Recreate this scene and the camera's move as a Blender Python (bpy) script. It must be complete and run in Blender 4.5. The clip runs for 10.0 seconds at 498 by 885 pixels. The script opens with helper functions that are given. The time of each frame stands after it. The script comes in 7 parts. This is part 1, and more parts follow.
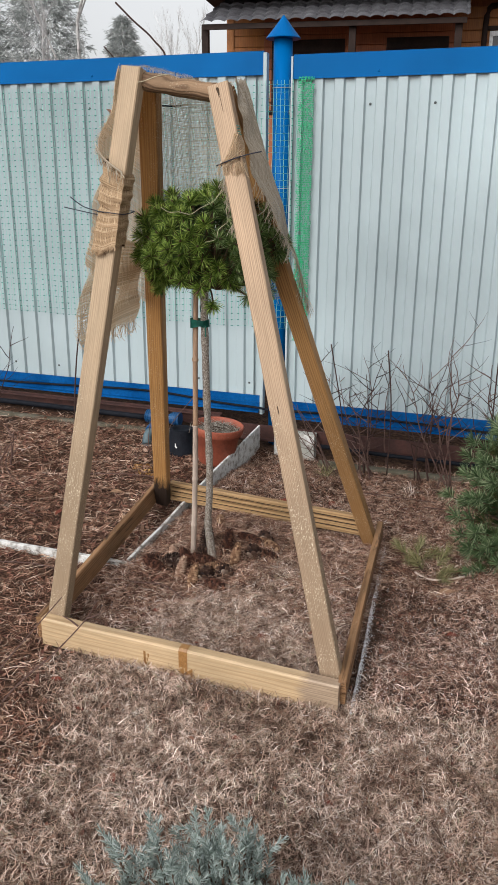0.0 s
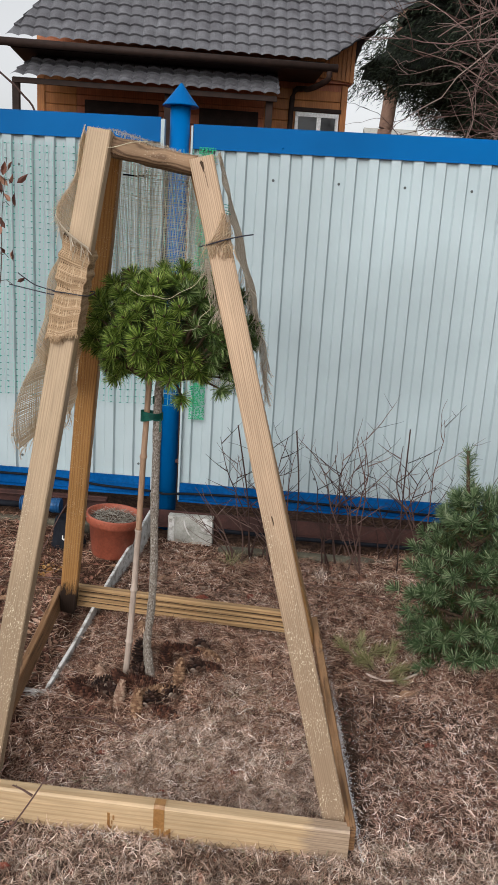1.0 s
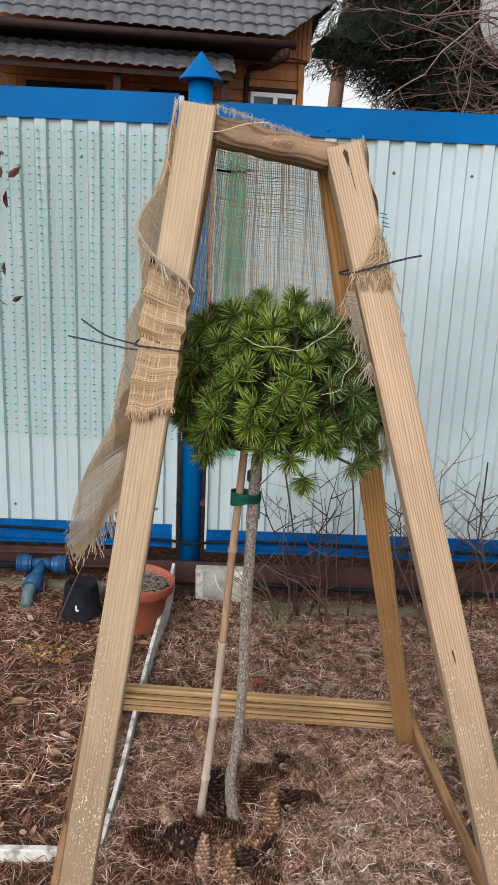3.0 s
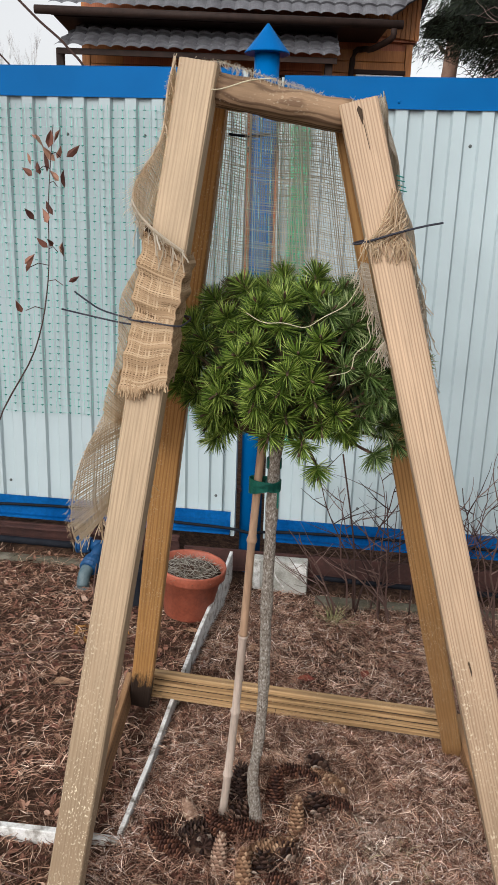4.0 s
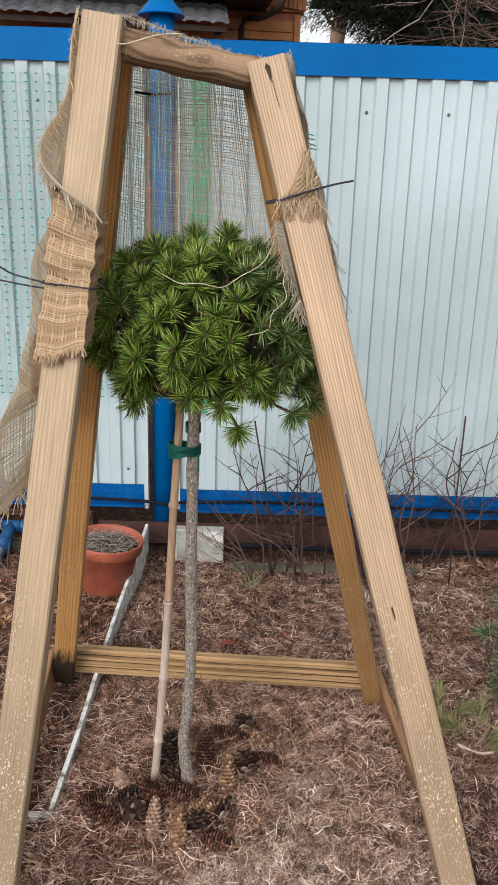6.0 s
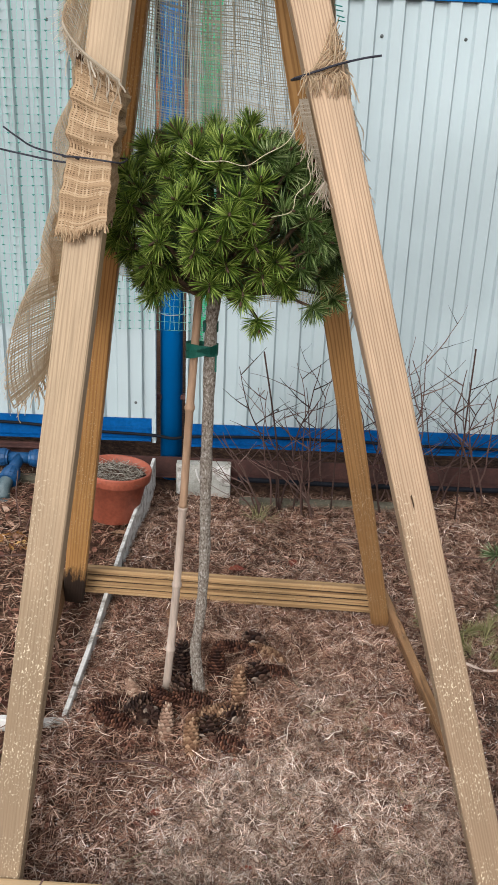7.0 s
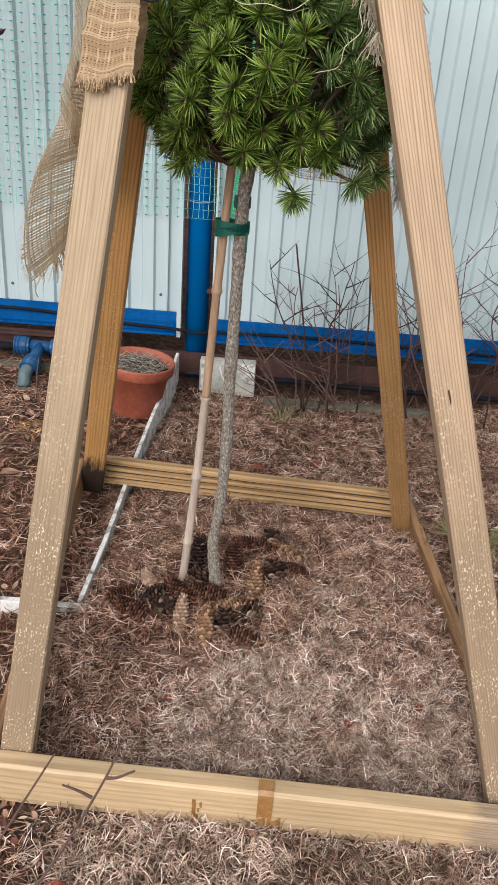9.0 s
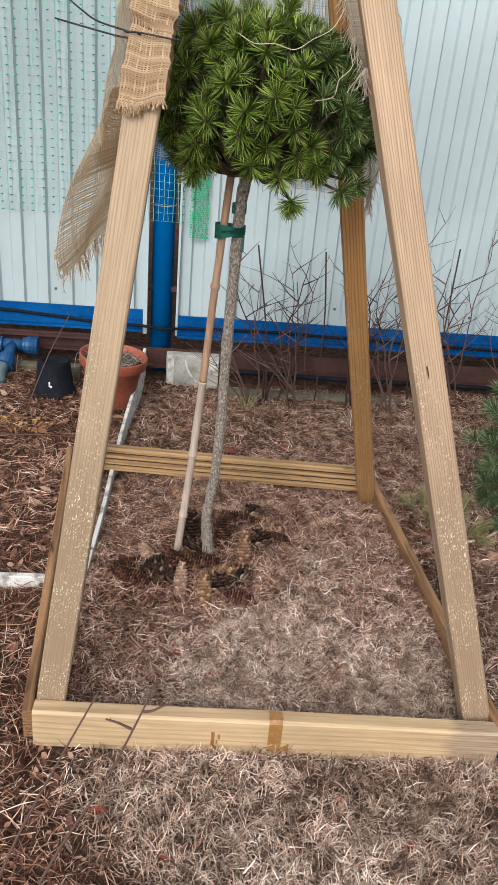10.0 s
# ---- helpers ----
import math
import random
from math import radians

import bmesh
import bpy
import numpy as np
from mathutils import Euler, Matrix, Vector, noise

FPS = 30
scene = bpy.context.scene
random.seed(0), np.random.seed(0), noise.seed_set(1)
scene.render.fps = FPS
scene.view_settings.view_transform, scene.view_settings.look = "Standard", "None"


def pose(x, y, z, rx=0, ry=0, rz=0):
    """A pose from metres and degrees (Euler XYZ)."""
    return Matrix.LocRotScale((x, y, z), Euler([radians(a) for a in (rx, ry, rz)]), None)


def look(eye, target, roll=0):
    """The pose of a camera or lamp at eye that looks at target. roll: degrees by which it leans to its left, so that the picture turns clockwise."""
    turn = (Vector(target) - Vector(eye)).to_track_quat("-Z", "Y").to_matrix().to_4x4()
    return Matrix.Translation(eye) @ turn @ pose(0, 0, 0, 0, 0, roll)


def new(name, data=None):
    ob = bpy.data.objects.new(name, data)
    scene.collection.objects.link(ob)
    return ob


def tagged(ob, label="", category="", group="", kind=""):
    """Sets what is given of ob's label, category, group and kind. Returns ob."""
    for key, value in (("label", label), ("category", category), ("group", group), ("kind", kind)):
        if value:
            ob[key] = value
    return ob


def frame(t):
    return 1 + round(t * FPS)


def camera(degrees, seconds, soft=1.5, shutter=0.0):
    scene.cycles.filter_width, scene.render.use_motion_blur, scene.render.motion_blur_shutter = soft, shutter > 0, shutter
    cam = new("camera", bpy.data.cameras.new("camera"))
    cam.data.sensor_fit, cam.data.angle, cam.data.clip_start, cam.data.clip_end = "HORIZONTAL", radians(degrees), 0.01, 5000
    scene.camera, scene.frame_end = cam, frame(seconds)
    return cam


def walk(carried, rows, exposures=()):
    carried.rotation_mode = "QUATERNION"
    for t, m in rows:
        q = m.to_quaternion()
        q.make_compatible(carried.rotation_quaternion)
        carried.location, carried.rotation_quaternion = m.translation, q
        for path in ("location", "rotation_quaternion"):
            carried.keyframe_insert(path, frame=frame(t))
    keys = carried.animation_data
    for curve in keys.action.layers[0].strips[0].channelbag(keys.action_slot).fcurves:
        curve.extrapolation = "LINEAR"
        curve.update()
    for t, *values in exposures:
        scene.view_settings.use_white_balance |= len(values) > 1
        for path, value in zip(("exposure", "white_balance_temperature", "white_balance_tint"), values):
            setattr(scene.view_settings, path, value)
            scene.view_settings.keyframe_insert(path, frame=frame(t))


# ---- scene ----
cam = camera(35.2, 10.0, 0.8)
PATH = [
    (0, (0.118, -0.054, 1.495), (-0.498, 1.739, 0.857), 0.4),
    (0.5, (-0.187, 0.086, 1.522), (-0.693, 1.955, 1.02), 2.4),
    (1, (-0.478, 0.134, 1.545), (-0.593, 2.069, 1.054), 3.5),
    (1.5, (-0.706, 0.259, 1.569), (-0.747, 2.194, 1.063), 4.1),
    (2, (-0.856, 0.534, 1.577), (-0.898, 2.467, 1.067), 1.3),
    (2.5, (-0.944, 0.688, 1.595), (-0.883, 2.62, 1.08), 1.9),
    (2.7, (-0.961, 0.717, 1.603), (-0.876, 2.648, 1.089), 2.3),
    (3.8, (-0.781, 0.859, 1.571), (-1.01, 2.766, 1.013), 2.4),
    (4, (-0.76, 0.862, 1.569), (-0.99, 2.77, 1.012), 2.0),
    (4.5, (-0.71, 0.876, 1.56), (-0.875, 2.79, 1.001), 0.5),
    (5, (-0.689, 0.885, 1.546), (-0.764, 2.803, 0.981), 0.2),
    (5.2, (-0.698, 0.891, 1.548), (-0.76, 2.806, 0.975), 0.1),
    (6.3, (-0.812, 0.82, 1.543), (-0.776, 2.724, 0.929), 1.8),
    (6.5, (-0.817, 0.808, 1.52), (-0.784, 2.711, 0.906), 1.4),
    (7, (-0.823, 0.806, 1.409), (-0.801, 2.685, 0.724), 2.3),
    (7.5, (-0.814, 0.806, 1.342), (-0.81, 2.655, 0.578), 2.9),
    (8, (-0.82, 0.815, 1.323), (-0.837, 2.624, 0.47), 4.1),
    (8.5, (-0.822, 0.841, 1.331), (-0.84, 2.634, 0.445), 4.6),
    (9, (-0.827, 0.859, 1.345), (-0.849, 2.644, 0.444), 4.3),
    (9.5, (-0.866, 0.767, 1.373), (-0.752, 2.552, 0.478), 5.5),
    (10, (-0.98, 0.641, 1.383), (-0.824, 2.427, 0.496), 5.2),
]
# the camera's own exposure drifts a little along the way
EXPOSURE = [(0.0, -0.22), (0.5, -0.36), (1.0, -0.36), (1.5, -0.28), (2.0, -0.28), (2.5, -0.22), (4.0, -0.2), (5.0, -0.1), (6.5, -0.12), (8.0, -0.09), (10.0, -0.09)]
walk(cam, [(t, look(eye, target, roll)) for t, eye, target, roll in PATH], EXPOSURE)

# ---- world and light: a bright overcast winter day ----
world = bpy.data.worlds.new("overcast_sky")
scene.world = world
world.use_nodes = True
wn, wl = world.node_tree.nodes, world.node_tree.links
wn.clear()
sky = wn.new("ShaderNodeTexSky")
sky.sky_type = "NISHITA"
sky.sun_disc = False
sky.sun_elevation, sky.sun_rotation = radians(38), radians(200)
sky.air_density, sky.dust_density, sky.ozone_density = 1.0, 4.0, 1.0
grey = wn.new("ShaderNodeHueSaturation")
grey.inputs["Saturation"].default_value = 0.12
back = wn.new("ShaderNodeBackground")
back.inputs["Strength"].default_value = 0.25
wout = wn.new("ShaderNodeOutputWorld")
wl.new(sky.outputs[0], grey.inputs["Color"])
wl.new(grey.outputs[0], back.inputs["Color"])
wl.new(back.outputs[0], wout.inputs["Surface"])
sun = new("sun", bpy.data.lights.new("sun", "SUN"))
sun.data.energy, sun.data.angle, sun.data.color = 0.5, radians(25), (1.0, 0.97, 0.93)
sun.matrix_world = look((-3, -8, 7), (0, 2, 0))

R = random.Random(7)
NR = np.random.RandomState(11)


# ---- materials ----
def material(name, rough=0.7, metal=0.0, spec=0.4):
    m = bpy.data.materials.new(name)
    m.use_nodes = True
    n, l = m.node_tree.nodes, m.node_tree.links
    b = n["Principled BSDF"]
    b.inputs["Roughness"].default_value = rough
    b.inputs["Metallic"].default_value = metal
    b.inputs["Specular IOR Level"].default_value = spec
    return m, n, l, b


def ramp(n, stops):
    r = n.new("ShaderNodeValToRGB")
    e = r.color_ramp.elements
    while len(e) < len(stops):
        e.new(0.5)
    for k, (p, c) in zip(e, stops):
        k.position, k.color = p, (*c, 1)
    return r


def mapped(n, l, scale, source="Object"):
    tc = n.new("ShaderNodeTexCoord")
    mp = n.new("ShaderNodeMapping")
    mp.inputs["Scale"].default_value = scale
    l.new(tc.outputs[source], mp.inputs["Vector"])
    return mp


def noise_tex(n, l, vec, scale, detail=4.0, rough=0.6, dist=0.0):
    t = n.new("ShaderNodeTexNoise")
    t.inputs["Scale"].default_value = scale
    t.inputs["Detail"].default_value = detail
    t.inputs["Roughness"].default_value = rough
    t.inputs["Distortion"].default_value = dist
    l.new(vec.outputs[0], t.inputs["Vector"])
    return t


def mix(n, l, a, b, fac, mode="MIX"):
    x = n.new("ShaderNodeMix")
    x.data_type, x.blend_type = "RGBA", mode
    for sock, v in (("A", a), ("B", b)):
        s = [i for i in x.inputs if i.name == sock and i.type == "RGBA"][0]
        if isinstance(v, tuple):
            s.default_value = (*v, 1)
        else:
            l.new(v, s)
    if isinstance(fac, (int, float)):
        x.inputs[0].default_value = fac
    else:
        l.new(fac, x.inputs[0])
    return [o for o in x.outputs if o.type == "RGBA"][0]


def bumped(n, l, b, height, strength=0.3, dist=0.002):
    k = n.new("ShaderNodeBump")
    k.inputs["Strength"].default_value = strength
    k.inputs["Distance"].default_value = dist
    l.new(height, k.inputs["Height"])
    l.new(k.outputs[0], b.inputs["Normal"])


def speckled(name, stops, scale=8.0, rough=0.75, bump=0.3, dist=0.002, metal=0.0, detail=6.0, source="Object", stretch=(1, 1, 1), fine=None, spec=0.4):
    """Noise-coloured surface at two scales."""
    m, n, l, b = material(name, rough, metal, spec)
    mp = mapped(n, l, stretch, source)
    a = noise_tex(n, l, mp, scale, detail)
    f = noise_tex(n, l, mp, fine or scale * 9, 3.0)
    r = ramp(n, stops)
    l.new(a.outputs["Fac"], r.inputs[0])
    g = ramp(n, [(0.3, (0.78, 0.78, 0.78)), (0.7, (1.12, 1.12, 1.12))])
    l.new(f.outputs["Fac"], g.inputs[0])
    l.new(mix(n, l, r.outputs[0], g.outputs[0], 1.0, "MULTIPLY"), b.inputs["Base Color"])
    bumped(n, l, b, f.outputs["Fac"], bump, dist)
    return m


def islands(name, stops, rough=0.8, spec=0.2, patch=0.0, thin=0.0):
    """One colour to each loose piece, by chance."""
    m, n, l, b = material(name, rough, 0, spec)
    g = n.new("ShaderNodeNewGeometry")
    r = ramp(n, stops)
    l.new(g.outputs["Random Per Island"], r.inputs[0])
    col = r.outputs[0]
    if patch:
        # broad patches, some browner and damper than others
        pn = noise_tex(n, l, mapped(n, l, (1, 1, 1)), patch, 4.0, 0.65)
        pr = ramp(n, [(0.36, (0.60, 0.53, 0.49)), (0.50, (0.95, 0.92, 0.91)), (0.66, (1.18, 1.20, 1.24))])
        l.new(pn.outputs["Fac"], pr.inputs[0])
        col = mix(n, l, col, pr.outputs[0], 1.0, "MULTIPLY")
        cn = noise_tex(n, l, mapped(n, l, (1, 1, 1)), patch * 8, 3.0, 0.6)
        cr_ = ramp(n, [(0.38, (0.40, 0.36, 0.35)), (0.50, (0.96, 0.95, 0.95)), (0.62, (1.32, 1.34, 1.38))])
        l.new(cn.outputs["Fac"], cr_.inputs[0])
        col = mix(n, l, col, cr_.outputs[0], 1.0, "MULTIPLY")
    l.new(col, b.inputs["Base Color"])
    if thin:
        # thin fibres let part of the light through
        tr = n.new("ShaderNodeBsdfTranslucent")
        mx = n.new("ShaderNodeMixShader")
        mx.inputs[0].default_value = thin
        l.new(col, tr.inputs["Color"])
        l.new(b.outputs[0], mx.inputs[1])
        l.new(tr.outputs[0], mx.inputs[2])
        l.new(mx.outputs[0], n["Material Output"].inputs["Surface"])
    return m


def timber_mat(name, light, dark, ring=95.0, flecks=0.0, stain=None, rough=0.62, vary=0.25, rot=0.0, lined=0.75, bend=7.0, foot=None, bare=None):
    """Sawn softwood: long grain along local z, growth lines across, stains and pale flecks."""
    m, n, l, b = material(name, rough, 0, 0.35)
    mp = mapped(n, l, (1, 1, 0.05))
    warp = noise_tex(n, l, mp, 9.0, 2.0)
    w = n.new("ShaderNodeTexWave")
    w.wave_type, w.bands_direction = "BANDS", "X"
    w.inputs["Scale"].default_value = ring / 6.283
    w.inputs["Distortion"].default_value = bend
    w.inputs["Detail"].default_value = 2.0
    w.inputs["Detail Scale"].default_value = 1.4
    l.new(mp.outputs[0], w.inputs["Vector"])
    mp2 = mapped(n, l, (1, 1, 0.025))
    fibre = noise_tex(n, l, mp2, 260.0, 4.0, 0.7)
    lines = ramp(n, [(0.45, (0, 0, 0)), (0.95, (1, 1, 1))])
    l.new(w.outputs["Fac"], lines.inputs[0])
    base = mix(n, l, light, dark, lines.outputs[0])
    fade = ramp(n, [(0.35, (lined * 0.35,) * 3), (0.65, (lined,) * 3)])
    l.new(warp.outputs["Fac"], fade.inputs[0])
    base = mix(n, l, light, base, fade.outputs[0])
    fr = ramp(n, [(0.25, (0.72, 0.70, 0.67)), (0.75, (1.15, 1.14, 1.12))])
    l.new(fibre.outputs["Fac"], fr.inputs[0])
    base = mix(n, l, base, fr.outputs[0], 0.8, "MULTIPLY")
    big = noise_tex(n, l, mapped(n, l, (1, 1, 0.35)), 7.0, 4.0)
    br = ramp(n, [(0.3, (1 - vary, 1 - vary, 1 - vary * 1.1)), (0.7, (1.08, 1.06, 1.03))])
    l.new(big.outputs["Fac"], br.inputs[0])
    base = mix(n, l, base, br.outputs[0], 1.0, "MULTIPLY")
    if stain:
        sn = noise_tex(n, l, mapped(n, l, (1, 1, 0.16)), 30.0, 5.0, 0.7)
        sr = ramp(n, [(0.56, (0, 0, 0)), (0.68, (1, 1, 1))])
        l.new(sn.outputs["Fac"], sr.inputs[0])
        base = mix(n, l, base, stain, sr.outputs[0])
    if flecks:
        fn = noise_tex(n, l, mapped(n, l, (1, 1, 0.6)), 300.0, 2.0)
        q = ramp(n, [(0.595, (0, 0, 0)), (0.64, (flecks, flecks, flecks))])
        l.new(fn.outputs["Fac"], q.inputs[0])
        clump = noise_tex(n, l, mapped(n, l, (1, 1, 0.4)), 16.0, 2.0)
        cq = ramp(n, [(0.42, (0, 0, 0)), (0.6, (1, 1, 1))])
        l.new(clump.outputs["Fac"], cq.inputs[0])
        spots = mix(n, l, q.outputs[0], cq.outputs[0], 1.0, "MULTIPLY")
        if foot:
            # the weathered lower half: greyer, with grit stuck to it
            fz = n.new("ShaderNodeSeparateXYZ")
            l.new(mapped(n, l, (1, 1, 1)).outputs[0], fz.inputs[0])
            wet = noise_tex(n, l, mapped(n, l, (1, 1, 0.15)), 22.0, 4.0)
            fm = n.new("ShaderNodeMath")
            fm.operation = "MULTIPLY_ADD"
            l.new(wet.outputs["Fac"], fm.inputs[0])
            fm.inputs[1].default_value = 0.9
            l.new(fz.outputs["Z"], fm.inputs[2])
            fr2 = ramp(n, [(0.55, (1, 1, 1)), (0.95, (0, 0, 0))])
            half = n.new("ShaderNodeMath")
            half.operation = "MULTIPLY"
            l.new(fm.outputs[0], half.inputs[0])
            half.inputs[1].default_value = 0.62
            l.new(half.outputs[0], fr2.inputs[0])
            base = mix(n, l, base, mix(n, l, base, foot, 0.6), fr2.outputs[0])
            spots = mix(n, l, spots, fr2.outputs[0], 1.0, "MULTIPLY")
        base = mix(n, l, base, (0.80, 0.70, 0.52), spots)
    if bare:
        # the varnish is gone towards the far end
        bz = n.new("ShaderNodeSeparateXYZ")
        l.new(mapped(n, l, (1, 1, 1)).outputs[0], bz.inputs[0])
        bn = noise_tex(n, l, mapped(n, l, (1, 1, 0.2)), 30.0, 4.0)
        bm_ = n.new("ShaderNodeMath")
        bm_.operation = "MULTIPLY_ADD"
        l.new(bn.outputs["Fac"], bm_.inputs[0])
        bm_.inputs[1].default_value = 0.16
        l.new(bz.outputs["Z"], bm_.inputs[2])
        bq = ramp(n, [(0.97, (0, 0, 0)), (1.0, (0.85, 0.85, 0.85))])
        l.new(bm_.outputs[0], bq.inputs[0])
        grey_ = ramp(n, [(0.35, (bare[0] * 0.45, bare[1] * 0.42, bare[2] * 0.4)), (0.6, bare)])
        l.new(fibre.outputs["Fac"], grey_.inputs[0])
        base = mix(n, l, base, grey_.outputs[0], bq.outputs[0])
    if rot:
        sx = n.new("ShaderNodeSeparateXYZ")
        l.new(mapped(n, l, (1, 1, 1)).outputs[0], sx.inputs[0])
        rn = noise_tex(n, l, mapped(n, l, (1, 1, 0.3)), 45.0, 5.0, 0.7)
        sub = n.new("ShaderNodeMath")
        sub.operation = "MULTIPLY_ADD"
        l.new(rn.outputs["Fac"], sub.inputs[0])
        sub.inputs[1].default_value = -rot * 1.5
        l.new(sx.outputs["Z"], sub.inputs[2])
        rq = ramp(n, [(0.0, (1, 1, 1)), (0.05, (0, 0, 0))])
        l.new(sub.outputs[0], rq.inputs[0])
        base = mix(n, l, base, (0.022, 0.013, 0.009), rq.outputs[0])
    l.new(base, b.inputs["Base Color"])
    add = n.new("ShaderNodeMath")
    add.operation = "ADD"
    l.new(lines.outputs[0], add.inputs[0])
    l.new(fibre.outputs["Fac"], add.inputs[1])
    bumped(n, l, b, add.outputs[0], 0.3, 0.0008)
    return m


MAT = {}
MAT["leg"] = timber_mat("ribbed_pine", (0.52, 0.375, 0.26), (0.26, 0.16, 0.10), 400.0, 1.0, lined=0.85, bend=5.0, foot=(0.165, 0.112, 0.07))
MAT["leg_plain"] = timber_mat("planed_pine", (0.485, 0.365, 0.25), (0.27, 0.17, 0.105), 330.0, 1.0, lined=0.5, bend=6.0, foot=(0.165, 0.112, 0.07))
MAT["leg_back"] = timber_mat("amber_pine", (0.46, 0.255, 0.10), (0.19, 0.085, 0.028), 230.0, 0.5, lined=0.85, foot=(0.17, 0.088, 0.036))
MAT["leg_rot"] = timber_mat("amber_pine_rotten_foot", (0.46, 0.245, 0.09), (0.21, 0.092, 0.026), 230.0, 0.3, rot=0.16, lined=0.8)
MAT["beam"] = timber_mat("yellow_varnished_pine", (0.57, 0.42, 0.265), (0.39, 0.25, 0.13), 130.0, 0.0, None, 0.5, 0.25, bare=(0.40, 0.30, 0.22))
MAT["beam_old"] = timber_mat("weathered_grooved_pine", (0.376, 0.207, 0.106), (0.090, 0.038, 0.017), 210.0, 0.2, (0.027, 0.013, 0.008), 0.75, 0.5, lined=1.0)
MAT["beam_back"] = timber_mat("grooved_amber_pine", (0.50, 0.32, 0.165), (0.17, 0.085, 0.035), 150.0, 0.2, (0.05, 0.025, 0.012), 0.7, 0.4, lined=0.9)
MAT["bar"] = timber_mat("weathered_branch", (0.36, 0.235, 0.15), (0.10, 0.05, 0.03), 220.0, 0.3, (0.07, 0.035, 0.02), 0.8, 0.45, lined=1.0)
MAT["burnt"] = speckled("rotted_wood_end", [(0.3, (0.02, 0.013, 0.009)), (0.7, (0.08, 0.045, 0.022))], 40, 0.9, 0.6)
MAT["tape"] = speckled("brown_parcel_tape", [(0.3, (0.22, 0.10, 0.03)), (0.7, (0.36, 0.19, 0.07))], 60, 0.35)
MAT["blue"] = speckled("blue_enamel", [(0.3, (0.0, 0.105, 0.33)), (0.7, (0.0, 0.118, 0.36))], 3, 0.4, 0.03, 0.0004, fine=1.2, spec=0.06)
# bottom trim's blue, darkened for dirt and for the shade it stands in
MAT["blue_low"] = speckled("shaded_dirty_blue_enamel", [(0.35, (0.0, 0.055, 0.20)), (0.65, (0.003, 0.09, 0.29))], 5, 0.5, 0.05, 0.0006, fine=60, spec=0.06)
MAT["sheet"] = speckled("pale_grey_coated_steel", [(0.35, (0.375, 0.448, 0.470)), (0.7, (0.395, 0.468, 0.490))], 1.5, 0.5, 0.03, 0.0003, fine=0.8, spec=0.3)
MAT["screw"] = speckled("dark_screw_head", [(0.3, (0.06, 0.07, 0.07)), (0.7, (0.12, 0.13, 0.13))], 30, 0.5)
MAT["zinc"] = speckled("galvanised_steel", [(0.3, (0.42, 0.44, 0.46)), (0.7, (0.56, 0.58, 0.6))], 30, 0.4, 0.1, 0.0005, 0.6)
MAT["rust"] = speckled("red_primer_steel", [(0.3, (0.033, 0.014, 0.012)), (0.7, (0.078, 0.030, 0.024))], 12, 0.75)
MAT["black"] = speckled("black_plastic", [(0.3, (0.006, 0.007, 0.010)), (0.7, (0.014, 0.016, 0.022))], 20, 0.7, 0.1, spec=0.08)
MAT["white_mark"] = speckled("white_print", [(0.3, (0.7, 0.7, 0.68)), (0.7, (0.8, 0.8, 0.78))], 20)
MAT["concrete"] = speckled("mossy_concrete", [(0.25, (0.20, 0.20, 0.17)), (0.5, (0.38, 0.375, 0.34)), (0.8, (0.50, 0.49, 0.46))], 16, 0.9, 0.6, 0.003)
MAT["kerb"] = speckled("dirty_white_plastic", [(0.32, (0.14, 0.12, 0.10)), (0.42, (0.42, 0.40, 0.37)), (0.52, (0.66, 0.65, 0.63)), (0.8, (0.78, 0.78, 0.77))], 30, 0.6, 0.3)
MAT["moss_concrete"] = speckled("dark_mossy_concrete", [(0.25, (0.05, 0.045, 0.03)), (0.5, (0.11, 0.10, 0.07)), (0.8, (0.20, 0.18, 0.15))], 16, 0.9, 0.6, 0.003)
MAT["terra"] = speckled("terracotta_plastic", [(0.25, (0.20, 0.05, 0.027)), (0.55, (0.33, 0.085, 0.048)), (0.85, (0.40, 0.13, 0.08))], 9, 0.6, 0.2)
MAT["fitting"] = speckled("blue_pipe_plastic", [(0.3, (0.003, 0.040, 0.120)), (0.7, (0.008, 0.072, 0.192))], 25, 0.45)
MAT["fitting_grey"] = speckled("grey_green_pipe_plastic", [(0.3, (0.05, 0.09, 0.11)), (0.7, (0.13, 0.17, 0.18))], 25, 0.5)
MAT["bamboo"] = speckled("grey_bamboo", [(0.3, (0.42, 0.32, 0.26)), (0.7, (0.58, 0.48, 0.41))], 14, 0.6, 0.3, stretch=(1, 1, 0.1))
MAT["bamboo_top"] = speckled("tan_bamboo", [(0.3, (0.34, 0.20, 0.12)), (0.7, (0.46, 0.31, 0.21))], 14, 0.6, 0.3, stretch=(1, 1, 0.1))
MAT["bark"] = speckled("grey_flaky_bark", [(0.32, (0.10, 0.075, 0.058)), (0.46, (0.26, 0.215, 0.175)), (0.58, (0.40, 0.355, 0.31)), (0.68, (0.66, 0.63, 0.59))], 250, 0.9, 1.0, 0.005, fine=600, stretch=(1, 1, 0.55))
MAT["bark_dark"] = speckled("dark_pine_bark", [(0.3, (0.05, 0.028, 0.018)), (0.7, (0.13, 0.08, 0.05))], 50, 0.9, 0.8, 0.003)
MAT["tie_green"] = speckled("green_tape", [(0.3, (0.0, 0.075, 0.055)), (0.7, (0.004, 0.12, 0.085))], 30, 0.5)
MAT["net"] = speckled("pale_mint_netting", [(0.3, (0.20, 0.52, 0.44)), (0.7, (0.30, 0.62, 0.54))], 10, 0.5)
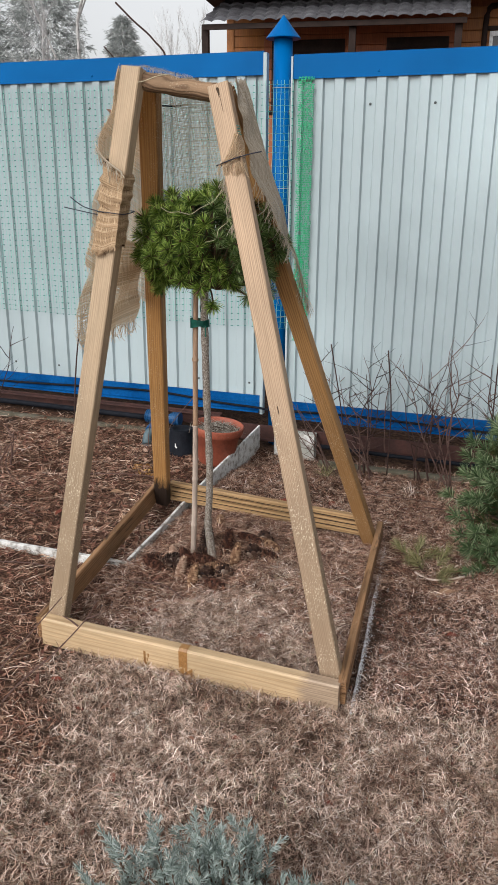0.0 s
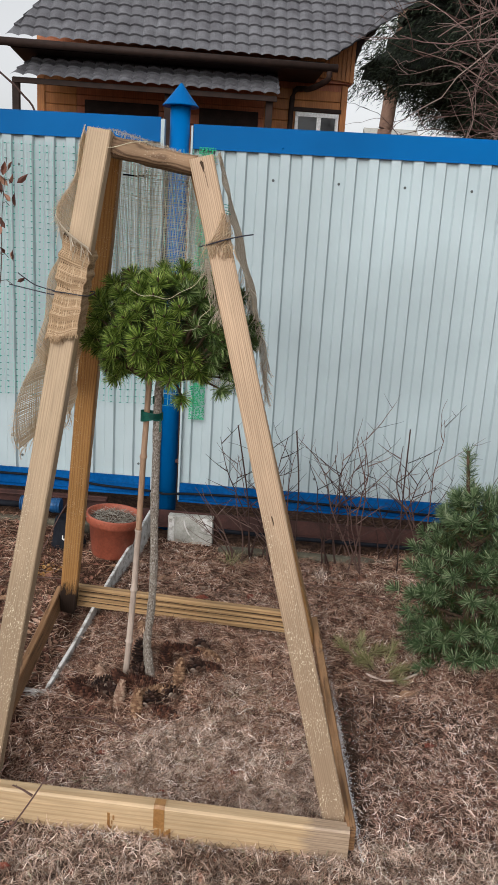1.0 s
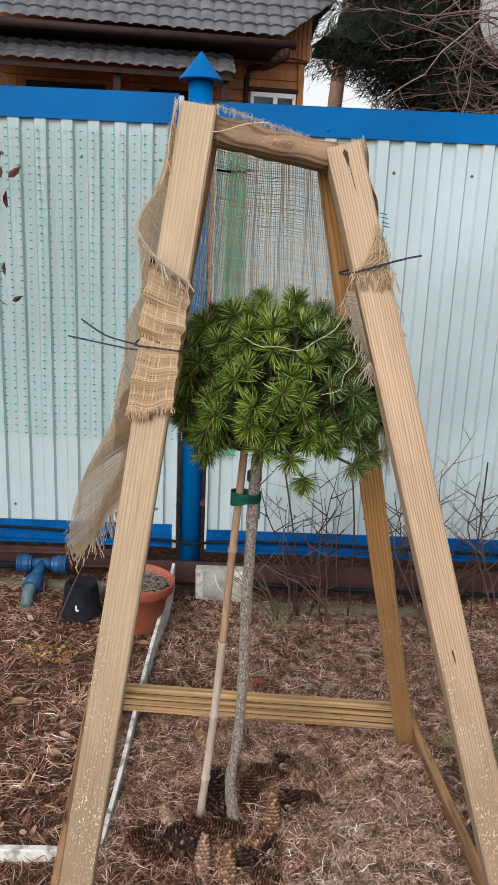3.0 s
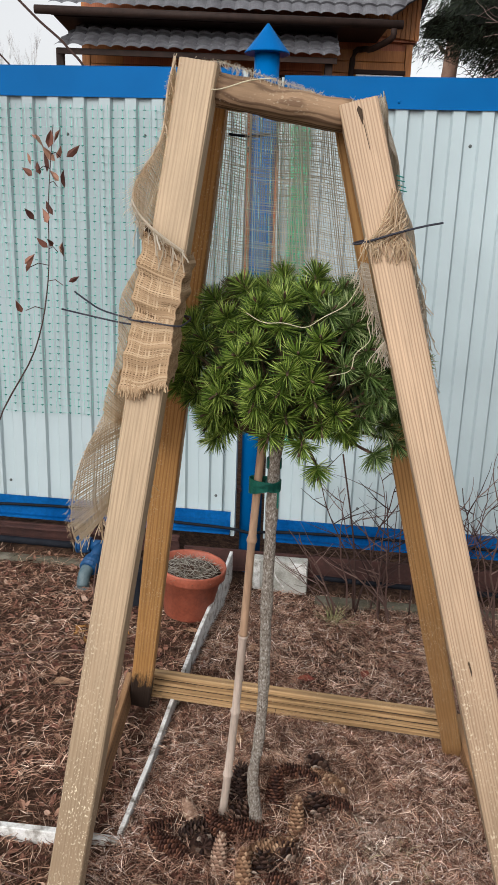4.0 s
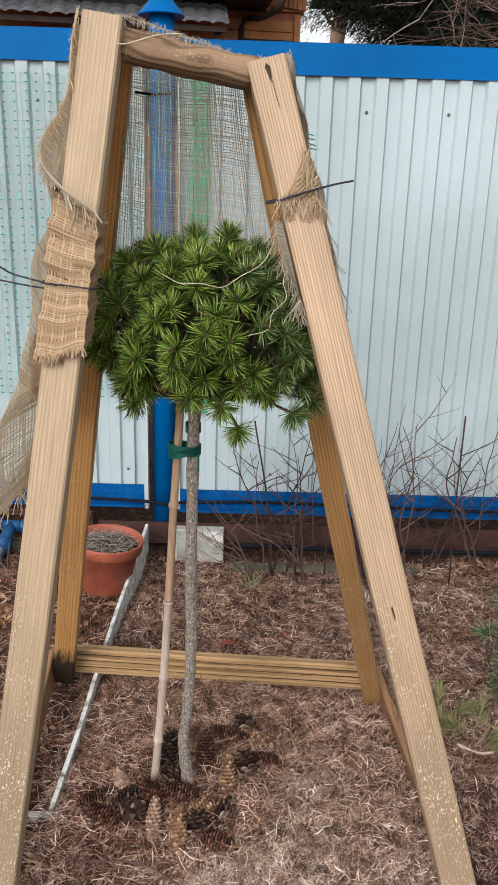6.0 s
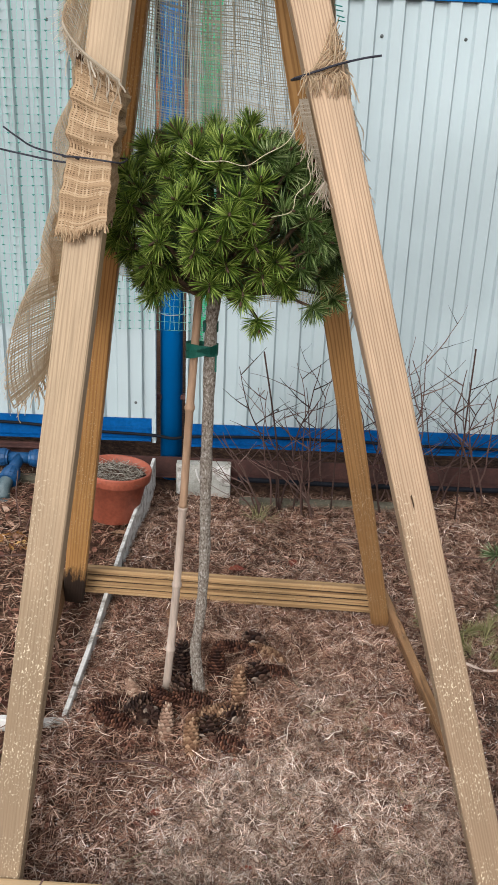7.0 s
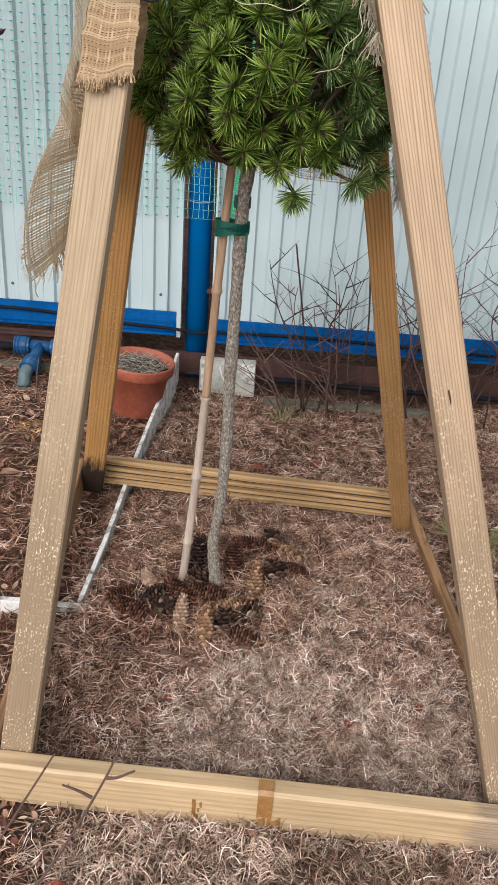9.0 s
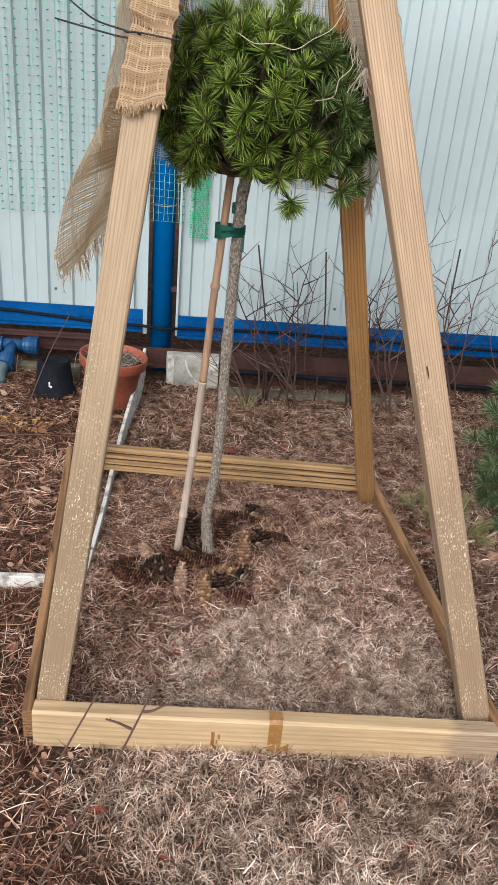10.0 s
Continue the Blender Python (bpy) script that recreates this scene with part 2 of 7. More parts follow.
MAT["net_knot"] = speckled("teal_netting_knots", [(0.3, (0.0, 0.10, 0.085)), (0.7, (0.01, 0.20, 0.17))], 10, 0.5)
MAT["net_strip"] = speckled("bright_green_netting", [(0.3, (0.0, 0.30, 0.12)), (0.7, (0.01, 0.46, 0.21))], 40, 0.5)
MAT["wire"] = speckled("slate_tie", [(0.3, (0.018, 0.02, 0.03)), (0.7, (0.05, 0.05, 0.065))], 40, 0.6, spec=0.2)
MAT["burlap"] = islands("jute_thread", [(0.0, (0.28, 0.18, 0.095)), (0.5, (0.41, 0.285, 0.165)), (0.85, (0.50, 0.375, 0.24)), (1.0, (0.60, 0.50, 0.38))], 0.9, thin=0.4)
MAT["burlap_sleeve"] = islands("tan_jute_thread", [(0.0, (0.27, 0.175, 0.10)), (0.5, (0.37, 0.25, 0.15)), (1.0, (0.48, 0.35, 0.225))], 0.9)
MAT["burlap_dark"] = islands("back_jute_thread", [(0.0, (0.40, 0.34, 0.25)), (0.6, (0.52, 0.45, 0.34)), (1.0, (0.66, 0.60, 0.48))], 0.9, thin=0.5)
# lit copy of the jute: light through the cloth is raised into the colour
MAT["burlap_tan"] = islands("jute_paled_for_light", [(0.0, (0.56, 0.43, 0.285)), (0.5, (0.69, 0.55, 0.385)), (1.0, (0.80, 0.69, 0.54))], 0.9, thin=0.6)
MAT["burlap_pale"] = islands("bleached_jute_thread", [(0.0, (0.46, 0.38, 0.28)), (0.5, (0.58, 0.50, 0.395)), (1.0, (0.72, 0.66, 0.57))], 0.9, thin=0.45)
MAT["burlap_gap"] = speckled("jute_gap_shade", [(0.3, (0.09, 0.05, 0.024)), (0.7, (0.17, 0.10, 0.05))], 60, 0.95, 0.5)
MAT["frost"] = islands("frost_grains", [(0.0, (0.72, 0.74, 0.77)), (1.0, (0.88, 0.89, 0.91))], 0.6)
MAT["string"] = speckled("pale_twine", [(0.3, (0.45, 0.38, 0.25)), (0.7, (0.6, 0.55, 0.40))], 60, 0.9)
MAT["needle"] = islands("pine_needles", [(0.0, (0.026, 0.058, 0.008)), (0.3, (0.075, 0.140, 0.016)), (0.62, (0.18, 0.28, 0.036)), (1.0, (0.46, 0.56, 0.14))], 0.5, 0.4, thin=0.25)
MAT["needle_cool"] = islands("weathered_pine_needles", [(0.0, (0.026, 0.056, 0.012)), (0.35, (0.075, 0.135, 0.028)), (0.7, (0.17, 0.26, 0.070)), (1.0, (0.45, 0.53, 0.25))], 0.5, 0.4, thin=0.25)
MAT["needle_brown"] = islands("browned_pine_needles", [(0.0, (0.045, 0.030, 0.012)), (0.5, (0.11, 0.075, 0.025)), (1.0, (0.15, 0.17, 0.035))], 0.55, 0.4, thin=0.2)
# older inner needles; the crown's inner shade is put into this dark colour
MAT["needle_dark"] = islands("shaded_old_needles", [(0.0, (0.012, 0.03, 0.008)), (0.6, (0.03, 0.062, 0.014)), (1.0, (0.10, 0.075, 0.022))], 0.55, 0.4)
MAT["needle_grey"] = islands("young_pine_needles", [(0.0, (0.022, 0.050, 0.018)), (0.45, (0.075, 0.13, 0.050)), (0.8, (0.18, 0.25, 0.12)), (1.0, (0.40, 0.46, 0.29))], 0.5, 0.4, thin=0.2)
MAT["needle_yellow"] = islands("olive_needles", [(0.0, (0.09, 0.095, 0.035)), (0.5, (0.20, 0.185, 0.08)), (1.0, (0.38, 0.33, 0.19))], 0.6)
MAT["needle_blue"] = islands("blue_conifer_needles", [(0.0, (0.12, 0.16, 0.14)), (0.5, (0.25, 0.30, 0.275)), (1.0, (0.42, 0.47, 0.45))], 0.6)
MAT["straw"] = islands("dead_lawn_grass", [(0.0, (0.074, 0.044, 0.032)), (0.18, (0.248, 0.164, 0.120)), (0.45, (0.478, 0.345, 0.266)), (0.75, (0.662, 0.520, 0.421)), (0.93, (0.810, 0.727, 0.636)), (1.0, (0.212, 0.216, 0.112))], 0.85, patch=2.6)
MAT["straw_pale"] = islands("frosted_straw", [(0.0, (0.331, 0.248, 0.192)), (0.45, (0.478, 0.386, 0.318)), (0.8, (0.607, 0.515, 0.439)), (1.0, (0.736, 0.681, 0.636))], 0.85, patch=3.0)
MAT["straw_brown"] = islands("brown_thatch", [(0.0, (0.064, 0.029, 0.022)), (0.28, (0.212, 0.115, 0.082)), (0.6, (0.423, 0.281, 0.210)), (0.86, (0.626, 0.478, 0.388)), (1.0, (0.782, 0.690, 0.608))], 0.85, patch=3.4)
MAT["stem_grey"] = islands("grey_dead_stems", [(0.0, (0.10, 0.085, 0.07)), (0.5, (0.24, 0.215, 0.18)), (1.0, (0.46, 0.43, 0.38))], 0.85)
MAT["litter"] = islands("fallen_needles", [(0.0, (0.045, 0.019, 0.013)), (0.32, (0.19, 0.09, 0.058)), (0.62, (0.39, 0.225, 0.152)), (0.88, (0.60, 0.42, 0.305)), (1.0, (0.80, 0.67, 0.54))], 0.8, patch=3.0)
MAT["leaves"] = islands("dead_leaves", [(0.0, (0.055, 0.021, 0.016)), (0.4, (0.154, 0.063, 0.044)), (0.75, (0.264, 0.126, 0.086)), (0.93, (0.363, 0.213, 0.147)), (1.0, (0.462, 0.330, 0.255))], 0.7)
MAT["leaf_red"] = speckled("dry_red_leaf", [(0.3, (0.13, 0.022, 0.014)), (0.7, (0.25, 0.06, 0.03))], 60, 0.7)
MAT["leaf_tan"] = speckled("dry_tan_leaf", [(0.3, (0.22, 0.11, 0.06)), (0.7, (0.38, 0.24, 0.15))], 60, 0.7)
MAT["leaf_yellow"] = islands("yellow_dry_leaves", [(0.0, (0.16, 0.07, 0.02)), (0.6, (0.34, 0.17, 0.05)), (1.0, (0.50, 0.32, 0.12))], 0.7)
MAT["twig"] = islands("bare_reddish_twigs", [(0.0, (0.035, 0.019, 0.017)), (0.5, (0.085, 0.047, 0.039)), (1.0, (0.20, 0.135, 0.115))], 0.8)
MAT["branch"] = islands("bare_orchard_twigs", [(0.0, (0.10, 0.06, 0.055)), (0.5, (0.19, 0.12, 0.11)), (1.0, (0.30, 0.24, 0.21))], 0.8)
MAT["twig_dark"] = islands("dark_twigs", [(0.0, (0.020, 0.011, 0.011)), (0.5, (0.047, 0.026, 0.022)), (1.0, (0.078, 0.047, 0.039))], 0.8)
MAT["cone_dark"] = islands("dark_cone_scales", [(0.0, (0.015, 0.008, 0.007)), (0.6, (0.045, 0.022, 0.016)), (0.88, (0.10, 0.058, 0.04)), (1.0, (0.34, 0.27, 0.22))], 0.7)
MAT["cone_tan"] = islands("tan_cone_scales", [(0.0, (0.10, 0.046, 0.025)), (0.5, (0.24, 0.135, 0.078)), (1.0, (0.42, 0.27, 0.17))], 0.7)
MAT["cone_pink"] = islands("pale_pinkish_cone_scales", [(0.0, (0.19, 0.105, 0.07)), (0.5, (0.34, 0.215, 0.155)), (1.0, (0.48, 0.35, 0.26))], 0.7)
MAT["cone_red"] = islands("rusty_cone_scales", [(0.0, (0.026, 0.011, 0.008)), (0.5, (0.075, 0.029, 0.019)), (1.0, (0.17, 0.075, 0.045))], 0.7)
MAT["plank"] = timber_mat("orange_stained_planks", (0.44, 0.17, 0.045), (0.33, 0.11, 0.025), 60.0, 0.0, None, 0.5, 0.35)
MAT["plank_red"] = timber_mat("red_brown_stained_planks", (0.42, 0.13, 0.052), (0.28, 0.078, 0.03), 60.0, 0.0, None, 0.5, 0.35)
MAT["brown"] = speckled("dark_brown_paint", [(0.3, (0.018, 0.011, 0.009)), (0.7, (0.036, 0.021, 0.017))], 6, 0.65, spec=0.15)
MAT["roof"] = speckled("anthracite_roof_tile", [(0.3, (0.078, 0.076, 0.084)), (0.7, (0.165, 0.166, 0.180))], 4.0, 0.38, 0.4, 0.006)
MAT["pvc"] = speckled("white_window_plastic", [(0.3, (0.74, 0.75, 0.76)), (0.7, (0.82, 0.82, 0.82))], 3, 0.4)
MAT["dish"] = speckled("grey_dish_paint", [(0.3, (0.25, 0.26, 0.265)), (0.7, (0.31, 0.315, 0.32))], 3, 0.7)
MAT["spruce"] = islands("spruce_foliage", [(0.0, (0.009, 0.015, 0.009)), (0.5, (0.02, 0.031, 0.017)), (0.9, (0.04, 0.055, 0.032)), (1.0, (0.07, 0.085, 0.055))], 0.7)
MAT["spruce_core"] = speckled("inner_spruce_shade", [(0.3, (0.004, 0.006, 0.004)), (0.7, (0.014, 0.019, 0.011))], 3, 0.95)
# far foliage and twigs carry the pale haze in their base colours
MAT["far_pine"] = islands("hazed_pine_foliage", [(0.0, (0.25, 0.27, 0.26)), (0.5, (0.38, 0.40, 0.39)), (1.0, (0.58, 0.60, 0.60))], 0.8)
MAT["far_twig"] = islands("hazed_twigs", [(0.0, (0.42, 0.41, 0.41)), (0.5, (0.56, 0.55, 0.55)), (1.0, (0.72, 0.72, 0.73))], 0.8)
MAT["birch"] = speckled("birch_bark", [(0.3, (0.25, 0.24, 0.23)), (0.5, (0.62, 0.61, 0.6)), (0.8, (0.74, 0.73, 0.72))], 3, 0.8)
MAT["red_trunk"] = speckled("reddish_pine_bark", [(0.3, (0.16, 0.085, 0.06)), (0.7, (0.30, 0.19, 0.14))], 4, 0.9, 0.6, 0.02)
glass, _, _, gb = material("window_glass", 0.05, 0.0, 0.5)
gb.inputs["Base Color"].default_value = (0.02, 0.022, 0.024, 1)
MAT["glass"] = glass


def ground_mat():
    m, n, l, b = material("littered_soil", 0.95, 0, 0.15)
    mp = mapped(n, l, (1, 1, 1))
    big = noise_tex(n, l, mp, 2.2, 5.0)
    mid = noise_tex(n, l, mp, 34.0, 6.0, 0.75)
    fine = noise_tex(n, l, mapped(n, l, (1, 1, 1)), 210.0, 4.0, 0.8)
    r = ramp(n, [(0.30, (0.016, 0.008, 0.006)), (0.45, (0.05, 0.027, 0.019)), (0.58, (0.115, 0.065, 0.043)), (0.75, (0.25, 0.16, 0.11))])
    l.new(mid.outputs["Fac"], r.inputs[0])
    k = ramp(n, [(0.35, (0.62, 0.60, 0.58)), (0.65, (1.15, 1.12, 1.08))])
    l.new(big.outputs["Fac"], k.inputs[0])
    c = mix(n, l, r.outputs[0], k.outputs[0], 1.0, "MULTIPLY")
    at = n.new("ShaderNodeAttribute")
    at.attribute_name = "grass_cover"
    # soil under grass, darkened so gaps between the blades read as shade
    r2 = ramp(n, [(0.30, (0.026, 0.017, 0.013)), (0.45, (0.07, 0.047, 0.036)), (0.58, (0.14, 0.10, 0.078)), (0.75, (0.26, 0.20, 0.165))])
    l.new(mid.outputs["Fac"], r2.inputs[0])
    c = mix(n, l, c, r2.outputs[0], at.outputs["Fac"])
    f = ramp(n, [(0.3, (0.55, 0.55, 0.55)), (0.72, (1.35, 1.33, 1.3))])
    l.new(fine.outputs["Fac"], f.inputs[0])
    l.new(mix(n, l, c, f.outputs[0], 1.0, "MULTIPLY"), b.inputs["Base Color"])
    bumped(n, l, b, fine.outputs["Fac"], 0.9, 0.006)
    return m


MAT["ground"] = ground_mat()


# ---- building helpers ----
def V(*a):
    return Vector(a)


def mesh(name, verts, faces, mat, smooth=False):
    me = bpy.data.meshes.new(name)
    me.from_pydata([tuple(v) for v in verts] if not isinstance(verts, np.ndarray) else verts.tolist(), [],
                   faces.tolist() if isinstance(faces, np.ndarray) else faces)
    if mat:
        me.materials.append(MAT[mat])
    if smooth:
        me.shade_smooth()
    me.update()
    return me


def piece(name, me, parent=None, m=None, label=""):
    ob = new(name, me)
    if m is not None:
        ob.matrix_basis = m
    ob.parent = parent
    if label:
        ob["label"] = label
    return ob


def holder(name, at, label, category, group="", kind=""):
    e = new(name)
    e.empty_display_size = 0.05
    e.location = at
    return tagged(e, label, category, group, kind)


def joined(name, blocks, mat, smooth=False):
    """One mesh out of several (verts, faces) blocks."""
    vs, fs, k = [], [], 0
    for v, f in blocks:
        vs.extend([tuple(p) for p in v])
        fs.extend([tuple(i + k for i in q) for q in f])
        k += len(v)
    return mesh(name, vs, fs, mat, smooth)


def box_block(lo, hi, bev=0.0):
    x0, y0, z0 = lo
    x1, y1, z1 = hi
    if not bev:
        v = [(x0, y0, z0), (x1, y0, z0), (x1, y1, z0), (x0, y1, z0), (x0, y0, z1), (x1, y0, z1), (x1, y1, z1), (x0, y1, z1)]
        return v, [(3, 2, 1, 0), (4, 5, 6, 7), (0, 1, 5, 4), (1, 2, 6, 5), (2, 3, 7, 6), (3, 0, 4, 7)]
    bm = bmesh.new()
    bmesh.ops.create_cube(bm, size=1)
    for w in bm.verts:
        w.co = Vector(((x0 + x1) / 2 + w.co.x * (x1 - x0), (y0 + y1) / 2 + w.co.y * (y1 - y0), (z0 + z1) / 2 + w.co.z * (z1 - z0)))
    bmesh.ops.bevel(bm, geom=bm.edges[:], offset=bev, segments=2, affect="EDGES", profile=0.6)
    bm.verts.index_update()
    out = [tuple(w.co) for w in bm.verts], [tuple(w.index for w in f.verts) for f in bm.faces]
    bm.free()
    return out


def lathe_block(profile, n=24, centre=(0, 0, 0)):
    """Turned shape from (radius, height) pairs."""
    v, f = [], []
    for r, z in profile:
        for i in range(n):
            a = 2 * math.pi * i / n
            v.append((centre[0] + r * math.cos(a), centre[1] + r * math.sin(a), centre[2] + z))
    for j in range(len(profile) - 1):
        for i in range(n):
            k = (i + 1) % n
            f.append((j * n + i, j * n + k, (j + 1) * n + k, (j + 1) * n + i))
    f.append(tuple(range(n - 1, -1, -1)))
    f.append(tuple((len(profile) - 1) * n + i for i in range(n)))
    return v, f


def tube_block(pts, radii, n=6, caps=True):
    """A round rod along points; radii one number or one a point."""
    pts = [Vector(p) for p in pts]
    if not isinstance(radii, (list, tuple)):
        radii = [radii] * len(pts)
    v, f = [], []
    up = Vector((0.31, 0.17, 0.94))
    for i, p in enumerate(pts):
        d = (pts[min(i + 1, len(pts) - 1)] - pts[max(i - 1, 0)]).normalized()
        s = d.cross(up)
        if s.length < 0.1:
            s = d.cross(Vector((1, 0, 0)))
        s.normalize()
        u = s.cross(d)
        for k in range(n):
            a = 2 * math.pi * k / n
            v.append(tuple(p + (s * math.cos(a) + u * math.sin(a)) * radii[i]))
    for j in range(len(pts) - 1):
        for k in range(n):
            q = (k + 1) % n
            f.append((j * n + k, j * n + q, (j + 1) * n + q, (j + 1) * n + k))
    if caps:
        f.append(tuple(range(n - 1, -1, -1)))
        f.append(tuple((len(pts) - 1) * n + k for k in range(n)))
    return v, f


def smooth_path(pts, n=6):
    """Catmull-Rom through the points."""
    p = [Vector(q) for q in pts]
    p = [p[0] * 2 - p[1]] + p + [p[-1] * 2 - p[-2]]
    out = []
    for i in range(1, len(p) - 2):
        for k in range(n):
            t = k / n
            out.append(0.5 * (2 * p[i] + (p[i + 1] - p[i - 1]) * t + (2 * p[i - 1] - 5 * p[i] + 4 * p[i + 1] - p[i + 2]) * t * t
                              + (3 * p[i] - p[i - 1] - 3 * p[i + 1] + p[i + 2]) * t ** 3))
    out.append(p[-2])
    return out


def ribbons(base, mid, tip, width, side):
    """Flat pointed blades from arrays of points: five corners and two faces each."""
    n = len(base)
    w = side * (width[:, None] * 0.5)
    v = np.stack([base - w, base + w, mid + w * 0.85, mid - w * 0.85, tip], 1).reshape(-1, 3)
    k = np.arange(n) * 5
    f = [(a, a + 1, a + 2, a + 3) for a in k.tolist()] + [(a + 3, a + 2, a + 4) for a in k.tolist()]
    return v, f


def spikes(base, tip, width, bend=None):
    """Thin three-sided needles from arrays of points."""
    n = len(base)
    d = tip - base
    d = d / np.maximum(np.linalg.norm(d, axis=1, keepdims=True), 1e-6)
    h = np.where(np.abs(d[:, 2:3]) > 0.9, np.array([[1.0, 0, 0]]), np.array([[0, 0, 1.0]]))
    s = np.cross(d, h)
    s /= np.maximum(np.linalg.norm(s, axis=1, keepdims=True), 1e-6)
    u = np.cross(s, d)
    w = width[:, None] * 0.5
    m = base * 0.3 + tip * 0.7 + (bend if bend is not None else 0)
    ring = lambda c, q: [c + s * w * q, c + (-0.5 * s + 0.87 * u) * w * q, c + (-0.5 * s - 0.87 * u) * w * q]
    v = np.stack(ring(base, 0.8) + ring(m, 1.0) + [tip], 1).reshape(-1, 3)
    f = []
    for a in (np.arange(n) * 7).tolist():
        f += [(a, a + 1, a + 4, a + 3), (a + 1, a + 2, a + 5, a + 4), (a + 2, a, a + 3, a + 5), (a + 3, a + 4, a + 6), (a + 4, a + 5, a + 6), (a + 5, a + 3, a + 6)]
    return v, f


def lumber(length, w, d, segs=14, wob=0.0012, seed=0, grooves=0, bev=0.003):
    """A plank in its own frame: length along z, w along x, depth d along y, front face at y = 0."""
    rr = random.Random(seed)
    prof = [(-w / 2 + bev, 0), (w / 2 - bev, 0), (w / 2, bev), (w / 2, d - bev), (w / 2 - bev, d), (-w / 2 + bev, d), (-w / 2, d - bev), (-w / 2, bev)]
    if grooves:
        front = [(-w / 2 + bev, 0)]
        for i in range(grooves):
            c = -w / 2 + w * (i + 1) / (grooves + 1)
            g = w * 0.035
            front += [(c - g * 1.6, 0), (c - g * 0.8, 0.011), (c + g * 0.8, 0.011), (c + g * 1.6, 0)]
        prof = front + prof[1:]
    n = len(prof)
    v, f = [], []
    bow = [rr.uniform(-1, 1) * wob for _ in range(4)]
    for j in range(segs + 1):
        t = j / segs
        ox = bow[0] * math.sin(3.1 * t) + bow[1] * math.sin(7 * t + 1)
        oy = bow[2] * math.sin(3.1 * t) + bow[3] * math.sin(6 * t)
        for x, y in prof:
            v.append((x + ox + rr.uniform(-1, 1) * wob * 0.25, y + oy + rr.uniform(-1, 1) * wob * 0.25, t * length))
    for j in range(segs):
        for i in range(n):
            k = (i + 1) % n
            f.append((j * n + i, j * n + k, (j + 1) * n + k, (j + 1) * n + i))
    f.append(tuple(range(n - 1, -1, -1)))
    f.append(tuple(segs * n + i for i in range(n)))
    return v, f


def along(a, b, facing=(0, 1, 0)):
    """Frame with z from a to b and y as near to facing as it goes."""
    a, b = Vector(a), Vector(b)
    z = (b - a).normalized()
    y = Vector(facing)
    y = (y - z * y.dot(z)).normalized()
    x = y.cross(z)
    m = Matrix((x, y, z)).transposed().to_4x4()
    m.translation = a
    return m


# ---- ground ----
def height(x, y):
    """Height of the ground, a number or an array."""
    x, y = np.asarray(x, float), np.asarray(y, float)
    step = np.clip((y - 1.95) / 0.5, 0, 1)
    z = 0.018 * step * step * (3 - 2 * step)
    z = z + 0.08 * np.exp(-(((x + 0.80) / 0.34) ** 2 + ((y - 2.50) / 0.36) ** 2))
    z = z + 0.035 / (1 + np.exp(np.clip((x + 1.24) / 0.05, -40, 40))) * np.clip((y - 2.5) / 0.4, 0, 1)
    z = z + 0.055 / (1 + np.exp(np.clip((x + 1.55) / 0.07, -40, 40))) * np.clip((y - 3.2) / 0.5, 0, 1)
    e = lambda v: 1 / (1 + np.exp(np.clip(-v, -40, 40)))
    z = z + 0.048 * e((x + 1.2) / 0.02) * e((-0.72 - x) / 0.09) * e((y - 2.72) / 0.06) * e((3.62 - y) / 0.05)
    z = z + 0.032 * e((x + 0.55) / 0.05) * e((-0.268 - 0.08 * (y - 1.905) - x) / 0.01) * e((y - 2.08) / 0.05) * e((2.88 - y) / 0.05)
    z = z + 0.025 / (1 + np.exp(np.clip(-(x + 0.1) / 0.08, -40, 40))) * np.clip((y - 2.1) / 0.5, 0, 1)
    z = z + 0.02 * np.exp(-(((x - 0.3) / 0.5) ** 2 + ((y - 3.0) / 0.5) ** 2))
    z = z + 0.036 * np.exp(-(((x + 1.31) / 0.17) ** 2 + ((y - 3.5) / 0.18) ** 2)) * e((-1.235 - x) / 0.012)
    z = z + 0.035 * np.clip((y - 3.75) / 0.2, 0, 1)
    z = z + 0.007 * np.sin(x * 9.1 + 1.3 * np.sin(y * 5)) * np.sin(y * 8.3 + 0.7) + 0.004 * np.sin(x * 23 + y * 17) * np.sin(y * 29 - x * 7)
    return z


def hz(x, y):
    return float(height(x, y))


def wob(x, y):
    return 0.10 * np.sin(x * 4.1 + 2 * np.sin(y * 2.7)) + 0.07 * np.sin(y * 9.0 + x * 5.0)


def cover(x, y):
    """How much dead grass covers the soil, 0 to 1: in front, at the right, and on the mound inside the frame."""
    w = wob(x, y)
    s = lambda v: 1 / (1 + np.exp(np.clip(-v / 0.035, -40, 40)))
    front = s(1.98 - y) * s(x + 1.06 - w - 0.12 * (y - 1.9))
    inside = s(x + 1.02 - 0.5 * w) * (0.45 + 0.55 * s(-0.40 - x - 0.35 * (y - 2.3))) * s(-0.26 - x) * s(2.62 + w + 0.25 * (x + 0.75) - y) * s(np.hypot((x + 0.93) / 1.25, y - 2.46) - 0.21)
    right = s(x + 0.27) * s(3.0 + w - y) * 0.32
    return np.clip(np.maximum(np.maximum(front, inside), right), 0, 1)


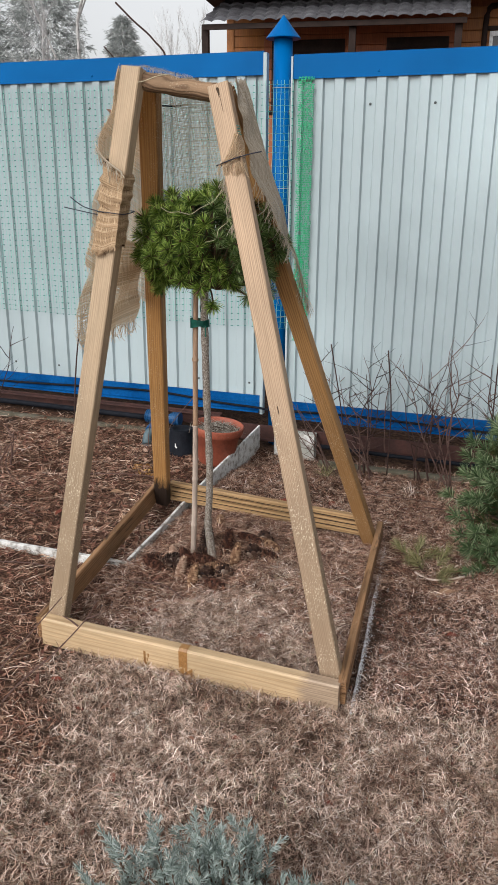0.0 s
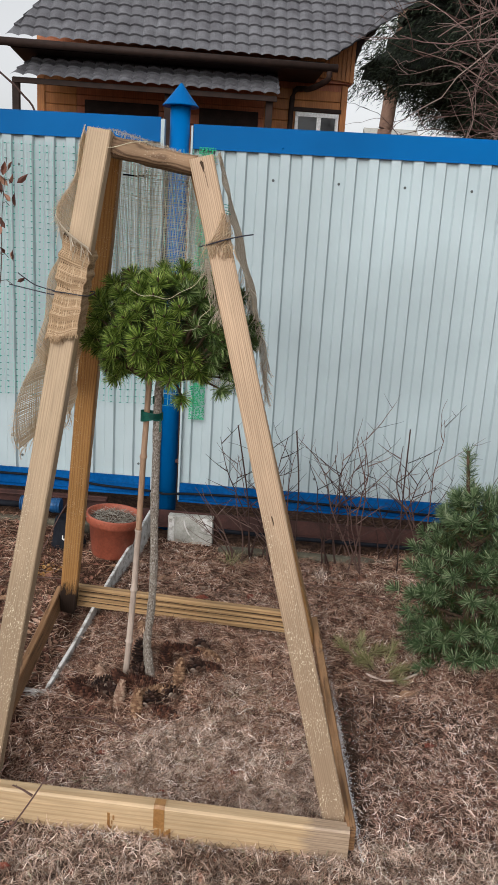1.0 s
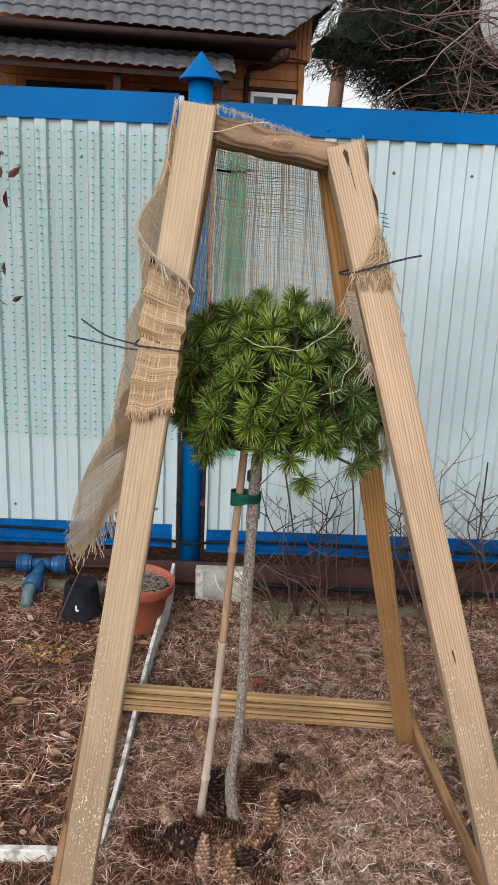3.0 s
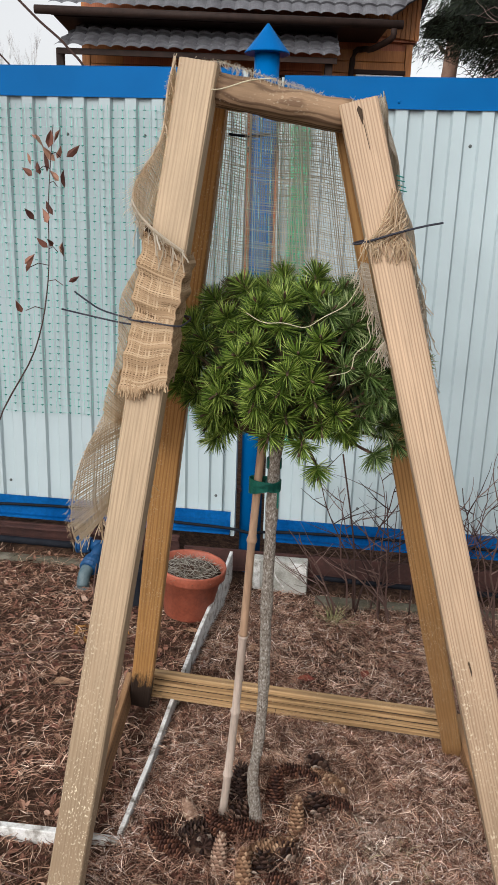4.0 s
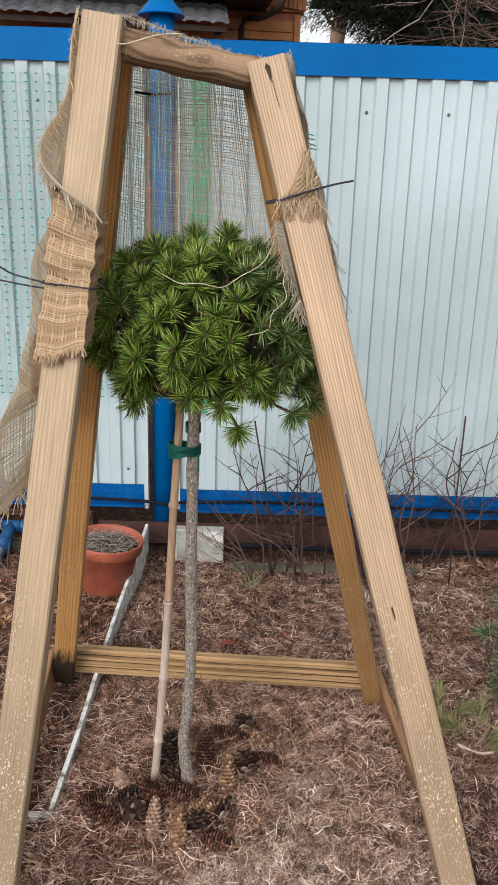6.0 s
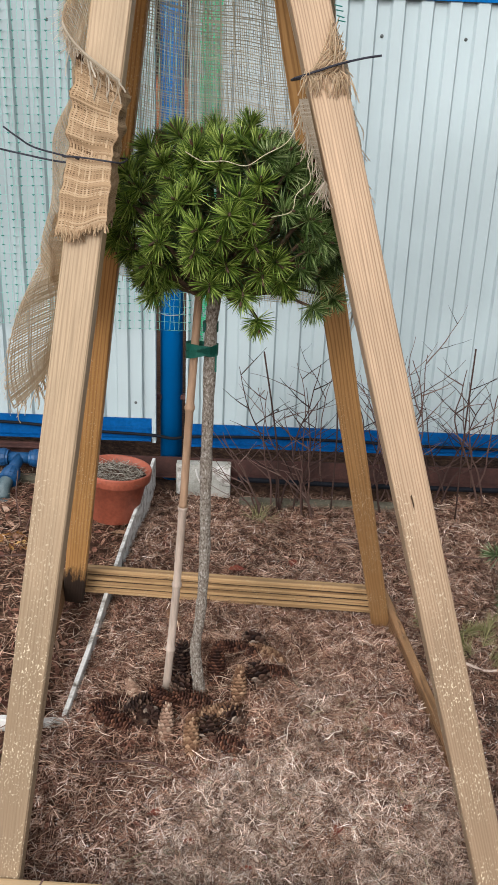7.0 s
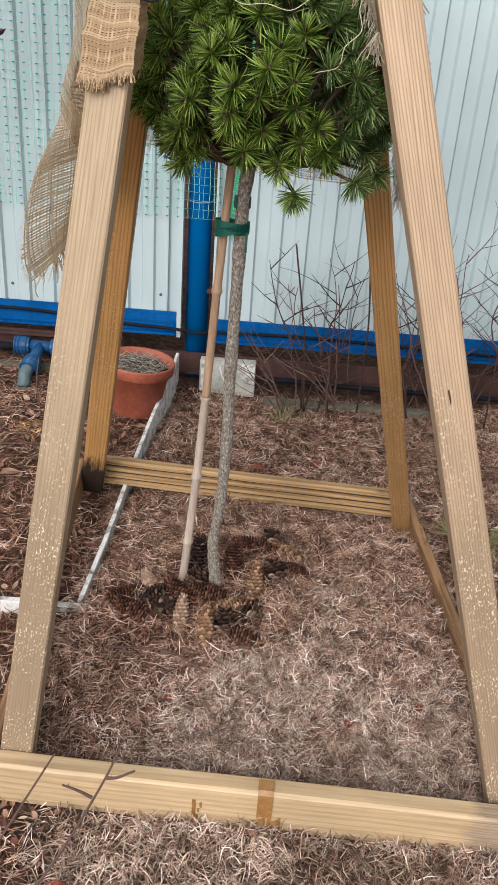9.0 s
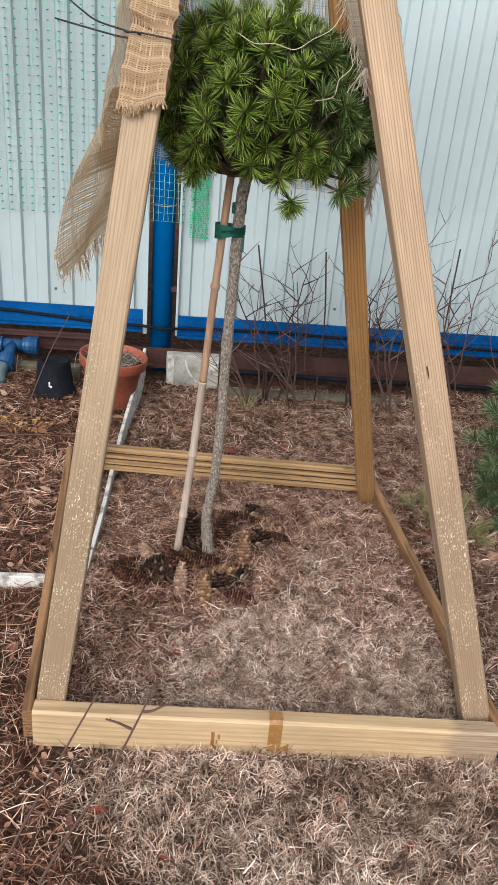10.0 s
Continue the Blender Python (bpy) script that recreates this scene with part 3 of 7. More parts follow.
def build_ground():
    far = np.array([-900, -400, -150, -60, -30, -15, -9, -6, -4.5])
    xs = np.concatenate([far + 1, np.arange(-3.4, 1.41, 0.03), np.array([1.7, 2.2, 3, 4.5, 6, 9, 15, 30, 60, 150, 400, 900])])
    ys = np.concatenate([np.array([-900, -300, -80, -30, -12, -5, -2, -1, -0.3]), np.arange(0.0, 4.2, 0.03), np.array([4.4, 5, 6, 8, 12, 16, 25, 40, 80, 200, 500, 900])])
    gx, gy = np.meshgrid(xs, ys)
    z = height(gx, gy)
    near = (gx > -3.4) & (gx < 1.4) & (gy > 0) & (gy < 4.15)
    z = np.where(near, z + NR.uniform(-0.004, 0.004, z.shape), np.where((gx > -6) & (gx < 3) & (gy < 6), z, 0.03))
    v = np.stack([gx, gy, z], -1).reshape(-1, 3)
    nx, ny = len(xs), len(ys)
    i = np.arange(ny - 1)[:, None] * nx + np.arange(nx - 1)[None, :]
    f = np.stack([i, i + 1, i + nx + 1, i + nx], -1).reshape(-1, 4)
    me = mesh("ground", v, f, "ground", True)
    at = me.attributes.new("grass_cover", "FLOAT", "POINT")
    at.data.foreach_set("value", cover(v[:, 0], v[:, 1]).astype(np.float32))
    g = new("ground", me)
    tagged(g, "brown winter garden soil under litter and dead grass", "ground", kind="structure")


build_ground()


# ---- fence ----
FY = 3.975          # plane of the sheet's ridges
PITCH = 0.102


def sheet_block(x0, x1, z0, z1, phase):
    """Trapezoid-profiled steel sheet, ridges towards the garden."""
    prof = []
    k0 = math.floor((x0 - phase) / PITCH) - 1
    k1 = math.ceil((x1 - phase) / PITCH) + 1
    for k in range(k0, k1):
        c = phase + k * PITCH
        prof += [(c - 0.021, 0.0), (c + 0.021, 0.0), (c + 0.029, 0.015), (c + PITCH - 0.029, 0.015)]
    prof = [(x, d) for x, d in prof if x0 <= x <= x1]
    v, f = [], []
    zs = [z0, z0 + (z1 - z0) * 0.33, z0 + (z1 - z0) * 0.66, z1]
    for z in zs:
        v += [(x, FY + d + 0.0015 * math.sin(x * 3 + z * 2), z) for x, d in prof]
    n = len(prof)
    for j in range(len(zs) - 1):
        f += [(j * n + i, j * n + i + 1, (j + 1) * n + i + 1, (j + 1) * n + i) for i in range(n - 1)]
    m = len(v)
    v += [(x, y + 0.0012, z) for x, y, z in v]
    f += [tuple(m + i for i in reversed(q)) for q in f]
    return v, f


fence = holder("fence", (0, FY, 0), "pale profiled steel sheet fence with blue enamelled trims", "fence", kind="structure")
inv = Matrix.Translation((0, -FY, 0))


def fence_bay(x0, x1, phase, screws, foot, top_z):
    piece("sheet_panel", mesh("sheet_panel", *sheet_block(x0, x1, 0.25, 2.0, phase), "sheet"), fence, inv, "pale grey profiled steel sheet")
    # the folded trim: front lip, top and back lip
    top = joined("top_trim", [box_block((x0 - 0.004, FY - 0.006, top_z - 0.105), (x1 + 0.004, FY - 0.0035, top_z)), box_block((x0 - 0.004, FY - 0.006, top_z + 0.0005), (x1 + 0.004, FY + 0.045, top_z + 0.003)),
                              box_block((x0 - 0.004, FY + 0.0425, top_z - 0.1), (x1 + 0.004, FY + 0.045, top_z))], "blue")
    piece("top_trim", top, fence, inv, "blue enamelled folded trim")
    low = joined("bottom_trim", [box_block((x0 - 0.004, FY - 0.008, foot), (x1 + 0.004, FY - 0.004, foot + 0.085)), box_block((x0 - 0.004, FY - 0.03, foot - 0.01), (x1 + 0.004, FY + 0.03, foot - 0.0005)), box_block((x0 - 0.004, FY - 0.014, foot + 0.04), (x1 + 0.004, FY - 0.008, foot + 0.047))], "blue_low")
    piece("bottom_trim", low, fence, inv, "blue enamelled folded trim")
    cap_ = joined("trim_screw", [lathe_block([(0.006, 0), (0.006, 0.001), (0.0045, 0.004), (0.002, 0.005)], 10)], "blue")
    for i in range(3):
        xs_ = x0 + (x1 - x0) * (0.12 + 0.3 * i)
        piece("trim_screw", cap_, fence, inv @ Matrix.Translation((xs_, FY - 0.006, top_z - 0.08)) @ pose(0, 0, 0, 90, 0, 0))
    xl, xr = (x0 - 0.014, x0 + 0.05) if x0 > -1.5 else (x1 - 0.05, x1 + 0.022)
    piece("edge_strip", mesh("edge_strip", *box_block((xl, FY + 0.0175, 0.25), (xr, FY + 0.0195, 2.0)), "sheet"), fence, inv)
    lip = mesh("bay_edge", *box_block((x0 - 0.014 if x0 > -1.5 else x1 + 0.005, FY - 0.01, 0.24), (x0 - 0.005 if x0 > -1.5 else x1 + 0.022, FY + 0.03, top_z - 0.005)), "sheet")
    piece("bay_edge", lip, fence, inv)
    sm = joined("screw", [lathe_block([(0.0065, 0), (0.0065, 0.0012), (0.0045, 0.0018), (0.004, 0.005), (0.002, 0.006)], 10)], "screw")
    for x, z in screws:
        piece("screw", sm, fence, inv @ Matrix.Translation((x, FY + 0.0145, z)) @ pose(0, 0, 0, 90, 0, 0))


fence_bay(-4.6, -1.207, -1.629, [(-1.272 - PITCH * 3 * k, z) for k in range(0, 9) for z in (1.845, 0.41)], 0.263, 2.082)
fence_bay(-1.046, 2.4, -0.720, [(-0.975 + PITCH * 3 * k, z) for k in range(1, 10) for z in (1.836, 0.40)], 0.246, 2.059)
for z in (0.42, 1.8):
    piece("rail", mesh("rail", *box_block((-4.6, FY + 0.046, z), (2.4, FY + 0.086, z + 0.02), 0.002), "rust"), fence, inv, "red-primed steel rail")

post = holder("fence_post", (-1.126, 4.044, 0), "blue enamelled round steel fence post with a conical cap", "fence post", kind="structure")
piece("tube", joined("tube", [lathe_block([(0.047, 0.0), (0.047, 2.154)], 28)], "blue", True), post)
piece("cap", joined("cap", [lathe_block([(0.084, 2.144), (0.085, 2.147), (0.043, 2.197), (0.004, 2.247)], 28)], "blue"), post, None, "blue conical sheet cap")
wire_ring = lambda z: tube_block([(0.050 * math.cos(a), 0.050 * math.sin(a), z + 0.004 * math.sin(a)) for a in np.linspace(0, 2 * math.pi, 20)], 0.0018, 5, False)
piece("tie_wire", joined("tie_wire", [wire_ring(1.925), wire_ring(1.45), wire_ring(0.79)], "zinc"), post, None, "pale wire rings")

# netting stretched over the panel, thin strands with knots
def net_blocks():
    strands, knots = [], []
    step, rise, x0, x1, z0, z1 = 0.0405, 0.0315, -3.3, -0.985, 0.735, 1.95
    rr = random.Random(3)
    nz = int((z1 - z0) / rise)
    nx = int((x1 - x0) / (step * 0.5))
    off = [rr.uniform(-0.004, 0.004) for _ in range(nx + 1)]
    y = lambda x: FY - 0.010 if x < -1.19 or x > -1.03 else FY - 0.018
    def zrow(x, j):
        return z0 + rise * j + 0.003 * math.sin(x * 6 + j) + 0.002 * math.sin(x * 19)
    for i in range(nx + 1):
        x = x0 + (x1 - x0) * i / nx
        pts = [(x + off[i] * math.sin(z * 5 + i) + 0.002 * math.sin(z * 31 + i * 2), y(x), z0 + z) for z in np.linspace(0, z1 - z0, 26)]
        strands.append(tube_block(pts, 0.0012 if i % 2 else 0.0009, 3, False))
    for j in range(nz + 1):
        strands.append(tube_block([(x, y(x), zrow(x, j)) for x in np.linspace(x0, x1, 60)], 0.0006, 3, False))
        for i in range(1, nx + 1, 2):
            x = x0 + (x1 - x0) * i / nx + off[i] * math.sin((zrow(0, j) - z0) * 5 + i)
            if x > -2.9:
                zz = zrow(x, j)
                w = rr.uniform(0.0042, 0.0058)
                knots.append(box_block((x - w, y(x) - 0.0014, zz - 0.0015), (x + w, y(x) + 0.001, zz + 0.0015)))
                if rr.random() < 0.6:
                    knots.append(box_block((x - 0.0011, y(x) - 0.0013, zz - 0.0045), (x + 0.0011, y(x) + 0.0009, zz + 0.001)))
    return strands, knots


strands, knots = net_blocks()
net = holder("garden_netting", (-2.1, FY, 0.73), "fine pale green plastic netting stretched over the fence", "netting")
niv = Matrix.Translation((2.1, -FY, -0.73))
tagged(piece("strand", joined("strand", strands, "net"), net, niv), "", "", "", "stuff")
tagged(piece("knot", joined("knot", knots, "net_knot"), net, niv, "small dark teal knots"), "small dark teal knots", "", "", "stuff")

strip_blocks = []
for j in range(150):
    z = 0.675 + j * 0.0086
    for i in range(12):
        x = -1.018 + i * 0.0066 + R.uniform(-0.002, 0.002)
        if R.random() < 0.8:
            w, h = R.uniform(0.0035, 0.0065), R.uniform(0.003, 0.0075)
            strip_blocks.append(box_block((x, FY - 0.021 - R.uniform(0, 0.004), z), (x + w, FY - 0.017, z + h)))
strip = new("netting_edge", joined("netting_edge", strip_blocks, "net_strip"))
tagged(strip, "bright green bunched edge of the netting beside the post", "netting", kind="stuff")


# ---- along the foot of the fence ----
steel = holder("steel_channel", (-2.7, 3.95, 0.165), "red-primed steel channel lying along the fence foot", "steel channel", kind="structure")
piece("web", joined("web", [box_block((-1.9, -0.006, 0.0), (1.28, 0.006, 0.065)), box_block((-1.9, -0.04, 0.052), (1.28, -0.006, 0.06)), box_block((-1.9, -0.045, 0.0), (1.28, -0.006, 0.007))], "rust"), steel)
steel2 = holder("steel_channel", (-1.1, 3.96, 0.10), "red-primed steel channel lying along the fence foot", "steel channel", kind="structure")
piece("web", joined("web", [box_block((-0.3, -0.006, 0.0), (3.4, 0.006, 0.08)), box_block((-0.3, -0.04, 0.0), (3.4, -0.006, 0.007))], "rust"), steel2)


def hose(name, pts, r, mat, label, cat):
    ob = new(name, joined(name, [tube_block(smooth_path(pts, 5), r, 8)], mat, True))
    return tagged(ob, label, cat)


hose("water_pipe", [(-4.4, 3.86, 0.19), (-3.2, 3.86, 0.19), (-2.3, 3.85, 0.19), (-1.80, 3.84, 0.19)], 0.016, "black", "black plastic water pipe along the fence", "pipe")
hose("irrigation_hose", [(-0.83, 3.87, 0.125), (-0.4, 3.86, 0.12), (0.2, 3.87, 0.115), (0.9, 3.86, 0.118), (2.2, 3.87, 0.115)], 0.011, "black", "black plastic hose lying along the fence", "hose")
hose("fence_cable", [(-4.5, FY - 0.016, 0.30), (-3.0, FY - 0.016, 0.285), (-1.98, FY - 0.018, 0.315), (-1.62, FY - 0.018, 0.302), (-1.45, FY - 0.02, 0.288), (-1.2, FY - 0.03, 0.282), (-1.11, FY - 0.055, 0.28), (-1.0, FY - 0.03, 0.282), (-0.6, FY - 0.018, 0.285), (0.2, FY - 0.018, 0.268), (1.2, FY - 0.018, 0.27), (2.3, FY - 0.018, 0.268)], 0.0065, "black", "black cable strung along the blue trim", "cable")

kerb_stone = new("concrete_kerb", joined("concrete_kerb", [box_block((-4.4, 3.79, 0.02), (-1.45, 3.84, 0.135), 0.012)], "moss_concrete"))
tagged(kerb_stone, "low mossy concrete kerb along the fence", "kerb", kind="structure")
kerb_stone2 = new("concrete_kerb", joined("concrete_kerb", [box_block((-0.82, 3.80, 0.0), (2.3, 3.85, 0.058), 0.012)], "moss_concrete"))
tagged(kerb_stone2, "low mossy concrete kerb along the fence", "kerb", kind="structure")


def fitting():
    t = holder("pipe_tee", (-1.735, 3.84, 0.20), "blue plastic compression tee on a water pipe", "pipe fitting")
    ribbed = [(0.02, 0.0), (0.038, 0.002), (0.040, 0.008), (0.036, 0.011), (0.040, 0.02), (0.036, 0.025), (0.039, 0.035), (0.036, 0.05), (0.032, 0.055), (0.032, 0.062)]
    def nut(m, mat="fitting"):
        v, f = lathe_block(ribbed, 14)
        return [tuple(m @ Vector(p)) for p in v], f
    piece("body", joined("body", [tube_block([(-0.05, 0, 0), (0.05, 0, 0)], 0.024, 12), tube_block([(0, 0, 0), (-0.012, -0.09, -0.03)], 0.024, 12)], "fitting", True), t)
    piece("nut", joined("nut", [nut(Matrix.Translation((-0.105, 0.0, 0)) @ pose(0, 0, 0, 0, 90, 0))], "fitting"), t)
    piece("nut", joined("nut", [nut(Matrix.Translation((0.105, 0.0, 0)) @ pose(0, 0, 0, 0, -90, 0))], "fitting"), t)
    piece("nut", joined("nut", [nut(Matrix.Translation((-0.015, -0.135, -0.05)) @ pose(0, 0, 0, -65, 0, -8))], "fitting"), t)
    piece("elbow", joined("elbow", [tube_block(smooth_path([(-0.015, -0.12, -0.04), (-0.02, -0.165, -0.06), (-0.022, -0.18, -0.10)], 4), 0.026, 12), lathe_block([(0.03, 0), (0.034, 0.004), (0.034, 0.02), (0.026, 0.025)], 12, (-0.022, -0.18, -0.125))], "fitting_grey", True), t, None, "grey-green plastic elbow into the ground")


fitting()

block = holder("paving_slab", (-0.975, 3.905, 0.03), "pale grey concrete garden slab with a moulded curve", "paving slab")
piece("slab", joined("slab", [box_block((-0.116, -0.02, -0.04), (0.116, 0.035, 0.148), 0.006)], "concrete"), block)
rel = [box_block((-0.110, -0.024, 0.012), (-0.082, -0.019, 0.143), 0.002)]
qv = [(0.112, -0.024, 0.144)] + [(0.112 - 0.078 * math.cos(a), -0.024, 0.144 - 0.08 * math.sin(a)) for a in np.linspace(0, 1.57, 10)]
qv += [(x, -0.018, z) for x, _, z in qv]
rel.append((qv, [tuple(range(11))] + [(i, (i + 1) % 11, (i + 1) % 11 + 11, i + 11) for i in range(11)]))
rel.append(tube_block([(0.112 - 0.145 * math.cos(a), -0.019, 0.144 - 0.15 * math.sin(a)) for a in np.linspace(0.1, 0.9, 10)], 0.004, 6))
piece("relief", joined("relief", rel, "kerb"), block, None, "paler moulded border and quarter round")

# white edging boards
def edging(a, b, h0, h1, thick, label):
    a, b = Vector(a), Vector(b)
    d = (b - a).normalized()
    s = Vector((-d.y, d.x, 0)) * thick / 2
    n = 12
    v, f = [], []
    for i in range(n + 1):
        t = i / n
        p = a + (b - a) * t
        w = 0.003 * math.sin(t * 9 + a.x * 5)
        z1 = h0 + (h1 - h0) * t + 0.002 * math.sin(t * 23)
        for sx, z in ((-1, -0.06), (1, -0.06), (1, z1 - 0.002), (0.8, z1), (-0.8, z1), (-1, z1 - 0.002)):
            v.append((p.x + s.x * sx + w * d.y, p.y + s.y * sx - w * d.x, z))
    for i in range(n):
        for k in range(6):
            q = (k + 1) % 6
            f.append((i * 6 + k, i * 6 + q, (i + 1) * 6 + q, (i + 1) * 6 + k))
    f += [tuple(range(5, -1, -1)), tuple(n * 6 + k for k in range(6))]
    ob = new("garden_edging", mesh("garden_edging", v, f, "kerb"))
    return tagged(ob, label, "garden edging")


edging((-1.246, 2.445, 0), (-1.188, 3.915, 0), 0.058, 0.192, 0.013, "dirty white garden edging board running to the fence")
edging((-1.226, 2.432, 0), (-3.2, 2.41, 0), 0.050, 0.066, 0.02, "dirty white garden edging board round the bed")

# plant pot
pot = holder("plant_pot", (-1.300, 3.54, hz(-1.32, 3.50) + 0.004), "terracotta plastic plant pot with dry soil and dead stems", "plant pot")
pot.rotation_euler, pot.scale = (0, radians(5), 0), (0.94, 0.94, 1.0)
outer = [(0.092, 0.0), (0.096, 0.004), (0.122, 0.155), (0.133, 0.158), (0.138, 0.162), (0.140, 0.196), (0.139, 0.2), (0.133, 0.2), (0.129, 0.196), (0.118, 0.155), (0.09, 0.02)]
piece("shell", joined("shell", [lathe_block(outer, 40)], "terra", True), pot)
soil_v, soil_f = lathe_block([(0.124, 0.168), (0.07, 0.176), (0.02, 0.180)], 24)
piece("soil", mesh("soil", soil_v, soil_f, "ground", True), pot, None, "dry brown potting soil")
b0 = np.stack([NR.uniform(-0.115, 0.115, 620), NR.uniform(-0.115, 0.115, 620), np.full(620, 0.178)], 1)
b0 = b0[np.hypot(b0[:, 0], b0[:, 1]) < 0.112]
ang, ln = NR.uniform(0, 6.28, len(b0)), NR.uniform(0.015, 0.06, len(b0))
tp = b0 + np.stack([np.cos(ang) * ln, np.sin(ang) * ln, NR.uniform(-0.005, 0.02, len(b0))], 1)
over = [tube_block(smooth_path([(-0.1, -0.03, 0.17), (-0.142, -0.04, 0.20), (-0.15, -0.05, 0.14)], 4), 0.001, 4)]
piece("dead_stem", joined("dead_stem", [spikes(b0, tp, np.full(len(b0), 0.002))] + over, "stem_grey"), pot, None, "grey dead stems hanging over the rim")

# upturned black nursery pot
bucket = holder("nursery_pot", (-1.530, 3.63, hz(-1.53, 3.63) - 0.005), "upturned black plastic nursery pot on the leaf litter", "plant pot")
prof = [(0.102, 0.0), (0.105, 0.004), (0.105, 0.02), (0.097, 0.022), (0.08, 0.132), (0.076, 0.138), (0.06, 0.138), (0.055, 0.13), (0.01, 0.13)]
piece("shell", joined("shell", [lathe_block(prof, 32)], "black", True), bucket)
bucket.scale = (0.8, 0.8, 1.05)
piece("label_print", joined("label_print", [box_block((-0.012, -0.0925, 0.055), (-0.005, -0.088, 0.075)), box_block((-0.005, -0.0935, 0.052), (0.004, -0.088, 0.060))], "white_mark"), bucket, None, "small worn white print")

# ---- wooden frame round the young tree ----
frame_ = holder("wooden_tree_frame", (-0.83, 2.4, 0.0), "tapered wooden frame of planed timbers round a young tree", "wooden frame")
finv = Matrix.Translation((0.83, -2.4, 0))


def timber(name, a, b, w, d, mat, facing=(0, 1, 0), label="", **kw):
    L = (Vector(b) - Vector(a)).length
    return piece(name, mesh(name, *lumber(L, w, d, seed=len(bpy.data.objects), **kw), mat), frame_, finv @ along(a, b, facing), label)


timber("front_leg", (-1.258, 1.914, 0.0), (-1.020, 2.186, 1.80), 0.0615, 0.045, "leg_plain", (0, 1, -0.1), "planed pale pine leg, gritty towards the foot")
timber("front_leg", (-0.274, 1.903, 0.0), (-0.768, 2.222, 1.75), 0.0625, 0.045, "leg", (-0.05, 1, -0.1), "planed pine leg with fine ribs")
BLa, BLb, BRa, BRb = V(-1.327, 2.925, 0.088), V(-1.022, 2.283, 1.755), V(-0.364, 2.905, 0.042), V(-0.783, 2.292, 1.735)
timber("back_leg", BLa, BLb, 0.062, 0.045, "leg_rot", (0, 1, 0.35), "amber-stained pine leg")
timber("back_leg", BRa, BRb, 0.056, 0.045, "leg_back", (0, 1, 0.35), "amber-stained pine leg")
timber("front_beam", (-1.279, 1.889, 0.051), (-0.260, 1.862, 0.045), 0.104, 0.041, "beam", (0, 1, 0), "yellow varnished pine base beam", segs=20, bev=0.006)
timber("back_beam", (-1.297, 2.957, 0.147), (-0.385, 2.957, 0.106), 0.086, 0.03, "beam_back", (0, 1, 0), "weathered grooved pine beam", grooves=3)
for k in range(3):
    # dirt that fills the grooves of the back beam
    zc = 0.086 * ((k + 1) / 4 - 0.5)
    piece("groove_dirt", mesh("groove_dirt", *box_block((-0.0026, -0.002, 0.012), (0.0026, 0.0, 0.90)), "burnt"), frame_, finv @ along((-1.297, 2.957, 0.147), (-0.385, 2.957, 0.106), (0, 1, 0)) @ Matrix.Translation((zc, 0.0088, 0)), "dark dirt in a groove")
timber("side_beam", (-0.243, 1.885, 0.060), (-0.333, 3.03, 0.075), 0.074, 0.026, "beam_old", (-1, 0, 0), "weathered pine side beam", grooves=1)
timber("side_beam", (-1.300, 1.895, 0.060), (-1.374, 2.965, 0.138), 0.084, 0.022, "beam_old", (1, 0, 0), "weathered pine side beam", grooves=2)
ba, bb_ = V(-1.005, 2.225, 1.763), V(-0.785, 2.258, 1.728)
bl_ = (bb_ - ba).length
bv, bf = [], []
for j in range(15):
    z = bl_ * j / 14
    for i in range(16):
        a = 2 * math.pi * i / 16
        r = 0.027 * (1 + 0.07 * math.sin(a * 3 + j * 0.5) + 0.05 * math.sin(j * 1.3 + a))
        bv.append((r * math.cos(a), max(r * math.sin(a), -0.024), z))
bf = [(j * 16 + i, j * 16 + (i + 1) % 16, (j + 1) * 16 + (i + 1) % 16, (j + 1) * 16 + i) for j in range(14) for i in range(16)] + [tuple(range(15, -1, -1)), tuple(14 * 16 + i for i in range(16))]
piece("cross_bar", mesh("cross_bar", bv, bf, "bar", True), frame_, finv @ along(ba, bb_, (0, 0.3, 1)), "weathered half-round branch")
def tape_strip(x0, x1, prof, ragged):
    """Parcel tape over the beam's edge: it follows (depth, height) pairs; its lower end is torn into teeth."""
    v, f = [], []
    n = 7
    for i in range(n):
        x = x0 + (x1 - x0) * i / (n - 1) + R.uniform(-0.0008, 0.0008)
        for k, (y, z) in enumerate(prof):
            z2 = z - (R.uniform(0, ragged) if k == 0 else 0)
            yb = 1.889 - 0.0265 * (x + 1.279)
            v += [(x, yb + y - 0.0007, z2 + (0.0007 if y > 0.005 else 0.0)), (x, yb + y, z2)]
    m = len(prof) * 2
    for i in range(n - 1):
        a, b = i * m, (i + 1) * m
        for k in range(len(prof) - 1):
            p, q = 2 * k, 2 * k + 2
            f += [(a + p, b + p, b + q, a + q), (a + q + 1, b + q + 1, b + p + 1, a + p + 1)]
        f += [(a, a + 1, b + 1, b), (a + m - 2, b + m - 2, b + m - 1, a + m - 1)]
    return v, f


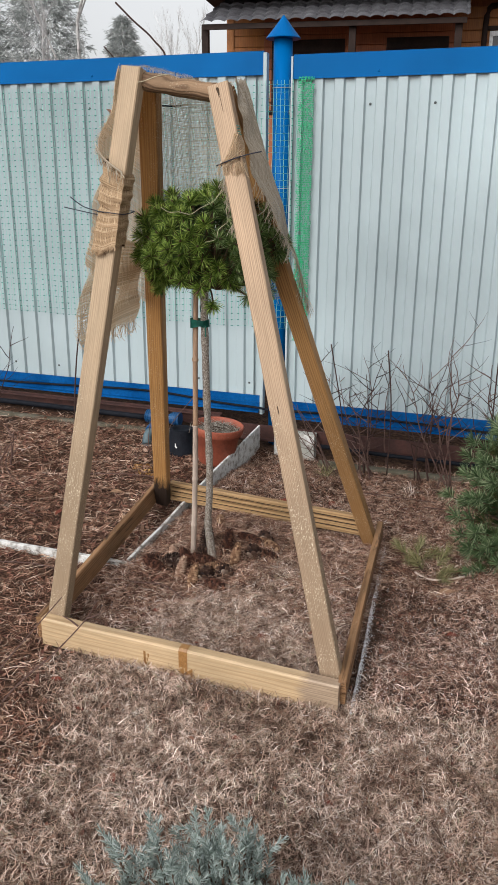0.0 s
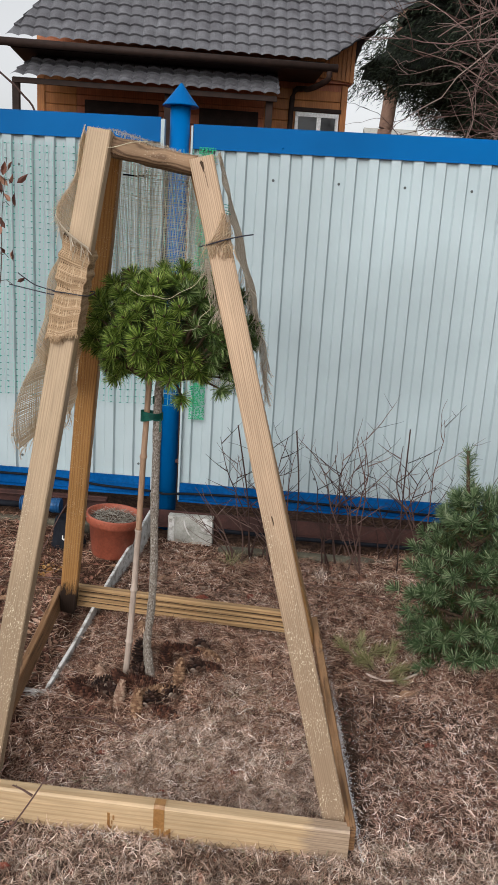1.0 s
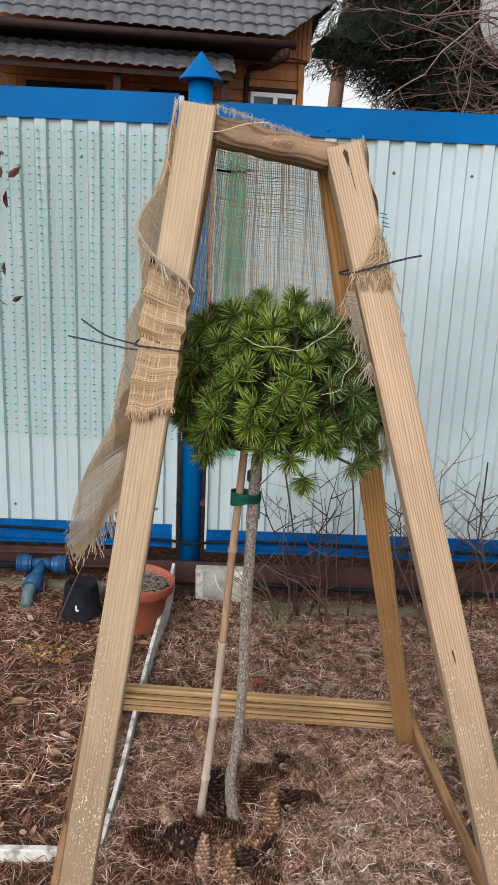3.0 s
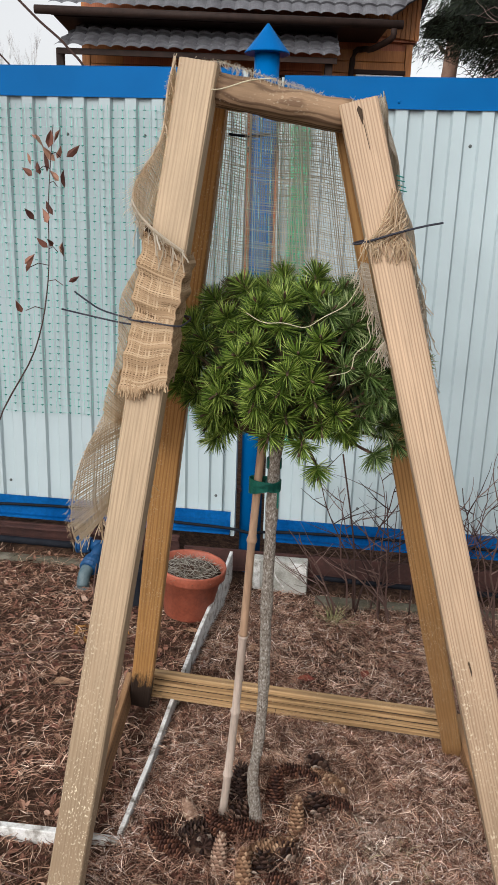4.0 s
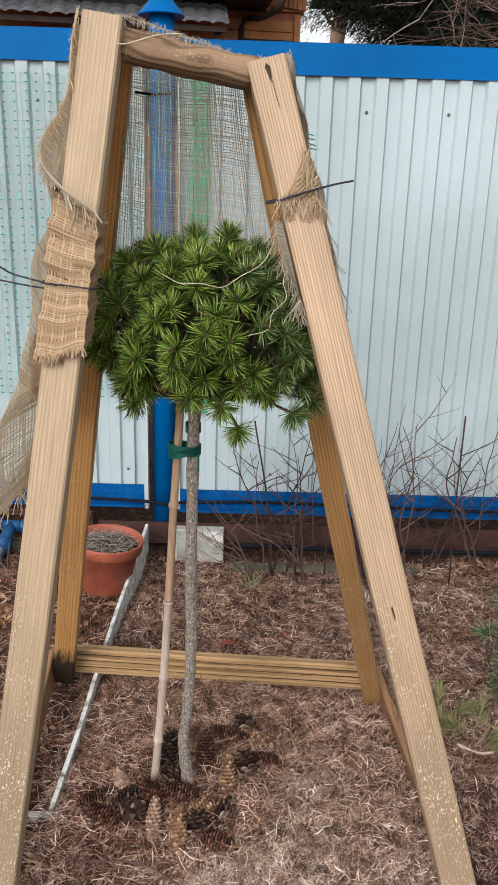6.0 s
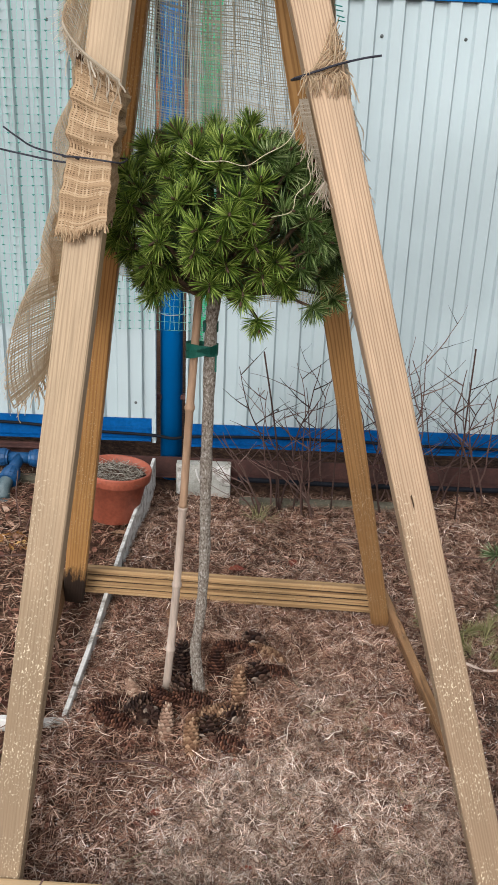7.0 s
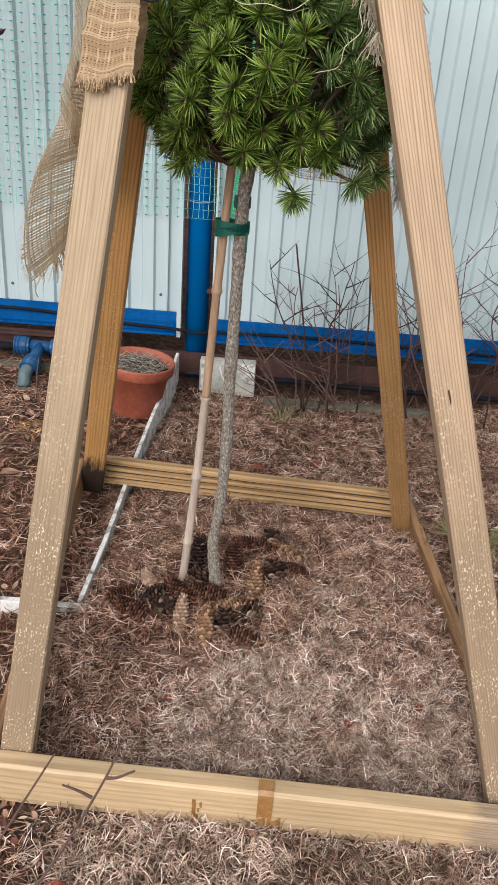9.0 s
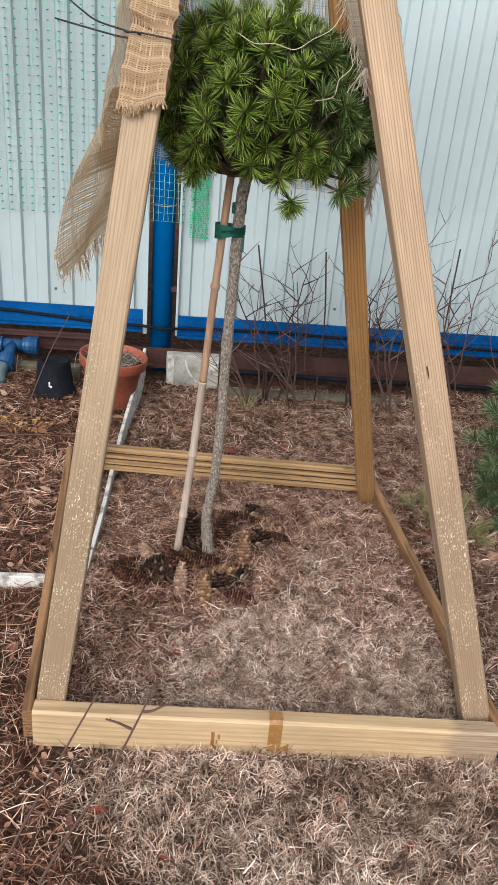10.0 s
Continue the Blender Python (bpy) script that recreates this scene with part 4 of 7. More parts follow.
wrap = [(-0.0012, 0.040), (-0.0012, 0.070), (-0.0008, 0.0965), (0.0062, 0.1032), (0.030, 0.1036)]
tears = [tape_strip(u, u + R.uniform(0.004, 0.009), [(-0.0012, R.uniform(0.014, 0.024)), (-0.0012, R.uniform(0.030, 0.044))], 0.006) for u in (-0.770, -0.762, -0.752, -0.744, -0.737, -0.731)]
piece("tape", joined("tape", [tape_strip(-0.772, -0.744, wrap, 0.008)] + tears, "tape"), frame_, finv, "torn brown parcel tape")
tears = [tape_strip(u, u + R.uniform(0.003, 0.006), [(-0.0012, z0), (-0.0012, z0 + R.uniform(0.008, 0.016))], 0.004) for u, z0 in ((-0.888, 0.014), (-0.886, 0.034), (-0.882, 0.050), (-0.880, 0.022))]
piece("tape", joined("tape", [tape_strip(-0.897, -0.889, [(-0.0012, 0.010), (-0.0012, 0.068)], 0.004)] + tears, "tape"), frame_, finv, "torn brown parcel tape")


def crack(pts, label):
    """A dark split or knot let into the face of the right leg: (across, up) pairs."""
    base_, top_ = V(-0.274, 1.903, 0.0), V(-0.768, 2.222, 1.75)
    v = []
    for x, z in pts:
        p = base_.lerp(top_, z / 1.75)
        v.append(p + V(x, 0.0002, 0))
    k = len(v)
    v += [p + V(0, -0.0006, 0) for p in v]
    f = [tuple(range(k, 2 * k)), tuple(range(k - 1, -1, -1))] + [(i, (i + 1) % k, (i + 1) % k + k, i + k) for i in range(k)]
    piece("split", mesh("split", v, f, "burnt"), frame_, finv, label)


crack([(-0.006, 1.735), (-0.002, 1.742), (0.003, 1.736), (0.002, 1.722), (-0.001, 1.712), (-0.003, 1.722)], "dark knot hole at the top")
crack([(0.0005, 1.716), (0.0015, 1.716), (0.003, 1.675), (0.002, 1.675)], "fine drying split")
crack([(-0.006, 0.862), (-0.003, 0.866), (-0.002, 0.848), (-0.004, 0.838)], "small dark knot")

# ---- burlap ----
def cloth_blocks(f, nu, nv, w, su=24, sv=24, seed=1, gaps=0.0, jit=0.25, var=0.3):
    """Woven threads over the surface f(u, v): two sets of thin ribbons that cross."""
    rr = np.random.RandomState(seed)
    out = []
    ev = 1e-3
    def strip(fix, run_u, lo, hi, k):
        n = su if run_u else sv
        t = np.linspace(lo, hi, n)
        wob = jit / (nv if run_u else nu) * (np.sin(t * 9 + rr.uniform(0, 6)) * 0.5 + np.sin(t * 23 + rr.uniform(0, 6)) * 0.3)
        P, S = [], []
        for a, o in zip(t, wob):
            u, v = (a, fix + o) if run_u else (fix + o, a)
            p = f(u, v)
            s = (f(u, v + ev) - p) if run_u else (f(u + ev, v) - p)
            d = (f(u + ev, v) - p) if run_u else (f(u, v + ev) - p)
            nrm = d.cross(s).normalized()
            S.append(s.normalized())
            P.append(p + nrm * (0.0004 if run_u else -0.0004))
        ww = w * rr.uniform(1 - var, 1 + var)
        V_ = []
        for p, s in zip(P, S):
            V_ += [tuple(p - s * ww / 2), tuple(p + s * ww / 2)]
        out.append((V_, [(2 * i, 2 * i + 1, 2 * i + 3, 2 * i + 2) for i in range(n - 1)]))
    for j in range(nv):
        if rr.rand() > gaps:
            strip((j + 0.5) / nv, True, rr.uniform(0, 0.03), 1 - rr.uniform(0, 0.03), j)
    for i in range(nu):
        if rr.rand() > gaps:
            strip((i + 0.5) / nu, False, rr.uniform(-0.02, 0.02), 1 + rr.uniform(-0.02, 0.04), i)
    return out


def lerp(a, b, t):
    return a + (b - a) * t


def fringe(points, length, n, seed, drop=1.0, r=0.0009):
    """Loose threads hanging off an edge."""
    rr = random.Random(seed)
    out = []
    for _ in range(n):
        t = rr.random() * (len(points) - 1)
        i = min(int(t), len(points) - 2)
        p = Vector(points[i]).lerp(Vector(points[i + 1]), t - i)
        ln = length * rr.uniform(0.4, 1.3)
        q = [p]
        d = Vector((rr.uniform(-0.5, 0.5), rr.uniform(-0.5, 0.3), -drop)).normalized()
        for k in range(4):
            d = (d + Vector((rr.uniform(-0.45, 0.45), rr.uniform(-0.4, 0.4), -0.12 * drop))).normalized()
            q.append(q[-1] + d * ln / 4)
        out.append(tube_block(q, r * rr.uniform(0.7, 1.3), 4))
    return out


burlap = holder("burlap_wrap", (-0.95, 2.2, 1.5), "loose frayed burlap wrapped round the top of the wooden frame", "burlap")
binv = Matrix.Translation((0.95, -2.2, -1.5))
nrm_back = V(0, 0.93, 0.36)


def f_back(u, v):
    a = lerp(BLb + V(-0.012, 0.0, 0.0), BLa, v * 0.37) + nrm_back * 0.047
    b = lerp(BRb + V(0.014, 0.0, -0.005), BRa, v * 0.39) + nrm_back * 0.047
    p = a.lerp(b, u)
    s = math.sin(math.pi * u)
    return p + nrm_back * (0.02 * s * math.sin(math.pi * v) + 0.004 * math.sin(u * 17 + v * 5) * s) + V(0.003 * math.sin(v * 9 + u * 3) * s, 0, -0.014 * s * math.sin(3 * v) + 0.004 * math.sin(u * 11 + v * 4) * s)


piece("back_cloth", joined("back_cloth", cloth_blocks(f_back, 78, 140, 0.0017, 34, 30, 4, 0.0, 0.35, 0.3), "burlap_dark"), burlap, binv, "open-weave pale burlap")


def f_right(u, v):
    """u from the front leg to the back leg, v down."""
    a = lerp(V(-0.728, 2.26, 1.762), V(-0.660, 2.225, 1.50), min(v, 1.0))
    b = lerp(BRb + V(0.03, 0.05, 0.03), BRa, v * 0.41) + V(0.020, 0.03, 0)
    p = a.lerp(b, u)
    k = math.sin(math.pi * u)
    return p + V(0.026, 0.0, 0) * k * min(v * 1.6, 1.0) + V(0.003, 0, 0.004) * math.sin(u * 13 + v * 19)


piece("side_cloth", joined("side_cloth", cloth_blocks(f_right, 64, 96, 0.0046, 16, 20, 5, 0.0, 0.25, 0.2) + fringe([f_right(0.02 + 0.05 * k, 1.0) for k in range(20)], 0.05, 120, 8) + fringe([f_right(0.9, 0.5 + 0.05 * k) for k in range(11)], 0.03, 60, 18), "burlap_pale"), burlap, binv, "frosted pale burlap with a frayed edge")

LEGF = lambda s, x, y: V(-1.258, 1.914, 0.0).lerp(V(-1.020, 2.186, 1.80), s / 1.80) + V(x, y, 0)


def f_left(u, v):
    """u from the front leg back to the far leg, v down from the top; the front edge flares off the leg."""
    z = lerp(1.80, 1.24, v)
    lower = min(max((v - 0.48) / 0.2, 0), 1)
    flare = 0.030 * math.exp(-((v - 0.36) / 0.13) ** 2) + 0.005 + 0.024 * lower * lower * (3 - 2 * lower)
    a = LEGF(z, -0.031 - flare, -0.004)
    b = lerp(BLb, BLa, v * 0.42) + V(-0.035, 0.03, 0)
    belly = 0.010 + 0.006 * min(max((v - 0.5) / 0.3, 0), 1)
    return a.lerp(b, u) + V(-belly, 0, 0) * math.sin(math.pi * u) + V(-0.004, 0, 0.003) * math.sin(u * 15 + v * 21)


edge = [f_left(0.0, v) for v in np.linspace(0, 1, 28)]
hem = [V(-1.112, 2.125, 1.586), V(-1.10, 2.118, 1.566), V(-1.082, 2.115, 1.548), V(-1.056, 2.113, 1.529), V(-1.026, 2.117, 1.509)]
piece("flap_cloth", joined("flap_cloth", cloth_blocks(f_left, 60, 124, 0.0034, 14, 34, 6, 0.0, 0.25, 0.2) + [tube_block(edge[:12], 0.0016, 6)] + fringe(edge[:13], 0.008, 320, 19, 0.2, 0.0002) + fringe(edge[6:13], 0.024, 260, 9, 0.2, 0.00016) + fringe(edge[1:8], 0.026, 12, 10, 1.4, 0.0008), "burlap_tan"), burlap, binv, "frayed burlap side flap")


def f_tail(u, v):
    """Tail that hangs off the side; u backwards, v down to a point."""
    top = V(-1.142, 2.15, 1.31).lerp(V(-1.115, 2.46, 1.28), u)
    tip = V(-1.258, 2.20, 0.940).lerp(V(-1.160, 2.42, 1.03), u ** 0.8)
    p = top.lerp(tip, max(v, 0.0))
    return p + V(-0.024, 0.0, 0) * math.sin(math.pi * max(v, 0)) * (1 - u) + V(0.006, 0.012, 0) * math.sin(u * 8 + v * 7) + V(0.004, 0, 0.006) * math.sin(v * 13 + u * 3)


piece("tail_cloth", joined("tail_cloth", cloth_blocks(f_tail, 40, 74, 0.0036, 16, 22, 7, 0.0, 0.25, 0.2) + fringe([f_tail(k / 12, 1.0) for k in range(13)], 0.045, 70, 11) + fringe([f_tail(0.0, k / 12) for k in range(13)], 0.012, 160, 12, 0.5, 0.00025), "burlap_tan"), burlap, binv, "hanging open-weave burlap tail")


def f_sleeve(u, v, inset=0.0):
    """Sleeve round the front leg: u round it from the far left, v down."""
    zt = 1.548 - 0.046 * min(max((u - 0.2) / 0.3, 0), 1)
    z = lerp(zt, 1.286 + 0.012 * min(max((u - 0.25) / 0.25, 0), 1) + 0.004 * math.sin(u * 30), v)
    pinch = 0.004 * math.exp(-((z - 1.395) / 0.02) ** 2)
    fold = (0.0022 * math.sin(v * 31 + u * 7) + 0.0015 * math.sin(v * 53 - u * 11)) * (1.0 if z > 1.4 else 0.5) - pinch
    w, d = 0.037 + fold - inset, 0.05 - inset
    ring = [(-w, d), (-w - 0.005, -0.012 - fold + inset), (w, -0.013 - fold + inset), (w + 0.002, d), (-w, d + 0.004)]
    k = min(u * 4, 3.999)
    i = int(k)
    return LEGF(z, lerp(ring[i][0], ring[i + 1][0], k - i), lerp(ring[i][1], ring[i + 1][1], k - i))


# sheet added behind the threads, coloured dark for shade in the weave's gaps
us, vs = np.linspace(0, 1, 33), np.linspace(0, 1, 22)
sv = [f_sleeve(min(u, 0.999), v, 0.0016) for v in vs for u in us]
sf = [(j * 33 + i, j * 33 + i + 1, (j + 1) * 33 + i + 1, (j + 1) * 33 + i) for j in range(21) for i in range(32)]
piece("weave_gap_sheet", mesh("weave_gap_sheet", sv, sf, "burlap_gap"), burlap, binv, "dark brown sheet under the burlap, shade of the weave's gaps")
sleeve_edge = [f_sleeve(0.26 + 0.02 * k, 1.0) for k in range(13)]
piece("sleeve_cloth", joined("sleeve_cloth", cloth_blocks(f_sleeve, 56, 76, 0.0026, 41, 40, 13, 0.0, 0.2, 0.15) + fringe(sleeve_edge, 0.010, 160, 24, 0.8, 0.0005) + fringe(sleeve_edge, 0.018, 70, 14, 1.0, 0.0011), "burlap_sleeve"), burlap, binv, "tan burlap wrapped round the leg")
piece("frayed_hem", joined("frayed_hem", [tube_block(smooth_path(hem, 5), 0.0022, 6), tube_block([p + V(0.002, -0.001, -0.004) for p in smooth_path(hem, 5)], 0.0016, 6)] + fringe(hem[:4], 0.016, 60, 25, 0.6, 0.0005) + fringe(hem[1:], 0.055, 16, 15, 1.6, 0.0011), "burlap_pale"), burlap, binv, "pale frayed hem with long loose threads")


def f_top(u, v):
    """Strip folded over the top from leg to leg; v from the back to the front."""
    k = u * 4.999
    i = int(k)
    p = cap_edge[i].lerp(cap_edge[i + 1], k - i)
    a = lerp(1.9, -0.15, v)
    return p + V(0, 0.026 + 0.03 * math.cos(a + 1.57) * -1, 0.0) + V(0, 0, 0.008 * math.sin(a) - 0.022 + 0.002 * math.sin(u * 40))


cap_edge = [V(-1.052, 2.19, 1.80), V(-0.985, 2.20, 1.80), V(-0.93, 2.225, 1.787), V(-0.86, 2.24, 1.77), V(-0.80, 2.25, 1.752), V(-0.73, 2.24, 1.755)]
piece("top_fringe", joined("top_fringe", cloth_blocks(f_top, 0, 26, 0.0026, 40, 10, 71, 0.0) + fringe(cap_edge, 0.014, 420, 16, 0.6, 0.0003) + fringe([p + V(0, 0.02, 0) for p in cap_edge], 0.008, 460, 17, -0.2, 0.0003), "burlap_pale"), burlap, binv, "pale frayed threads along the top")
FRl = lambda z: V(-0.274, 1.903, 0.0).lerp(V(-0.768, 2.222, 1.75), z / 1.75)


def face(x, z):
    """A point on the front face of the right leg."""
    return FRl(z) + V(x, -0.003, 0)


def strand_fan(n, seed):
    rr = random.Random(seed)
    out = []
    for _ in range(n):
        a = face(rr.uniform(-0.034, 0.02), 1.532 + rr.uniform(-0.006, 0.01))
        b = face(rr.uniform(0.022, 0.037), rr.uniform(1.555, 1.615))
        m = a.lerp(b, 0.5) + V(rr.uniform(-0.006, 0.006), -0.004 - rr.uniform(0, 0.004), rr.uniform(-0.006, 0.006))
        out.append(tube_block(smooth_path([a, m, b, b + V(0.004, 0.015, rr.uniform(0, 0.01))], 3), rr.uniform(0.0006, 0.0011), 4))
    for _ in range(n * 2):
        a = face(rr.uniform(-0.034, 0.038), 1.54 + rr.uniform(-0.008, 0.006))
        b = a + V(rr.uniform(-0.012, 0.018), -0.005, -rr.uniform(0.012, 0.04))
        out.append(tube_block(smooth_path([a, a.lerp(b, 0.5) + V(rr.uniform(-0.005, 0.005), -0.007, 0), b], 3), rr.uniform(0.0005, 0.001), 4))
    return out


def f_patch(u, v):
    """Scrap of cloth caught along the right edge of the leg."""
    return face(0.024 + 0.012 * u, lerp(1.612, 1.535, v)) + V(0.004 * math.sin(v * 5), 0.03 * u, 0.0)


def f_scrap(u, v):
    """Frayed scrap on the inner side of the leg."""
    return FRl(lerp(1.50, 1.375, v)) + V(-0.036 - 0.014 * u * math.sin(1.2 + v * 2), 0.01 + 0.03 * u, 0)


piece("knot_fringe", joined("knot_fringe", strand_fan(34, 21) + cloth_blocks(f_patch, 12, 34, 0.0016, 6, 12, 91, 0.0), "burlap_tan"), burlap, binv, "frayed burlap caught under the tie")
piece("inner_scrap", joined("inner_scrap", cloth_blocks(f_scrap, 16, 40, 0.0018, 6, 14, 92, 0.05) + fringe([f_scrap(1.0, k / 10) for k in range(11)], 0.03, 110, 93, 0.9, 0.0005) + fringe([f_scrap(0.2 * k, 1.0) for k in range(6)], 0.04, 40, 94, 1.0, 0.0006), "burlap_pale"), burlap, binv, "pale frayed scrap on the inner side")
stitches = []
for z in (1.615, 1.622, 1.630, 1.637):
    p = face(0.036, z)
    stitches.append(tube_block([p, p + V(0.012, -0.004, R.uniform(-0.004, 0.004))], 0.0009, 4))
piece("teal_thread", joined("teal_thread", stitches, "net_knot"), burlap, binv, "short teal plastic threads")

# wire ties
def tie(name, paths, r, mat, label, cat="tie"):
    ob = new(name, joined(name, [tube_block(smooth_path(p, 5), r, 6) for p in paths], mat, True))
    return tagged(ob, label, cat)


c = LEGF(1.397, 0, 0)
ringp = [c + V(x, y, z) for x, y, z in ((-0.044, 0.0, 0.0), (-0.03, -0.017, 0.001), (0.0, -0.019, -0.001), (0.036, -0.016, -0.005), (0.044, 0.01, -0.006), (0.043, 0.07, 0.0), (0.0, 0.082, 0.0), (-0.044, 0.07, 0.0), (-0.046, 0.0, 0.001))]
tie("wire_tie", [ringp, [V(-1.092, 2.114, 1.395), V(-1.112, 2.122, 1.398), V(-1.164, 2.13, 1.409), V(-1.190, 2.13, 1.423), V(-1.212, 2.13, 1.438)], [V(-1.10, 2.125, 1.388), V(-1.131, 2.13, 1.390), V(-1.18, 2.13, 1.398), V(-1.235, 2.13, 1.408)]], 0.0016, "wire", "slate-coloured cable tie with long loose ends round the leg")
tie("wire_tie", [[V(-0.756, 2.186, 1.529), V(-0.745, 2.178, 1.532), V(-0.72, 2.172, 1.540), V(-0.69, 2.17, 1.550), V(-0.65, 2.18, 1.561), V(-0.621, 2.19, 1.567)], [V(-0.69, 2.17, 1.550), V(-0.682, 2.22, 1.55), V(-0.72, 2.25, 1.54), V(-0.758, 2.235, 1.53), V(-0.757, 2.188, 1.529)]], 0.0019, "wire", "slate-coloured cable tie round the leg")
tie("wire_tie", [[BLb + V(0.03, 0.05, -0.05), BLb + V(0.06, 0.075, -0.05), BLb + V(0.10, 0.085, -0.046)]], 0.0026, "black", "black cable tie through the burlap")
tie("twine", [[V(-1.05, 2.183, 1.752), V(-1.015, 2.181, 1.757), V(-0.985, 2.183, 1.757), V(-0.94, 2.195, 1.772), V(-0.90, 2.21, 1.778)]], 0.0010, "string", "pale twine round the top of the frame", "twine")

# ---- grafted dwarf pine ----
def tuft_arrays(at, d, n, ln, spread, rr, w=0.0016, shoot=0.035):
    """Needles of one shoot, a brush that opens about d."""
    d = np.asarray(d, float)
    d = d / np.linalg.norm(d)
    a = np.cross(d, [0.3, 0.2, 0.9])
    a /= np.linalg.norm(a)
    b = np.cross(d, a)
    s = rr.uniform(0, 1, n)
    ph = rr.uniform(0, 6.283, n)
    op = np.radians(spread * (1.0 - 0.72 * s) + rr.uniform(-9, 9, n))
    dirs = np.cos(op)[:, None] * d + np.sin(op)[:, None] * (np.cos(ph)[:, None] * a + np.sin(ph)[:, None] * b)
    base = np.asarray(at) + np.outer(s * shoot, d)
    l = ln * rr.uniform(0.75, 1.1, n) * (1 - 0.15 * s)
    return base, base + dirs * l[:, None], np.full(n, w) * rr.uniform(0.8, 1.2, n)


def needle_cloud(tufts, n, ln, spread, seed, w=0.0016, shoot=0.035):
    rr = np.random.RandomState(seed)
    B, T, W = [], [], []
    for at, d in tufts:
        b, t, ww = tuft_arrays(at, d, n, ln, spread, rr, w, shoot)
        B.append(b), T.append(t), W.append(ww)
    B, T, W = np.concatenate(B), np.concatenate(T), np.concatenate(W)
    return spikes(B, T, W, rr.uniform(-0.002, 0.002, (len(B), 3)))


pine = holder("dwarf_pine", (-0.898, 2.488, hz(-0.898, 2.488)), "grafted dwarf pine, dense green globe crown on a bare stem", "tree")
pinv = Matrix.Translation((0.898, -2.488, -hz(-0.898, 2.488)))
stem = smooth_path([(-0.903, 2.50, 0.02), (-0.907, 2.498, 0.11), (-0.915, 2.492, 0.19), (-0.917, 2.484, 0.25), (-0.905, 2.470, 0.36), (-0.898, 2.458, 0.52), (-0.898, 2.440, 0.72), (-0.894, 2.42, 0.95), (-0.890, 2.405, 1.10), (-0.872, 2.39, 1.19)], 6)
piece("trunk", joined("trunk", [tube_block(stem, [0.0178 - 0.0050 * min(i / 20, 1) + 0.0009 * math.sin(i * 2.1) + 0.0007 * math.sin(i * 5.3) for i in range(len(stem))], 14)], "bark", True), pine, pinv, "grey flaky bare stem")
cc = V(-0.852, 2.375, 1.285)
limbs, tufts, dark = [], [], []
rr = random.Random(5)
gold = math.pi * (3 - math.sqrt(5))
N = 168
for i in range(N):
    zz = 1 - 2 * (i + 0.5) / N
    ph = i * gold + rr.uniform(-0.2, 0.2)
    q = math.sqrt(1 - zz * zz)
    d = V(q * math.cos(ph), q * math.sin(ph), zz)
    if d.z < -0.80:
        continue
    k = rr.uniform(0.80, 1.03)
    p = cc + V(d.x * 0.226, d.y * 0.208, d.z * (0.174 if d.z > 0 else 0.146)) * k
    dd = (d + V(0, -0.10, 0.12) + V(rr.uniform(-0.3, 0.3), rr.uniform(-0.3, 0.3), rr.uniform(-0.25, 0.25))).normalized()
    # a gap low at the front where limbs show
    if (p - V(-0.835, 2.2, 1.215)).length < 0.034:
        continue
    tufts.append((tuple(p), tuple(dd)))
    root = V(-0.868, 2.39, 1.16 + 0.05 * max(d.z, 0))
    limbs.append(tube_block(smooth_path([root, root.lerp(p, 0.5) + V(0, 0, -0.02), p - dd * 0.01, p + dd * 0.035], 4), [0.0055 - 0.0035 * j / 12 for j in range(13)], 5))
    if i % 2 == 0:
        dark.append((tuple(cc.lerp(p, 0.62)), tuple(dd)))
for p, d in (((-0.80, 2.26, 1.125), (0.1, -0.6, -0.55)), ((-0.70, 2.3, 1.145), (0.4, -0.4, -0.2)), ((-0.66, 2.36, 1.155), (0.4, -0.3, -0.15)), ((-0.99, 2.3, 1.16), (-0.4, -0.5, -0.2))):
    tufts.append((p, d))
    limbs.append(tube_block(smooth_path([(-0.868, 2.39, 1.15), tuple(V(-0.868, 2.39, 1.16).lerp(V(*p), 0.6) + V(0, 0, 0.01)), p], 5), 0.0032, 6))
for lb_ in limbs:
    piece("limb", joined("limb", [lb_], "bark_dark"), pine, pinv)
# young shoots are bright, those to the weather side greyer, a few at the top have browned
brown_t = [t for t in tufts if t[0][2] > 1.39 and t[0][1] > 2.38 and (t[0][0] < -0.97 or t[0][0] > -0.76)]
cool_t = [t for t in tufts if t not in brown_t and t[0][0] + 0.25 * (t[0][2] - 1.28) > -0.765]
fresh_t = [t for t in tufts if t not in brown_t and t not in cool_t]
for group_, mat_, seed_, lab_ in ((fresh_t, "needle", 3, "bright green needle tufts"), (cool_t, "needle_cool", 23, "grey-green needle tufts"), (brown_t, "needle_brown", 43, "browned needle tufts")):
    if group_:
        piece("needles", mesh("needles", *needle_cloud(group_, 136, 0.044, 88, seed_, 0.00165, 0.014), mat_), pine, pinv, lab_)
# their dark colour also imitates the shade inside the crown
piece("inner_needles", mesh("inner_needles", *needle_cloud(dark, 90, 0.055, 80, 4, 0.0019), "needle_dark"), pine, pinv, "older inner needles, coloured dark green for the crown's shade")
buds = [lathe_block([(0.001, 0), (0.0024, 0.003), (0.002, 0.006), (0.0006, 0.009)], 6) for _ in tufts]
bb = []
for (p, d), (v, f) in zip(tufts, buds):
    m = along(p, V(*p) + V(*d), (0.3, 0.4, 0.2)) @ Matrix.Translation((0, 0, 0.024))
    bb.append(([tuple(m @ Vector(q)) for q in v], f))
piece("buds", joined("buds", bb[::2], "cone_red"), pine, pinv, "pale brown resting buds")
